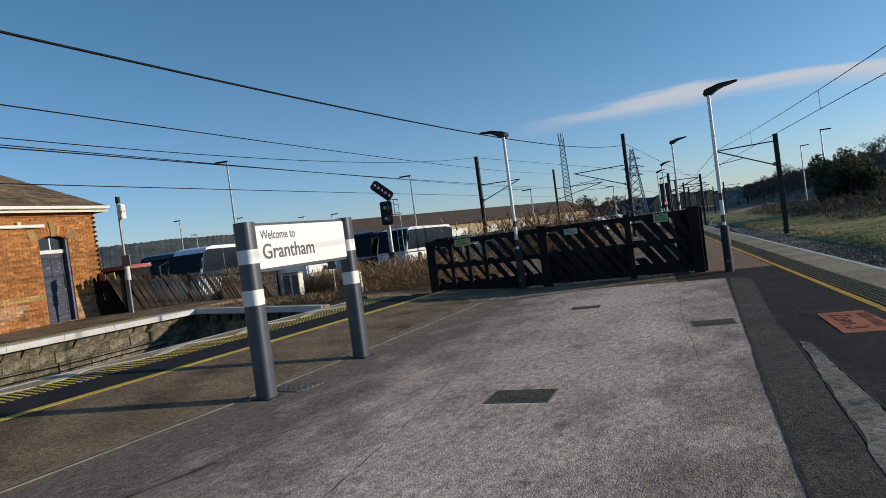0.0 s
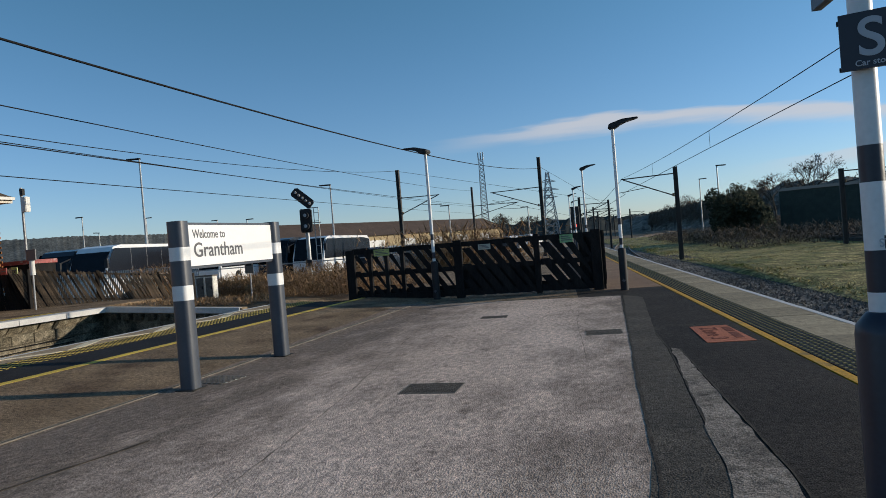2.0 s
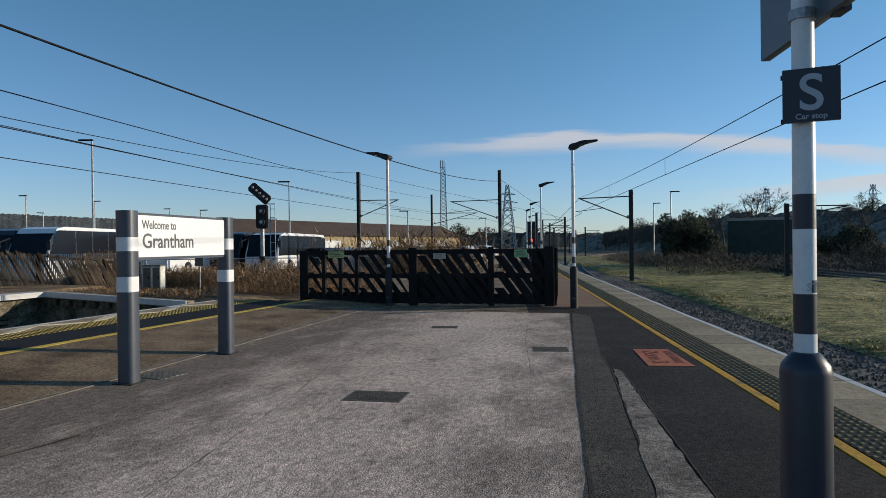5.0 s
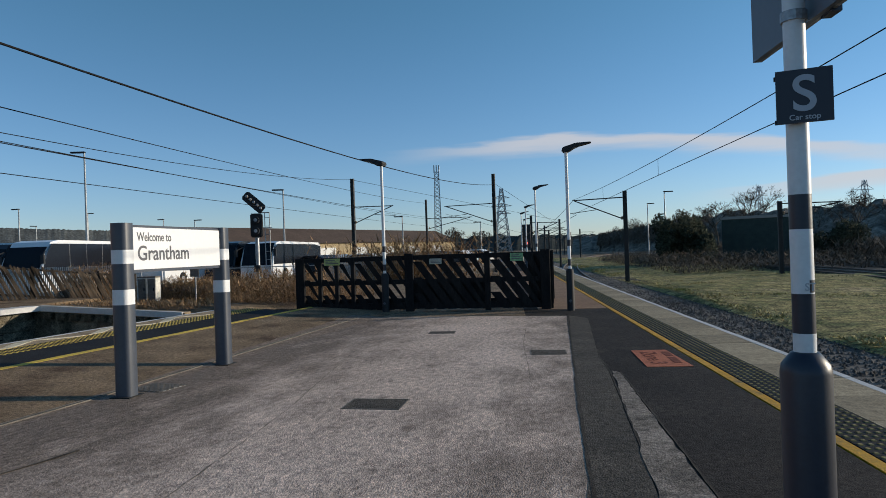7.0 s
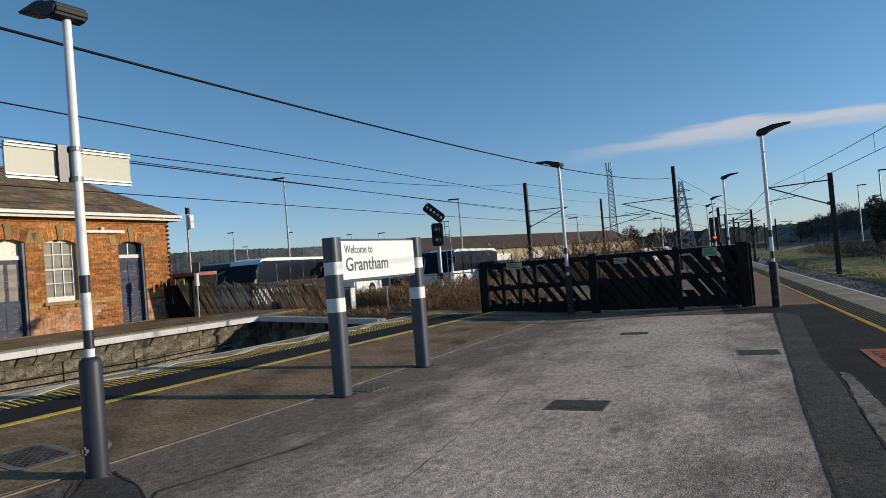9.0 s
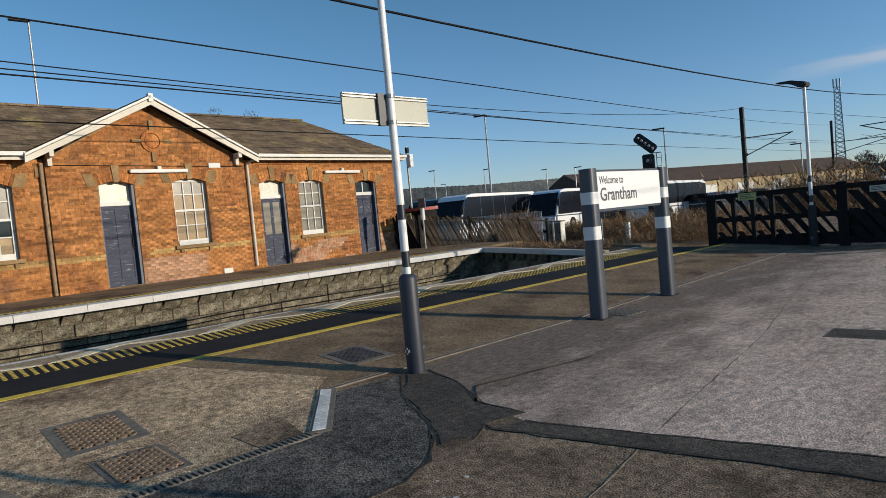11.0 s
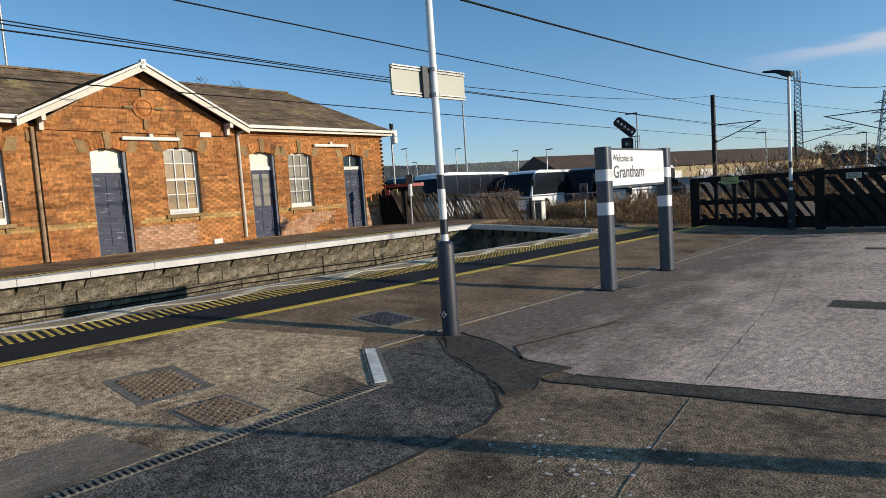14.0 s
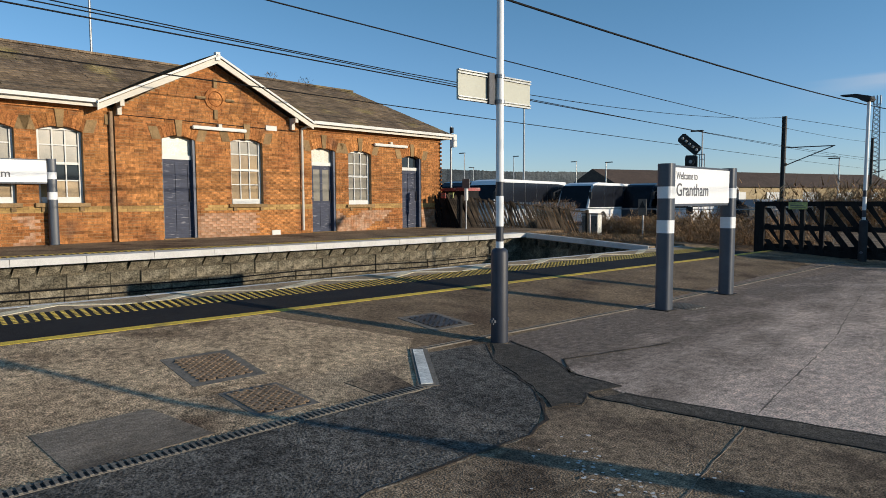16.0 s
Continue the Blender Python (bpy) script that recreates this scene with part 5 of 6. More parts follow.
for i, pth in enumerate(([(1.62, -1.2), (1.98, -1.55), (2.1, -1.85), (2.12, -3.1), (2.55, -4.7)], [(1.85, -.46), (1.3, -.44), (.95, -.1), (1.05, .3), (1.25, 1.3)], [(1.8, -1.28), (1.95, -1.1), (1.76, -.82), (1.9, -.86), (5.2, -.14)], [(1.98, -.62), (5.2, .26)], [(-.02, -.2), (.58, -.66), (1.36, -1.03), (1.68, -1.26)], [(.06, .1), (.75, -.1), (1.4, -.5)])):
    joint("tar_joint", pth, .02, TAR, "black tar joint line in the asphalt", .0085, 20 + i)
plate("sandy_strip", ragged([(-2.4, -9), (.98, -9), (.80, -1.7), (-.3, -1.0), (-.6, -.7), (-2.4, -1.6)], .04, .3, 77), ASPH_SAND, "pale sandy worn asphalt beside the drain channel", z=.003)
# long joints in the concrete
for i, pth in enumerate(([(4.3, -7.2), (3.29, -2.27), (3.09, -1.36), (2.87, -.3), (2.66, .83), (2.3, 2.85), (1.61, 5.66), (1.0, 8.4), (.4, 11.5)], [(4.55, 4.4), (3.94, 7.6), (3.7, 9.4)], [(.95, -.1), (1.0, 1.9), (.72, 4.0), (.5, 6.2)], [(-3.2, 11.2), (-.9, 11.9), (1.5, 12.0), (4.2, 11.8)])):
    joint("concrete_joint", pth, .009, ASPH_GREY, "thin dark crack in the concrete", .0034, 40 + i, .007)
# drain channel with slots
chan = thing("drain_channel", "slotted grey drain channel across the platform", "drain", kind="structure")
for a, b in (((1.1, -9.0), (.80, -1.66)), ((-.25, -.9), (-.24, 2.9)), ((-.24, 2.9), (-.62, 12.0))):
    d = Vector((b[0] - a[0], b[1] - a[1], 0))
    L = d.length
    d.normalize()
    s = Vector((-d.y, d.x, 0))
    wdt = .047 if a[1] < -2 else .03
    for k in (-1, 1):
        bm = bmesh.new()
        p, q = Vector((*a, rise(a[0]))) + s * k * wdt, Vector((*b, rise(b[0]))) + s * k * wdt
        beam(bm, p - Vector((0, 0, .008)), q - Vector((0, 0, .008)), .022, .036)
        part("edge_rail", bm, SURROUND, chan)
    bm = bmesh.new()
    beam(bm, Vector((*a, rise(a[0]) - .004)), Vector((*b, rise(b[0]) - .004)), wdt * 2 - .02, .02)
    part("channel_bed", bm, IRON, chan)
    if a[1] < -2:
        for i in range(int(L / .042)):
            c = Vector((*a, 0)) + d * (i + .5) * .042
            if c.y < -6:
                continue
            bm = bmesh.new()
            beam(bm, c - s * .05 + Vector((0, 0, .006)), c + s * .05 + Vector((0, 0, .006)), .02, .02)
            part("grate_bar", bm, SURROUND, chan)
plate("drain_cover", [(-.30, -.98), (-.19, -.84), (.87, -1.57), (.78, -1.72)], SURROUND, "grey metal cover plate at the drain kink", .012, "drain")
plate("drain_lid", [(-.25, -.98), (-.19, -.90), (.80, -1.58), (.75, -1.67)], CAB_WHITE, "pale worn lid of the drain cover plate", .016, "drain")


def inspection(cx, cy, w, d, label, iron, turn=0.0, border=.09, lattice=True, lid=None):
    """A recessed cover with a raised lattice in a grey surround."""
    ob = thing("inspection_cover", label, "manhole cover", pose(cx, cy, rise(cx), 0, math.degrees(math.atan(FALL)) if cx < DRAIN_X else 0, turn), "inspection covers")
    bm = bmesh.new()
    for x0, y0, x1, y1 in ((-w - border, -d - border, w + border, -d), (-w - border, d, w + border, d + border), (-w - border, -d, -w, d), (w, -d, w + border, d)):
        box(bm, x0, y0, -.02, x1, y1, .0055)
    part("surround", bm, SURROUND, ob)
    bm = bmesh.new()
    box(bm, -w, -d, -.02, w, d, .0045)
    part("cover", bm, lid or IRON, ob)
    if lattice:
        bm = bmesh.new()
        # two sets of slanting ribs, clipped to the cover
        step = .085
        for sg in (1, -1):
            k = -(w + d)
            while k < w + d:
                k += step
                lo, hi = max(-w, k - d), min(w, k + d)
                if hi - lo > .03:
                    beam(bm, Vector((lo, sg * (k - lo), .006)), Vector((hi, sg * (k - hi), .006)), .028, .016)
        p = part("tread_ribs", bm, iron, ob)
        p["kind"] = "stuff"
    return ob


inspection(-.80, -2.81, .345, .225, "square rusty lattice drain cover in grey surround", RUST)
inspection(.25, -2.78, .315, .20, "square rusty lattice drain cover beside the channel", RUST, 0, .05)
inspection(-1.09, .01, .27, .21, "dark lattice drain cover near the lamp post", STEEL)
inspection(3.12, 3.2, .29, .21, "rough dark inspection cover in pale concrete", IRON, 5, .015, False, ASPH_PATCH)
inspection(2.2, 8.8, .24, .15, "small dark inspection cover in pale concrete", IRON, 8, .01, False, ASPH_PATCH)
inspection(4.47, 6.62, .25, .2, "dark inspection cover at the concrete edge", IRON, 10, .015, False, ASPH_PATCH)
inspection(.10, 3.62, .24, .21, "pale tread plate at the foot of the sign", SURROUND, -6, .01, True, CAB_WHITE)
# edge between concrete and the dark strip, white worn kerb strip
plate("asphalt_strip", ragged([(5.6, -6), (5.95, -6), (5.82, 1.1), (5.38, 5.25), (5.2, 6.4), (4.75, 11.2), (4.3, 11.75), (4.83, 6.6), (5.38, 1.4)], .006, .3, 31), ASPH_PATCH, "dark brown asphalt strip beside the pale kerb", z=.004)
plate("pale_kerb_strip", ragged([(6.0, -6), (6.85, -6), (6.15, 1.2), (5.52, 5.15), (5.42, 5.25), (5.82, 1.1)], .018, .16, 33), KERB_WORN, "worn pale concrete kerb strip in the asphalt", z=.0065)
joint("tar_joint", [(5.9, -6), (5.84, 1.1), (5.40, 5.2), (5.2, 6.4)], .022, TAR, "black tar joint beside the pale kerb", .0055, 51, .004)
joint("tar_joint", [(6.9, -6), (6.17, 1.2), (5.52, 5.2)], .018, TAR, "black tar joint beside the pale kerb", .0078, 52, .004)
joint("tar_joint", [(5.75, -4), (5.44, 1.02), (5.37, 1.6), (5.13, 3.69), (4.89, 5.99), (4.27, 11.7)], .032, TAR, "black tar joint at the concrete edge", .0052, 53, .006)
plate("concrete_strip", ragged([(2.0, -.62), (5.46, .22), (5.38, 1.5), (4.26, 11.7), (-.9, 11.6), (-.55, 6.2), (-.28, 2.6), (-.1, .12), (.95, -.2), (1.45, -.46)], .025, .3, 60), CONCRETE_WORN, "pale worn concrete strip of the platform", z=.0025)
# orange painted square with its lettering
MARK_DARK = mat("worn_dark_paint", (.16, .045, .03), (.24, .08, .05), .85, 9.0, .1, 60)
om = thing("painted_marking", "faded orange painted square with worn dark lettering", "marking", kind="structure")
bm = bmesh.new()
slab(bm, [(5.64, 6.86), (5.84, 5.55), (6.4, 5.66), (6.12, 6.96)], -.02, .006)
part("square", bm, ORANGE, om)
words("Zone 3", .30, MARK_DARK, pose(5.76, 6.72, .008, 0, 0, -81.3), om, "lettering", .001, .95)
for o, w in ((.06, .36), (.5, .46)):
    bm = bmesh.new()
    slab(bm, [(0, 0), (w, 0), (w, .10), (0, .10)], -.02, .0)
    part("text_bar", bm, MARK_DARK, om).matrix_local = pose(6.04 + o * .15, 6.82 - o, .0085, 0, 0, -81.3)
# bird droppings on the concrete
bm = bmesh.new()
for _ in range(75):
    x, y = 2.85 + rng.gauss(0, .28), -2.0 + rng.gauss(0, .18)
    s = rng.uniform(.005, .018)
    n = 7
    vs = [bm.verts.new((x + s * rng.uniform(.6, 1.3) * math.cos(6.283 * i / n), y + s * rng.uniform(.6, 1.3) * math.sin(6.283 * i / n), .0075)) for i in range(n)]
    bm.faces.new(vs)
solid("bird_droppings", bm, WHITE_LINE, "scattered white bird droppings on concrete", "droppings", kind="stuff")
# brick-paved path past the fence
bm = bmesh.new()
slab(bm, [rpt(13.7, -1.75), rpt(13.7, -.08), rpt(40, -.08), rpt(40, -1.75)], -.02, .005)
solid("path", bm, mat("path_paving", (.30, .19, .12), (.24, .15, .10), .9, 1.0, .3, 40), "brown paved path beyond the fence", "path", kind="structure")

# ---- end of the bay: rough ground, picket fences, cabinets ----
bm = bmesh.new()
nx, ny = 40, 24
gv = {}
for i in range(nx + 1):
    for j in range(ny + 1):
        x = -16.0 + i * (13.4 / nx)
        y = (9.95 if x < -4.3 else 14.05) + j * .72
        h = FAR_Z - .06 - max(0, x + 8.6) * .045 + .07 * noise.noise(Vector((x * .9, y * .9, 1))) * min(1, (y - 9.95) / .8) - (.12 if x > -4.3 else 0)
        gv[i, j] = bm.verts.new((x, y, h - max(0, y - 12) * .085))
for i in range(nx):
    for j in range(ny):
        bm.faces.new((gv[i, j], gv[i + 1, j], gv[i + 1, j + 1], gv[i, j + 1]))
solid("rough_ground", bm, GROUND, "dry brown rough ground beyond the bay end", "ground", kind="structure", smooth=True)


def picket(label, a, b, za, zb, h, step, lean, material, seed):
    ob = thing("picket_fence", label, "fence", None, "picket fences")
    r_ = random.Random(seed)
    d = Vector((b[0] - a[0], b[1] - a[1], 0))
    L = d.length
    d.normalize()
    meshes = []
    for hh in (h, h * .96, h * 1.03):
        bm = bmesh.new()
        side(bm, [(-.027, 0), (.027, 0), (.027, hh - .04), (0, hh), (-.027, hh - .04)], -.009, .009)
        meshes.append(mesh("slat", bm, material))
    for i in range(int(L / step)):
        t = (i + .5) * step
        p = Vector((*a, 0)) + d * t
        o = new("slat", r_.choice(meshes))
        o.parent = ob
        ang = math.atan2(d.y, d.x)
        o.matrix_local = Matrix.Translation((p.x, p.y, za + (zb - za) * t / L - .03)) @ Matrix.Rotation(ang - math.pi / 2, 4, 'Z') @ Matrix.Rotation(radians(lean + r_.gauss(0, 2.2)), 4, 'X')
    off = Vector((-d.y, d.x, 0)) * .03
    for k in (.25, .8):
        bm = bmesh.new()
        beam(bm, Vector((*a, za + h * k)) + off, Vector((*b, zb + h * k)) + off, .03, .06)
        part("rail", bm, material, ob)
    for i in range(int(L / 1.8) + 2):
        t = min(L, i * 1.8)
        p = Vector((*a, 0)) + d * t + off * 2.5
        bm = bmesh.new()
        zz = za + (zb - za) * t / L
        box(bm, p.x - .045, p.y - .045, zz - .1, p.x + .045, p.y + .045, zz + h * .86)
        part("post", bm, material, ob)
    return ob


picket("leaning brown timber picket fence beyond the bay", (-12.75, 10.95), (-9.9, 14.6), .44, -.12, 1.46, .078, 24, PICKET, 3)
picket("black timber picket fence beside the brick building", (-13.85, 10.75), (-12.75, 10.85), .5, .46, 1.42, .09, 22, FENCE_BLACK, 4)
bm = bmesh.new()
box(bm, -13.85, 10.95, .45, -12.85, 11.0, 1.62)
solid("dark_hoarding", bm, FENCE_BLACK, "black timber hoarding beside the brick building", "hoarding")
rb = thing("storage_box", "dark box with a red and white top behind the fence", "box", pose(-13.75, 11.75, .45))
bm = bmesh.new()
box(bm, -.7, -.35, 0, .7, .35, 1.40)
part("body", bm, FENCE_BLACK, rb)
bm = bmesh.new()
box(bm, -.74, -.39, 1.40, .74, .39, 1.52)
part("lid", bm, RED_PLASTIC, rb, "red and white lid")
for x, m_, lab in ((-13.45, RED_PLASTIC, "small red notice with unreadable bars"), (-13.0, NOTICE_LIME, "small green notice with unreadable bars")):
    nt = thing("notice", lab, "notice")
    bm = bmesh.new()
    box(bm, x - .13, 10.68, 1.58, x + .13, 10.70, 1.78)
    part("plate", bm, m_, nt)
    bm = bmesh.new()
    box(bm, x - .09, 10.672, 1.66, x + .09, 10.68, 1.70)
    part("text_bar", bm, TEXT_GREY, nt)
# slim post with a white plate, tall pole with a box
pt = thing("small_sign_post", "grey post with small white plate at platform end", "sign post", pose(-12.0, 10.5, FAR_Z))
bm = bmesh.new()
rod(bm, (0, 0, -.02), (0, 0, 1.0), .03)
part("post", bm, GALV, pt)
bm = bmesh.new()
rod(bm, (0, 0, 1.0), (0, 0, 1.42), .075, .07, 14)
part("plate", bm, WHITE, pt)
bm = bmesh.new()
box(bm, -.2, .0, 1.42, .16, .03, 1.74)
part("dark_panel", bm, TEXT_GREY, pt)
cp = thing("camera_pole", "grey steel pole with white equipment box", "pole", pose(-16.8, 14.0, .3))
bm = bmesh.new()
rod(bm, (0, 0, -.2), (0, 0, 4.4), .05, .045, 12)
part("pole", bm, GALV, cp)
bm = bmesh.new()
box(bm, .05, -.1, 3.5, .30, .1, 4.05)
bmesh.ops.bevel(bm, geom=list(bm.edges), offset=.02, segments=2, affect='EDGES')
part("equipment_box", bm, WHITE, cp)
bm = bmesh.new()
box(bm, -.03, -.05, 4.12, .12, .05, 4.36)
part("bracket", bm, IRON, cp)


def cabinet(x, y, z, label, turn):
    ob = thing("lineside_cabinet", label, "cabinet", pose(x, y, z, 0, 0, turn), "lineside cabinets")
    bm = bmesh.new()
    box(bm, -.18, -.15, -.15, .18, .15, 1.0)
    bmesh.ops.bevel(bm, geom=list(bm.edges), offset=.015, segments=2, affect='EDGES')
    part("body", bm, CAB_WHITE, ob)
    bm = bmesh.new()
    box(bm, -.2, -.17, 1.0, .2, .17, 1.05)
    part("lid", bm, SURROUND, ob)
    bm = bmesh.new()
    box(bm, -.16, -.163, .05, .16, -.152, .95)
    part("door", bm, SURROUND, ob)
    bm = bmesh.new()
    box(bm, .08, -.178, .5, .12, -.163, .62)
    part("handle", bm, IRON, ob)


cabinet(-12.55, 18.1, -.12, "dirty white lineside cabinet behind the picket fence", 4)
cabinet(-12.02, 18.0, -.12, "dirty white lineside cabinet among the brambles", 2)
# warning sign
ws = thing("warning_sign", "grey triangle warning plate on a short post", "sign", pose(-7.7, 14.75, .03))
bm = bmesh.new()
rod(bm, (0, 0, -.05), (0, 0, 1.5), .025)
part("post", bm, GALV, ws)
bm = bmesh.new()
box(bm, -.16, -.045, .95, .16, -.03, 1.5)
part("plate", bm, SURROUND, ws)
bm = bmesh.new()
side(bm, [(-.12, 1.2), (.12, 1.2), (0, 1.43)], -.05, -.046)
for v in bm.verts:
    v.co = Vector((v.co.y, v.co.x, v.co.z))
part("triangle", bm, IRON, ws)

# ---- colour-light signal ----
sg = thing("railway_signal", "black two-lamp railway signal with tilted junction indicator", "signal", pose(-10.2, 22.4, -.63, 0, 0, 25) @ Matrix.Scale(1.5, 4))
bm = bmesh.new()
rod(bm, (0, 0, -.1), (0, 0, 2.05), .06, .06, 14)
part("post", bm, GALV, sg)
bm = bmesh.new()
box(bm, -.17, -.12, 2.02, .17, .12, 2.72)
bmesh.ops.bevel(bm, geom=list(bm.edges), offset=.03, segments=2, affect='EDGES')
part("signal_head", bm, LAMP_BLACK, sg)
for zz in (2.2, 2.52):
    bm = bmesh.new()
    rod(bm, (0, -.12, zz), (0, -.30, zz), .10, .10, 16)
    part("hood", bm, LAMP_BLACK, sg)
    bm = bmesh.new()
    rod(bm, (0, -.30, zz), (0, -.31, zz), .05, .05, 12)
    part("lens", bm, LENS_GREY, sg)
ind = new("junction_indicator")
ind.parent = sg
ind.matrix_local = Matrix.Translation((-.06, 0, 3.05)) @ Matrix.Rotation(radians(42), 4, 'Y')
bm = bmesh.new()
pts = [(-.35, -.09), (-.29, -.15), (.29, -.15), (.35, -.09), (.35, .09), (.29, .15), (-.29, .15), (-.35, .09)]
vs = side(bm, pts, -.08, .06)
for v in bm.verts:
    v.co = Vector((-v.co.y, v.co.x, v.co.z))
part("housing", bm, LAMP_BLACK, ind)
for k in range(5):
    bm = bmesh.new()
    rod(bm, (-.26 + k * .13, -.08, 0), (-.26 + k * .13, -.14, 0), .045, .03, 10)
    part("lens", bm, LENS_GREY, ind)
bm = bmesh.new()
for x in (.22, .36):
    rod(bm, (x, .12, -.1), (x, .12, 2.75), .012, seg=6)
for k in range(11):
    rod(bm, (.22, .12, .1 + k * .25), (.36, .12, .1 + k * .25), .009, seg=6)
part("ladder", bm, GALV, sg)
bm = bmesh.new()
box(bm, -.1, -.12, 1.0, .08, -.02, 1.2)
part("box", bm, LAMP_BLACK, sg)
bm = bmesh.new()
rod(bm, (.05, .1, 2.75), (.36, .1, 2.75), .015, seg=6)
part("platform_rail", bm, GALV, sg)
bm = bmesh.new()
rod(bm, (.05, .1, 2.3), (.42, .1, 2.3), .015, seg=6)
part("platform_rail", bm, GALV, sg)
bm = bmesh.new()
for x, y, z, w, h in ((-6.6, 14.6, .1, .12, .7), (-6.3, 14.7, .1, .05, .5)):
    box(bm, x - w / 2, y - .05, z, x + w / 2, y + .05, z + h)
    break
solid("marker_post", bm, CAB_WHITE, "short white lineside marker post", "post")

# ---- brambles and dry scrub ----
def scrub(name, count, place, length, width, material, label, category="scrub", seed=1, upright=.6):
    """Many thin dry stems and leaves; place(r) gives a root and how tall it may grow."""
    vs, fs = [], []
    r_ = random.Random(seed)
    for _ in range(count):
        x, y, z, h = place(r_)
        a, t = r_.uniform(0, 6.283), r_.uniform(-1, 1)
        zz = z + r_.random() ** 1.3 * h
        L = length * r_.uniform(.4, 1.3)
        d = Vector((math.cos(a) * (1 - upright), math.sin(a) * (1 - upright), upright * r_.uniform(-.3, 1))).normalized() * L
        s = Vector((-d.y, d.x, t * .3 * L)).normalized() * width * r_.uniform(.5, 1.5)
        o = len(vs)
        p = Vector((x, y, zz))
        vs += [tuple(p - s), tuple(p + s), tuple(p + d + s * .3)]
        fs.append((o, o + 1, o + 2))
    return tagged(raw(name, vs, fs, material), label, category, kind="stuff")


def bramble_place(r_):
    x, y = r_.uniform(-13.5, -3.2), r_.uniform(12.2, 20)
    if x > -4.4 or y < 14 and x > -5.2 + r_.random() * .6:
        y = r_.uniform(14.4, 20)
    if -13.6 < x < -8.6 and y < 19:
        y = r_.uniform(18.8, 21)
    elif x < -5.6 and y < 15.2:
        y = r_.uniform(15.2, 20)
    lump = .5 + .5 * noise.noise(Vector((x * .7, y * .7, 4)))
    return x, y, .36 - max(0, y - 12) * .085, .45 + 1.0 * lump * min(1, (y - 9.6) / 1.5)


scrub("brambles", 42000, bramble_place, .22, .012, BRAMBLE, "tangled dry brown brambles beyond the bay end", seed=2)
scrub("brambles", 9000, lambda r_: ((x := r_.uniform(-13.4, -11.4)), 14.8 + r_.uniform(0, 1.4), .2, 1.05 + .5 * noise.noise(Vector((x * 2, 0, 3)))), .2, .01, BRAMBLE, "dry brambles growing over the picket fence", seed=3)
scrub("brambles", 5000, lambda r_: (r_.uniform(-9.0, -4.5), r_.uniform(10.2, 12.0), .34, .14), .12, .012, BRAMBLE, "low dry weeds at the bay end", seed=5)
scrub("brambles", 6000, lambda r_: (r_.gauss(-6.5, 2.2), r_.gauss(32, 1.5), 0.0, 1.9 + r_.uniform(-.6, .5)), .7, .03, BRAMBLE, "dry scrub rising behind the black fence", seed=6)
# right-hand hedge and scrub beyond the siding
def hedge_place(r_):
    s, q = r_.uniform(8, 130), r_.uniform(24, 33)
    x, y = rpt(s, q + s * .05)
    return x, y, -.7, .9 + 2.3 * (.5 + .5 * noise.noise(Vector((x * .12, y * .12, 8)))) * (.4 + .6 * r_.random())


scrub("hedge", 60000, hedge_place, .9, .05, TWIG, "dark leafless hedge beyond the siding", seed=7)


def front_scrub(r_):
    s, q = r_.uniform(28, 75), r_.uniform(9.5, 24)
    q = q if s > 33 else q + 9
    x, y = rpt(s + 12, q)
    return x, y, -.8, 1.7 * (.5 + .5 * noise.noise(Vector((x * .15, y * .15, 2)))) + .25


scrub("scrub", 26000, front_scrub, .5, .035, TWIG, "low leafless scrub at the far side of field", seed=8)


def crown(cx, cy, z0, rx, rz, n, leaf, material, name, parent, seed):
    vs, fs = [], []
    r_ = random.Random(seed)
    lumps = [(Vector((r_.gauss(0, .5), r_.gauss(0, .5), r_.uniform(-.6, .8))), r_.uniform(.35, .7)) for _ in range(16)]
    for _ in range(n):
        c, s = r_.choice(lumps)
        d = Vector((r_.gauss(0, 1), r_.gauss(0, 1), r_.gauss(0, 1))).normalized() * s * r_.random() ** .35
        p = Vector((cx, cy, z0)) + Vector(((c.x + d.x) * rx, (c.y + d.y) * rx, (c.z + d.z) * rz))
        if p.z < -.7:
            continue
        u = Vector((r_.gauss(0, 1), r_.gauss(0, 1), r_.gauss(0, 1))).normalized()
        w = u.orthogonal().normalized()
        L = leaf * r_.uniform(.5, 1.5)
        o = len(vs)
        vs += [tuple(p - w * L * .4), tuple(p + w * L * .4), tuple(p + u * L)]
        fs.append((o, o + 1, o + 2))
    ob = raw(name, vs, fs, material, parent)
    ob["kind"] = "stuff"


def evergreen(x, y, rx, h, seed):
    ob = thing("evergreen_tree", "dark dense evergreen tree beyond the field", "tree", None, "evergreen trees")
    bm = bmesh.new()
    rod(bm, (x, y, -.9), (x, y, h * .55), .22, .08, 8)
    for k in range(5):
        a = k * 1.26 + seed
        rod(bm, (x, y, h * (.15 + .08 * k)), (x + math.cos(a) * rx * .6, y + math.sin(a) * rx * .6, h * (.35 + .1 * k)), .06, .02, 6)
    part("trunk", bm, BARK, ob)
    crown(x, y, h * .46, rx * .95, h * .5, 9000, .2, LEAF_DARK, "crown", ob, seed)


for i, (x, y, rx, h) in enumerate(((9.5, 63, 1.45, 3.9), (11.4, 62, 1.35, 3.8), (24.5, 67, 1.6, 2.8))):
    evergreen(x, y, rx, h, 30 + i)


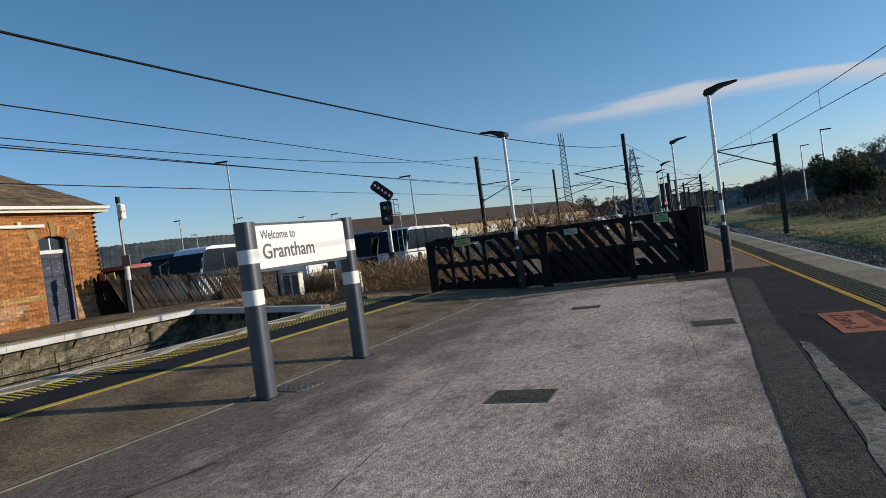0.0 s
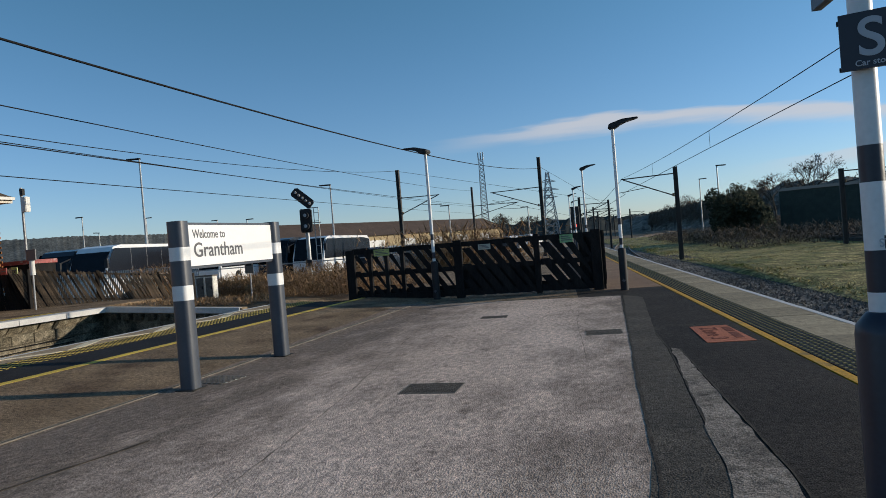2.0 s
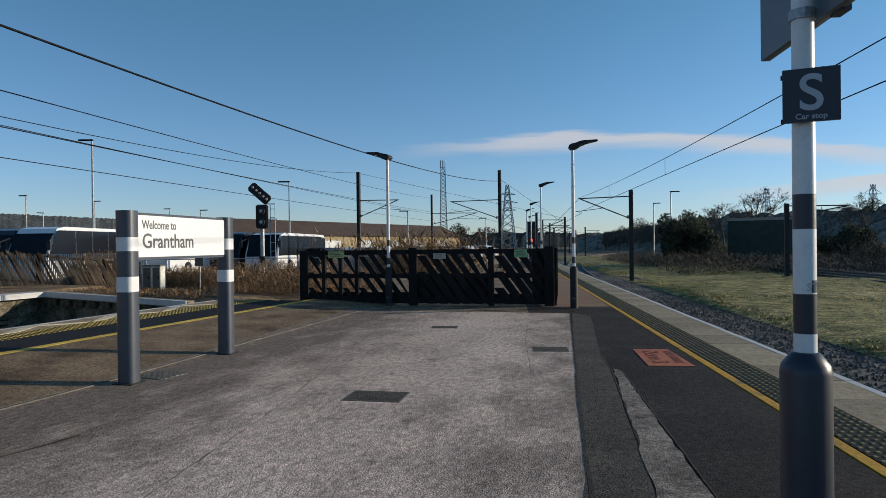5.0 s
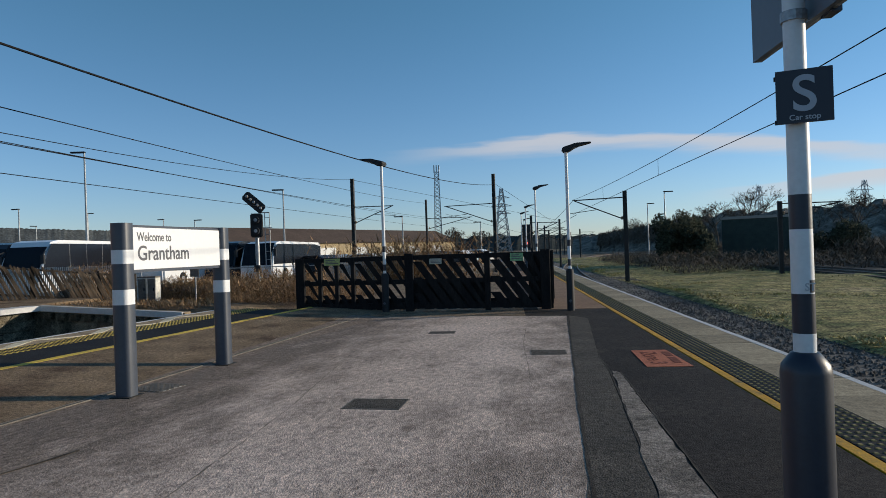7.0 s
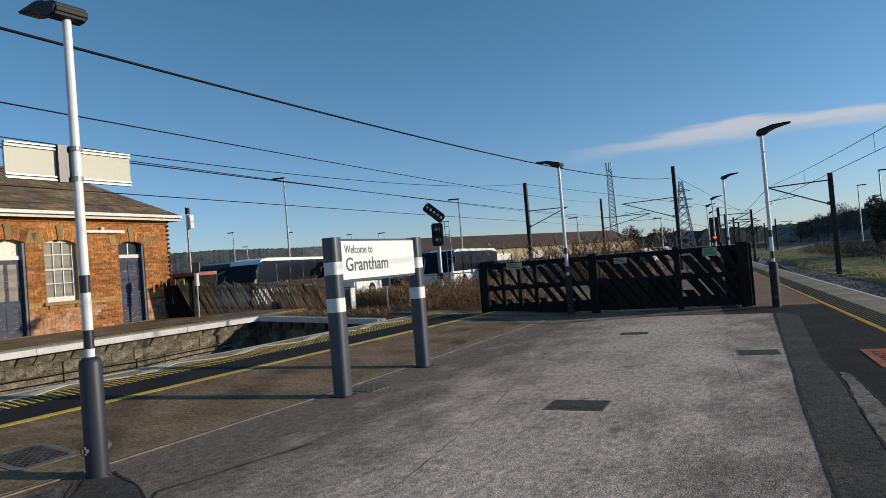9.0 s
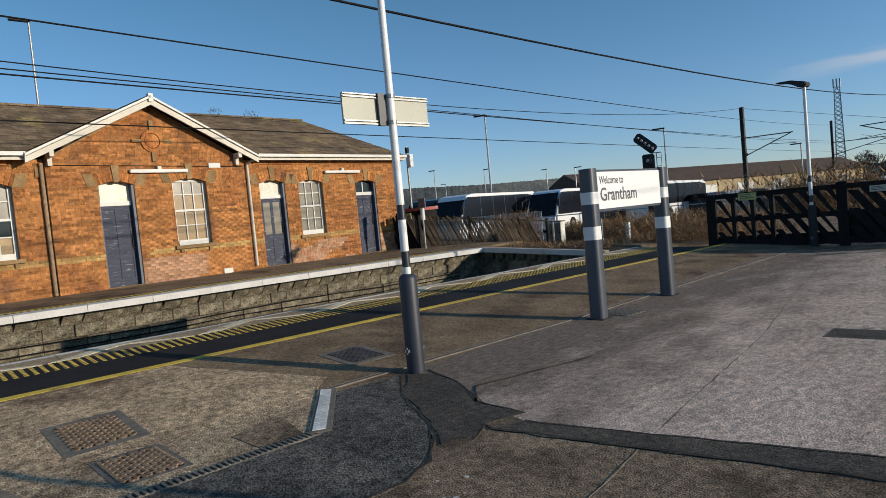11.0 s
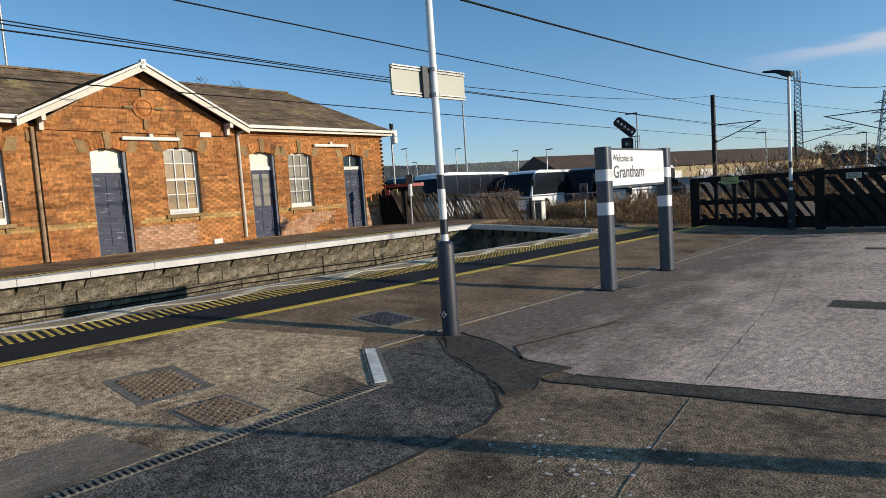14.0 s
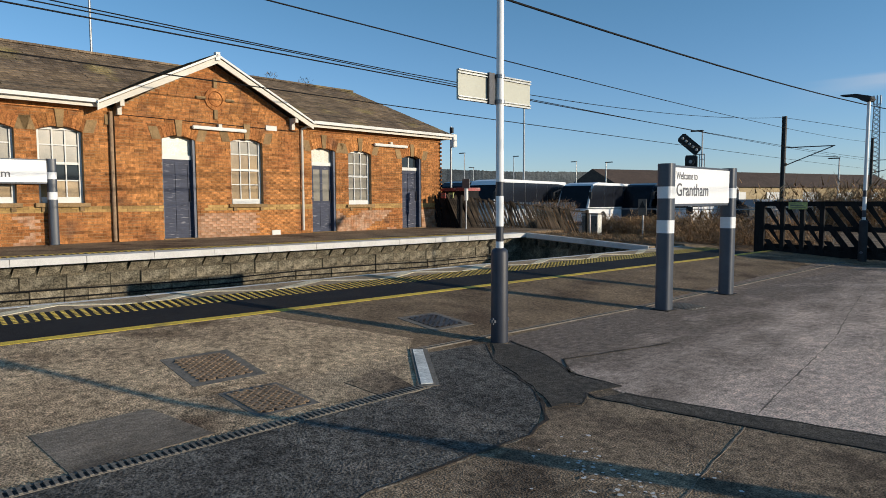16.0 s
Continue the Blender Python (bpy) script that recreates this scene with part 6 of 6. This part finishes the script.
def bare_tree(x, y, z, h, seed, label="leafless winter tree with fine twigs"):
    ob = thing("bare_tree", label, "tree", None, "bare trees")
    r_ = random.Random(seed)
    bm = bmesh.new()
    tips = []

    def grow(p, d, L, r0, depth):
        q = p + d * L
        rod(bm, p, q, r0, r0 * .68, 6 if depth < 2 else 3)
        if depth >= 6:
            tips.append((q, d))
            return
        for _ in range(r_.choice((2, 3, 3)) if depth else 4):
            nd = (d + Vector((r_.gauss(0, .45), r_.gauss(0, .45), r_.gauss(.04, .28)))).normalized()
            grow(q, nd, L * r_.uniform(.58, .80), r0 * .62, depth + 1)

    grow(Vector((x, y, z)), Vector((0, 0, 1)), h * .28, h * .018, 0)
    part("trunk", bm, BARK, ob)
    vs, fs = [], []
    for q, d in tips:
        for _ in range(5):
            e = (d + Vector((r_.gauss(0, .6), r_.gauss(0, .6), r_.gauss(0, .5)))).normalized() * h * r_.uniform(.02, .055)
            s = e.orthogonal().normalized() * .016
            o = len(vs)
            vs += [tuple(q - s), tuple(q + s), tuple(q + e)]
            fs.append((o, o + 1, o + 2))
    tw = raw("twig_spray", vs, fs, BARE_TWIG, ob)
    tw["kind"] = "stuff"


for i, (x, y, h) in enumerate(((18.5, 106, 10.2), (23.0, 105, 11.0), (28.5, 76, 8.4), (32.5, 74, 8.0), (36, 71, 8.2), (-21, 95, 6.5), (-17, 96, 6.0))):
    bare_tree(x, y, -.8, h, 60 + i)
# green shed beyond the siding
gs = thing("lineside_shed", "dark green metal shed beyond the siding", "shed", pose(18.3, 68, -.8, 0, 0, -15))
bm = bmesh.new()
box(bm, -3.6, -2, 0, 3.6, 2, 4.4)
GREEN_DARK = mat("dark_green_metal", (.02, .035, .028), (.025, .04, .032), .7, 1, .05, 10)
part("wall", bm, GREEN_DARK, gs)
bm = bmesh.new()
side(bm, [(-2.1, 4.4), (2.1, 4.4), (0, 4.75)], -3.7, 3.7)
part("roof", bm, GREEN_DARK, gs)


# ---- overhead line masts and wires ----
def mast(x, y, zb, zt, arm, label, r=.11):
    ob = thing("line_mast", label, "mast", pose(x, y, 0), "overhead line masts")
    bm = bmesh.new()
    box(bm, -r, -.02, zb, r, .02, zt)
    for s in (-1, 1):
        box(bm, s * r - .02, -r, zb, s * r + .02, r, zt)
    part("column", bm, MAST, ob)
    if arm:
        ax, z1, z2 = arm
        bm = bmesh.new()
        rod(bm, (0, 0, z1), (ax, 0, z1 - .05), .035, seg=8)
        part("top_tube", bm, MAST, ob)
        bm = bmesh.new()
        rod(bm, (0, 0, z2), (ax * .96, 0, z1 - .08), .035, seg=8)
        part("stay_tube", bm, MAST, ob)
        bm = bmesh.new()
        rod(bm, (ax * .55, 0, z2 + (z1 - z2) * .5), (ax * 1.05, 0, z2 + (z1 - z2) * .38), .022, seg=6)
        part("register_arm", bm, MAST, ob)
        bm = bmesh.new()
        lathe(bm, [(.05, 0), (.08, .05), (.05, .1), (.08, .15), (.05, .2)], 10, (ax * .06, 0, z2 + .02))
        part("insulator", bm, RUST, ob)
    return ob


mast(-5.2, 50.3, -1, 7.75, (-4.3, 5.3, 3.7), "dark steel overhead line mast with bracket arm")
mast(-14.9, 43.5, -1, 7.3, (3.3, 5.1, 3.8), "dark steel overhead line mast with bracket arm")
mast(5.36, 38.95, -.95, 4.85, (-3.2, 4.45, 3.05), "dark steel overhead line mast beside the field")
mast(14.45, 41.1, -.95, 3.85, (3.4, 3.7, 3.0), "dark steel overhead line mast by the siding")
mast(-2.1, 71.5, -1, 4.6, (-3.0, 3.4, 2.2), "dark steel overhead line mast far along the line", .09)
mast(-5.8, 80, -1, 4.7, (3.4, 3.9, 2.6), "dark steel overhead line mast far along the line", .09)
mast(-3.6, 60, -1, 4.6, (2.6, 3.9, 2.8), "dark steel overhead line mast far along the line", .09)
mast(-6.8, 95, -1, 4.7, (3.4, 4.0, 2.8), "dark steel overhead line mast far along the line", .09)
mast(-16.09, 66, -1, 7.2, (5.2, 5.1, 3.9), "grey steel overhead line mast beside the car park", .08)
mast(-8.0, 110, -1, 4.4, (-3, 3.6, 2.6), "dark steel overhead line mast far along the line", .1)
for k in range(5):
    mast(-3.5 - k * 4, 120 + k * 26, -1, 4.6, (2.6, 4.0, 2.8), "dark steel overhead line mast far along the line", .1)


def wire(p, q, sag, r=.014, label="thin black overhead wire"):
    p, q = Vector(p), Vector(q)
    bm = bmesh.new()
    n = 14
    pts = [p.lerp(q, i / n) - Vector((0, 0, sag * 4 * (i / n) * (1 - i / n))) for i in range(n + 1)]
    tube(bm, pts, r, 5)
    return solid("overhead_wire", bm, WIRE, label, "wire", group="overhead wires")


def hung(x, y, turn, z, slope, curve, length, r, start=0.0):
    """A wire from a mast, running towards the station and hanging as a parabola."""
    bm = bmesh.new()
    pts = []
    for i in range(29):
        d = start + (length - start) * i / 28
        pts.append((x + math.sin(radians(turn)) * d, y - math.cos(radians(turn)) * d, z + slope * d + curve * d * d))
    tube(bm, pts, r, 5)
    return solid("overhead_wire", bm, WIRE, "thin black overhead wire", "wire", group="overhead wires")


hung(-5.2, 50.3, 4.0, 6.844, -.09925, .000998, 64, .018)
hung(-16.09, 66.0, 11.5, 6.801, -.06055, .0002558, 84, .010)
hung(-14.9, 43.5, 7.5, 7.232, -.1073, .0013336, 58, .013)
hung(-16.09, 66.0, 9.5, 5.254, -.02925, .0001333, 84, .012)
hung(-16.09, 66.0, 9.7, 5.05, -.0262, .0001333, 84, .009)
hung(-16.09, 66.0, 10.0, 4.276, -.01977, .0000552, 84, .009)
hung(2.2, 38.95, 12.0, 4.439, -.0273, .0007, 46, .010)
hung(2.2, 38.95, 12.0, 3.52, .0089, -.0001, 46, .010)
for d_ in (11.0, 21.0):
    x_, y_ = 2.2 + math.sin(radians(12)) * d_, 38.95 - math.cos(radians(12)) * d_
    bm = bmesh.new()
    rod(bm, (x_, y_, 3.52 + .0089 * d_ - .0001 * d_ * d_), (x_, y_, 4.439 - .0273 * d_ + .0007 * d_ * d_), .006, seg=5)
    solid("dropper_wire", bm, WIRE, "thin dropper between two overhead wires", "wire", group="dropper wires")
wire((-14.9, 43.5, 7.2), (-2.0, 71.5, 4.4), .0, .014)
wire((-5.2, 50.3, 7.0), (-2.1, 71.5, 3.8), .0, .014)
wire((2.2, 38.95, 4.4), (-4.6, 71.5, 3.3), .3)
wire((2.4, 38.95, 3.5), (-4.8, 71.5, 2.6), .0)
wire((-9.4, 50.3, 4.6), (-5.0, 71.5, 2.8), .0)


# ---- lattice towers ----
def lattice(name, x, y, z0, z1, w0, w1, label, arms=(), n=12, r=.12):
    ob = thing(name, label, "tower", pose(x, y, 0, 0, 0, 20))
    leg = lambda s, t, z: Vector((s, t, 0)) * ((w0 + (w1 - w0) * (z - z0) / (z1 - z0)) / 2) + Vector((0, 0, z))
    for s, t in ((-1, -1), (1, -1), (1, 1), (-1, 1)):
        bm = bmesh.new()
        rod(bm, leg(s, t, z0), leg(s, t, z1), r, r * .8, 4)
        part("leg", bm, GALV, ob)
    bm = bmesh.new()
    c = ((-1, -1), (1, -1), (1, 1), (-1, 1))
    for k in range(n):
        za, zb = z0 + (z1 - z0) * k / n, z0 + (z1 - z0) * (k + 1) / n
        for i in range(4):
            a, b = c[i], c[(i + 1) % 4]
            rod(bm, leg(*a, za), leg(*b, zb), r * .6, r * .6, 3)
            rod(bm, leg(*b, za), leg(*a, zb), r * .6, r * .6, 3)
    part("bracing", bm, GALV, ob)
    for z, L in arms:
        for s in (-1, 1):
            bm = bmesh.new()
            rod(bm, (0, 0, z), (s * L, 0, z), r, r * .4, 4)
            rod(bm, (0, 0, z + 1.6), (s * L, 0, z), r, r * .4, 4)
            part("cross_arm", bm, GALV, ob)
    return ob


tw = lattice("telecom_tower", -93.6, 332, -1, 43.5, 4.2, 2.2, "slim lattice telecom mast far beyond the fence", n=22, r=.2)
for s in (-1, 0, 1):
    bm = bmesh.new()
    rod(bm, (s * 1.3, 0, 43), (s * 1.3, 0, 47), .3, .3, 6)
    part("antenna", bm, GALV, tw)
lattice("pylon", -70, 390, -1, 38, 9.5, 1.6, "steel lattice electricity pylon in the distance", ((27, 6.5), (32, 5), (22.5, 5.5)), 9, .28)
lattice("pylon", 41.6, 205, -1, 17.0, 3.4, .7, "steel lattice electricity pylon behind bare trees", ((11.5, 3.2), (14.2, 2.6)), 8, .09)
lattice("pylon", 64, 190, -1, 16.0, 3.4, .7, "steel lattice electricity pylon behind bare trees", ((11, 3.2), (13.5, 2.6)), 8, .09)


# ---- coach park ----
bm = bmesh.new()
slab(bm, [(-90, 18), (-16, 22), (-12, 48), (-12, 110), (-120, 110)], -1, -.35)
solid("coach_park", bm, CARPARK, "grey asphalt coach park beyond the station", "car park", kind="structure")


def coach(x, y, turn, body, label, length=11.0, h=3.25):
    ob = thing("coach", label, "coach", pose(x, y, -.35, 0, 0, turn), "parked coaches")
    prof = [(0.0, .3), (-.05, 1.1), (.12, 1.5), (.55, 2.5), (1.1, h - .12), (1.8, h), (length - .5, h - .05), (length, h - .5), (length, .3)]
    bm = bmesh.new()
    side(bm, prof, -1.25, 1.25)
    bmesh.ops.bevel(bm, geom=[e for e in bm.edges if abs(e.verts[0].co.x - e.verts[1].co.x) < .01 and e.calc_length() > .3], offset=.12, segments=2, affect='EDGES')
    part("body", bm, body, ob)
    bm = bmesh.new()
    glass = [(-.02, 1.25), (.13, 1.55), (.55, 2.52), (.85, 2.86), (.85, 2.86)]
    vs = [bm.verts.new((sx * 1.12, y_ - .03, z_)) for y_, z_ in glass[:4] for sx in (-1, 1)]
    for i in range(3):
        bm.faces.new((vs[2 * i], vs[2 * i + 1], vs[2 * i + 3], vs[2 * i + 2]))
    bmesh.ops.solidify(bm, geom=list(bm.faces), thickness=.02)
    part("windscreen", bm, COACH_GLASS, ob)
    for s in (-1, 1):
        for k in range(6):
            bm = bmesh.new()
            a = .95 + k * 1.62
            top = h - .22
            pts = [(a + 1.6, 1.3), (a + 1.6, top - (.0 if k < 5 else .15)), (a + .02, top)]
            pts += [(.62, 2.55), (.28, 1.75), (.2, 1.3)] if k == 0 else [(a + .02, 1.3)]
            side(bm, pts, s * 1.262 - .006, s * 1.262 + .006)
            part("side_window", bm, COACH_GLASS, ob)
        for yy in (2.4, length - 3):
            wh = new("wheel")
            wh.parent = ob
            bm = bmesh.new()
            rod(bm, (s * 1.0, yy, .5), (s * 1.28, yy, .5), .5, .5, 18)
            part("tyre", bm, TYRE, wh)
            bm = bmesh.new()
            rod(bm, (s * 1.2, yy, .5), (s * 1.29, yy, .5), .27, .24, 14)
            part("rim", bm, GALV, wh)
        bm = bmesh.new()
        rod(bm, (s * 1.2, .5, 2.6), (s * 1.5, -.1, 2.35), .04, seg=6)
        box(bm, s * 1.5 - .1, -.18, 1.9, s * 1.5 + .1, -.04, 2.4)
        part("mirror", bm, LAMP_BLACK, ob)
    return ob


coach(-26.8, 25.0, 12, COACH_WHITE, "white coach with dark windows parked behind the fence")
coach(-31.2, 26.2, 12, CAR_DARK, "dark coach parked beside a white one")
coach(-24.9, 32.6, 10, COACH_WHITE, "white coach with dark windows in the coach park", h=3.1)
coach(-23.6, 38.5, 8, CAR_DARK, "dark coach parked among white coaches", h=3.1)
coach(-20.6, 38.8, 8, COACH_WHITE, "white coach parked near the long shed", h=3.0)
coach(-33.5, 36, 40, COACH_WHITE, "white coach with dark windows in the coach park", h=3.0)


def car(x, y, turn, body, label, z=-.35, k=1.0):
    ob = thing("car", label, "car", pose(x, y, z, 0, 0, turn) @ Matrix.Diagonal((k, k, k, 1)), "parked cars")
    bm = bmesh.new()
    side(bm, [(-2.1, .3), (2.1, .3), (2.12, .75), (1.3, .92), (.6, 1.42), (-1.1, 1.46), (-1.9, .98), (-2.12, .9)], -.85, .85)
    bmesh.ops.bevel(bm, geom=list(bm.edges), offset=.06, segments=2, affect='EDGES')
    part("body", bm, body, ob)
    for s in (-1, 1):
        bm = bmesh.new()
        side(bm, [(-1.6, .98), (1.1, .95), (.5, 1.36), (-1.05, 1.39)], s * .856 - .006, s * .856 + .006)
        part("side_window", bm, COACH_GLASS, ob)
        for yy in (-1.3, 1.3):
            bm = bmesh.new()
            rod(bm, (s * .7, yy, .32), (s * .88, yy, .32), .32, .32, 14)
            part("wheel", bm, TYRE, ob)


for i, (x, y, t_, m_) in enumerate(((-19.5, 46, 70, CAR_DARK), (-17, 50, 80, COACH_WHITE), (-14.5, 53, 75, CAR_SILVER), (-18.0, 54, 85, COACH_WHITE), (-13.2, 58, 80, CAR_DARK), (-12.6, 64, 80, COACH_WHITE), (-16.0, 62, 75, CAR_SILVER), (-12.4, 72, 85, COACH_WHITE), (-14.6, 76, 85, CAR_SILVER), (-21, 52, 80, CAR_SILVER))):
    car(x, y, t_, m_, {0: "dark", 1: "white", 2: "silver"}[[CAR_DARK, COACH_WHITE, CAR_SILVER].index(m_)] + " car parked in the far car park", -.2, 1.15)
# pale palisade fence along the coach park
pf = thing("palisade_fence", "thin grey palisade fence round the coach park", "fence")
vs, fs = [], []
for i in range(330):
    t = i / 330
    p = Vector((-40, 18.5, 0)).lerp(Vector((-9.0, 27.5, 0)), t) if i < 230 else Vector((-9.0, 27.5, 0)).lerp(Vector((-7.5, 44, 0)), (i - 230) / 100)
    o = len(vs)
    for dx, dy in ((-.03, 0), (.03, 0), (.03, .02), (-.03, .02)):
        vs += [(p.x + dx, p.y + dy, -.4), (p.x + dx, p.y + dy, 1.35)]
    fs += [(o, o + 2, o + 3, o + 1), (o + 2, o + 4, o + 5, o + 3), (o + 4, o + 6, o + 7, o + 5), (o + 6, o, o + 1, o + 7)]
raw("pale", vs, fs, GALV, pf)["kind"] = "stuff"
for a, b in (((-40, 18.5), (-9.0, 27.5)), ((-9.0, 27.5), (-7.5, 44))):
    for z in (0, 1.0):
        bm = bmesh.new()
        beam(bm, (*a, z), (*b, z), .04, .05)
        part("rail", bm, GALV, pf)

# long low shed
sh = thing("long_shed", "long low shed with brown roof beyond the coaches", "shed", pose(-61, 84, -.5, 0, 0, 76))
bm = bmesh.new()
box(bm, 0, -6, 0, 75, 6, 4.2)
part("wall", bm, SHED_WALL, sh)
bm = bmesh.new()
side(bm, [(-6.6, 4.1), (6.6, 4.1), (0, 7.0)], -.6, 76)
part("roof", bm, SHED_ROOF, sh)
for k in range(7):
    bm = bmesh.new()
    box(bm, 4 + k * 10, -6.08, .2, 8.5 + k * 10, -6.0, 3.2)
    part("door", bm, CAR_SILVER, sh)


def street_lamp(x, y, z, h, turn, label, head=True):
    ob = thing("street_lamp", label, "street lamp", pose(x, y, z, 0, 0, turn), "street lamps")
    bm = bmesh.new()
    rod(bm, (0, 0, 0), (0, 0, h), .09, .055, 10)
    part("column", bm, GALV, ob)
    bm = bmesh.new()
    box(bm, -.9, -.12, h - .03, .08, .12, h + .08)
    bmesh.ops.bevel(bm, geom=list(bm.edges), offset=.04, segments=1, affect='EDGES')
    part("lamp_head", bm, LAMP_BLACK, ob)


for x, y, h, t_ in ((-29.4, 32.4, 9.3, 20), (-54.7, 49.3, 7.6, 0), (-68.6, 63.8, 6.8, 90), (-57.5, 61, 7.8, 180), (-51.2, 66.6, 7.0, 0), (-42.3, 60.9, 6.3, 180), (-21.6, 44.7, 7.3, 20), (-34.1, 3.8, 14, 90), (7.8, 86.9, 7.1, 160), (9.0, 66.9, 7.1, 200), (-17.5, 62, 5.6, 20), (-12.0, 75, 5.2, 0)):
    street_lamp(x, y, -.4, h, t_, "tall grey street lamp in the coach park" if x < 0 else "tall grey lamp column by the siding")
# far red signal along the line
fs_ = thing("railway_signal", "distant railway signal showing red", "signal", pose(-1.6, 44, -.9))
bm = bmesh.new()
rod(bm, (0, 0, 0), (0, 0, 3.4), .06)
part("post", bm, GALV, fs_)
bm = bmesh.new()
box(bm, -.3, -.1, 2.4, .3, .1, 4.1)
part("signal_head", bm, LAMP_BLACK, fs_)
bm = bmesh.new()
rod(bm, (0, -.12, 2.75), (0, -.14, 2.75), .09, .09, 12)
part("lens", bm, SIGNAL_RED, fs_)


# ---- distant hills and woods ----
def ridge(name, pts, label, material, rough_h, seed, base=-5):
    """A long far hill from plan points with crest heights, roughened by trees."""
    bm = bmesh.new()
    prev = None
    r_ = random.Random(seed)
    fine = []
    for a, b in zip(pts, pts[1:]):
        n = max(2, int(math.hypot(b[0] - a[0], b[1] - a[1]) / (rough_h * 1.2)))
        fine += [tuple(a[k] + (b[k] - a[k]) * i / n for k in range(3)) for i in range(n)]
    for x, y, z in fine:
        d = Vector((x, y, 0)).normalized()
        c = z + rough_h * (r_.random() - .4) + rough_h * noise.noise(Vector((x * .02, y * .02, seed)))
        row = [bm.verts.new(v) for v in ((x - d.x * 60, y - d.y * 60, base), (x - d.x * 18, y - d.y * 18, z * .55 + r_.uniform(-1, 1) * rough_h * .4), (x, y, c), (x + d.x * 60, y + d.y * 60, base))]
        if prev:
            for i in range(3):
                bm.faces.new((prev[i], row[i], row[i + 1], prev[i + 1]))
        prev = row
    return solid(name, bm, material, label, "hill", kind="structure", smooth=rough_h < 1.5)


ridge("backdrop_hill", [(-1000, -200, 30), (-760, 200, 36), (-536, 440, 34), (-475, 506, 31), (-455, 640, 33), (-330, 720, 18), (-240, 800, 14), (-90, 850, 14)], "distant wooded hill on the horizon", HILL, 1.1, 3)
ridge("backdrop_hill", [(-330, 520, 11), (-160, 560, 13), (-60, 560, 11), (20, 600, 9)], "dark distant conifer wood on the horizon", mat("far_conifers", (.03, .037, .035), (.045, .05, .045), 1, .05, 0, 1), 3, 5)
ridge("backdrop_hill", [(-20, 300, 4), (-8, 290, 6.5), (6, 262, 8.5), (18, 240, 9.5), (40, 200, 9), (70, 160, 8), (110, 120, 7), (160, 60, 7), (220, -40, 8)], "wooded embankment rising beyond the siding", mat("near_woods", (.12, .105, .088), (.19, .165, .135), 1, .15, .0, 1.5, speck=.5), 1.6, 8)


# leafless trees standing along the embankment
CREST = ((-8, 290, 6.5), (6, 262, 8.5), (18, 240, 9.5), (40, 200, 9), (70, 160, 8), (110, 120, 7), (160, 60, 7))


def crest_place(r_):
    t = r_.random() ** 1.2 * (len(CREST) - 1.001)
    i = int(t)
    p = Vector(CREST[i]).lerp(Vector(CREST[i + 1]), t - i)
    back_ = r_.uniform(.86, 1.0)
    lump = max(0.0, noise.noise(Vector((p.x * .11, p.y * .11, 5.0))) + .25)
    return p.x * back_, p.y * back_, p.z * (.3 + .7 * (back_ - .86) / .14) - 1.2, 1.0 + 3.6 * lump


scrub("woodland", 26000, crest_place, 1.3, .10, TWIG, "leafless brown woodland along the embankment", "woodland", seed=21, upright=.55)
# weeds rooted along the ridge of the station roof
for u_ in (5.4, 6.9):
    scrub("roof_weed", 60, lambda r_: (-13 - 3.48 - (u_ + r_.gauss(0, .16)) * .0976, .6 - .34 + (u_ + r_.gauss(0, .16)) * .995, FAR_Z + 5.3, .22), .14, .012, TWIG, "small dry weeds growing on the slate ridge", "weeds", seed=int(u_ * 10), upright=.7)
# cream chevrons painted on the bay coping
CHEVRON = mat("cream_marking", (.66, .58, .42), (.54, .47, .34), .85, 3.0, .2, 60, stain=(.25, .21, .15), stain_scale=4.0, stain_at=.6)
for i in range(8):
    y_ = -3.5 + i * 1.8
    if y_ > 9.5:
        break
    plate("coping_marking", [(-4.11, y_ - .12), (-3.73, y_ - .86), (-3.73, y_ - .54), (-4.05, y_ + .16)], CHEVRON, "worn cream chevron painted on the bay coping", .007, "marking")
    plate("coping_marking", [(-4.11, y_ + .02), (-4.03, y_ + .02), (-3.73, y_ + .72), (-3.73, y_ + .88)], CHEVRON, "thin cream stripe painted on the bay coping", .007, "marking")
# letters on the post's sticker
a_ = radians(-66)
words("ST", .045, TEXT_PALE, Matrix(((-math.sin(a_), 0, math.cos(a_), .0446 * math.cos(a_)), (math.cos(a_), 0, math.sin(a_), .0446 * math.sin(a_)), (0, 1, 0, 1.353), (0, 0, 0, 1))), sp, depth=.0006, align='CENTER')
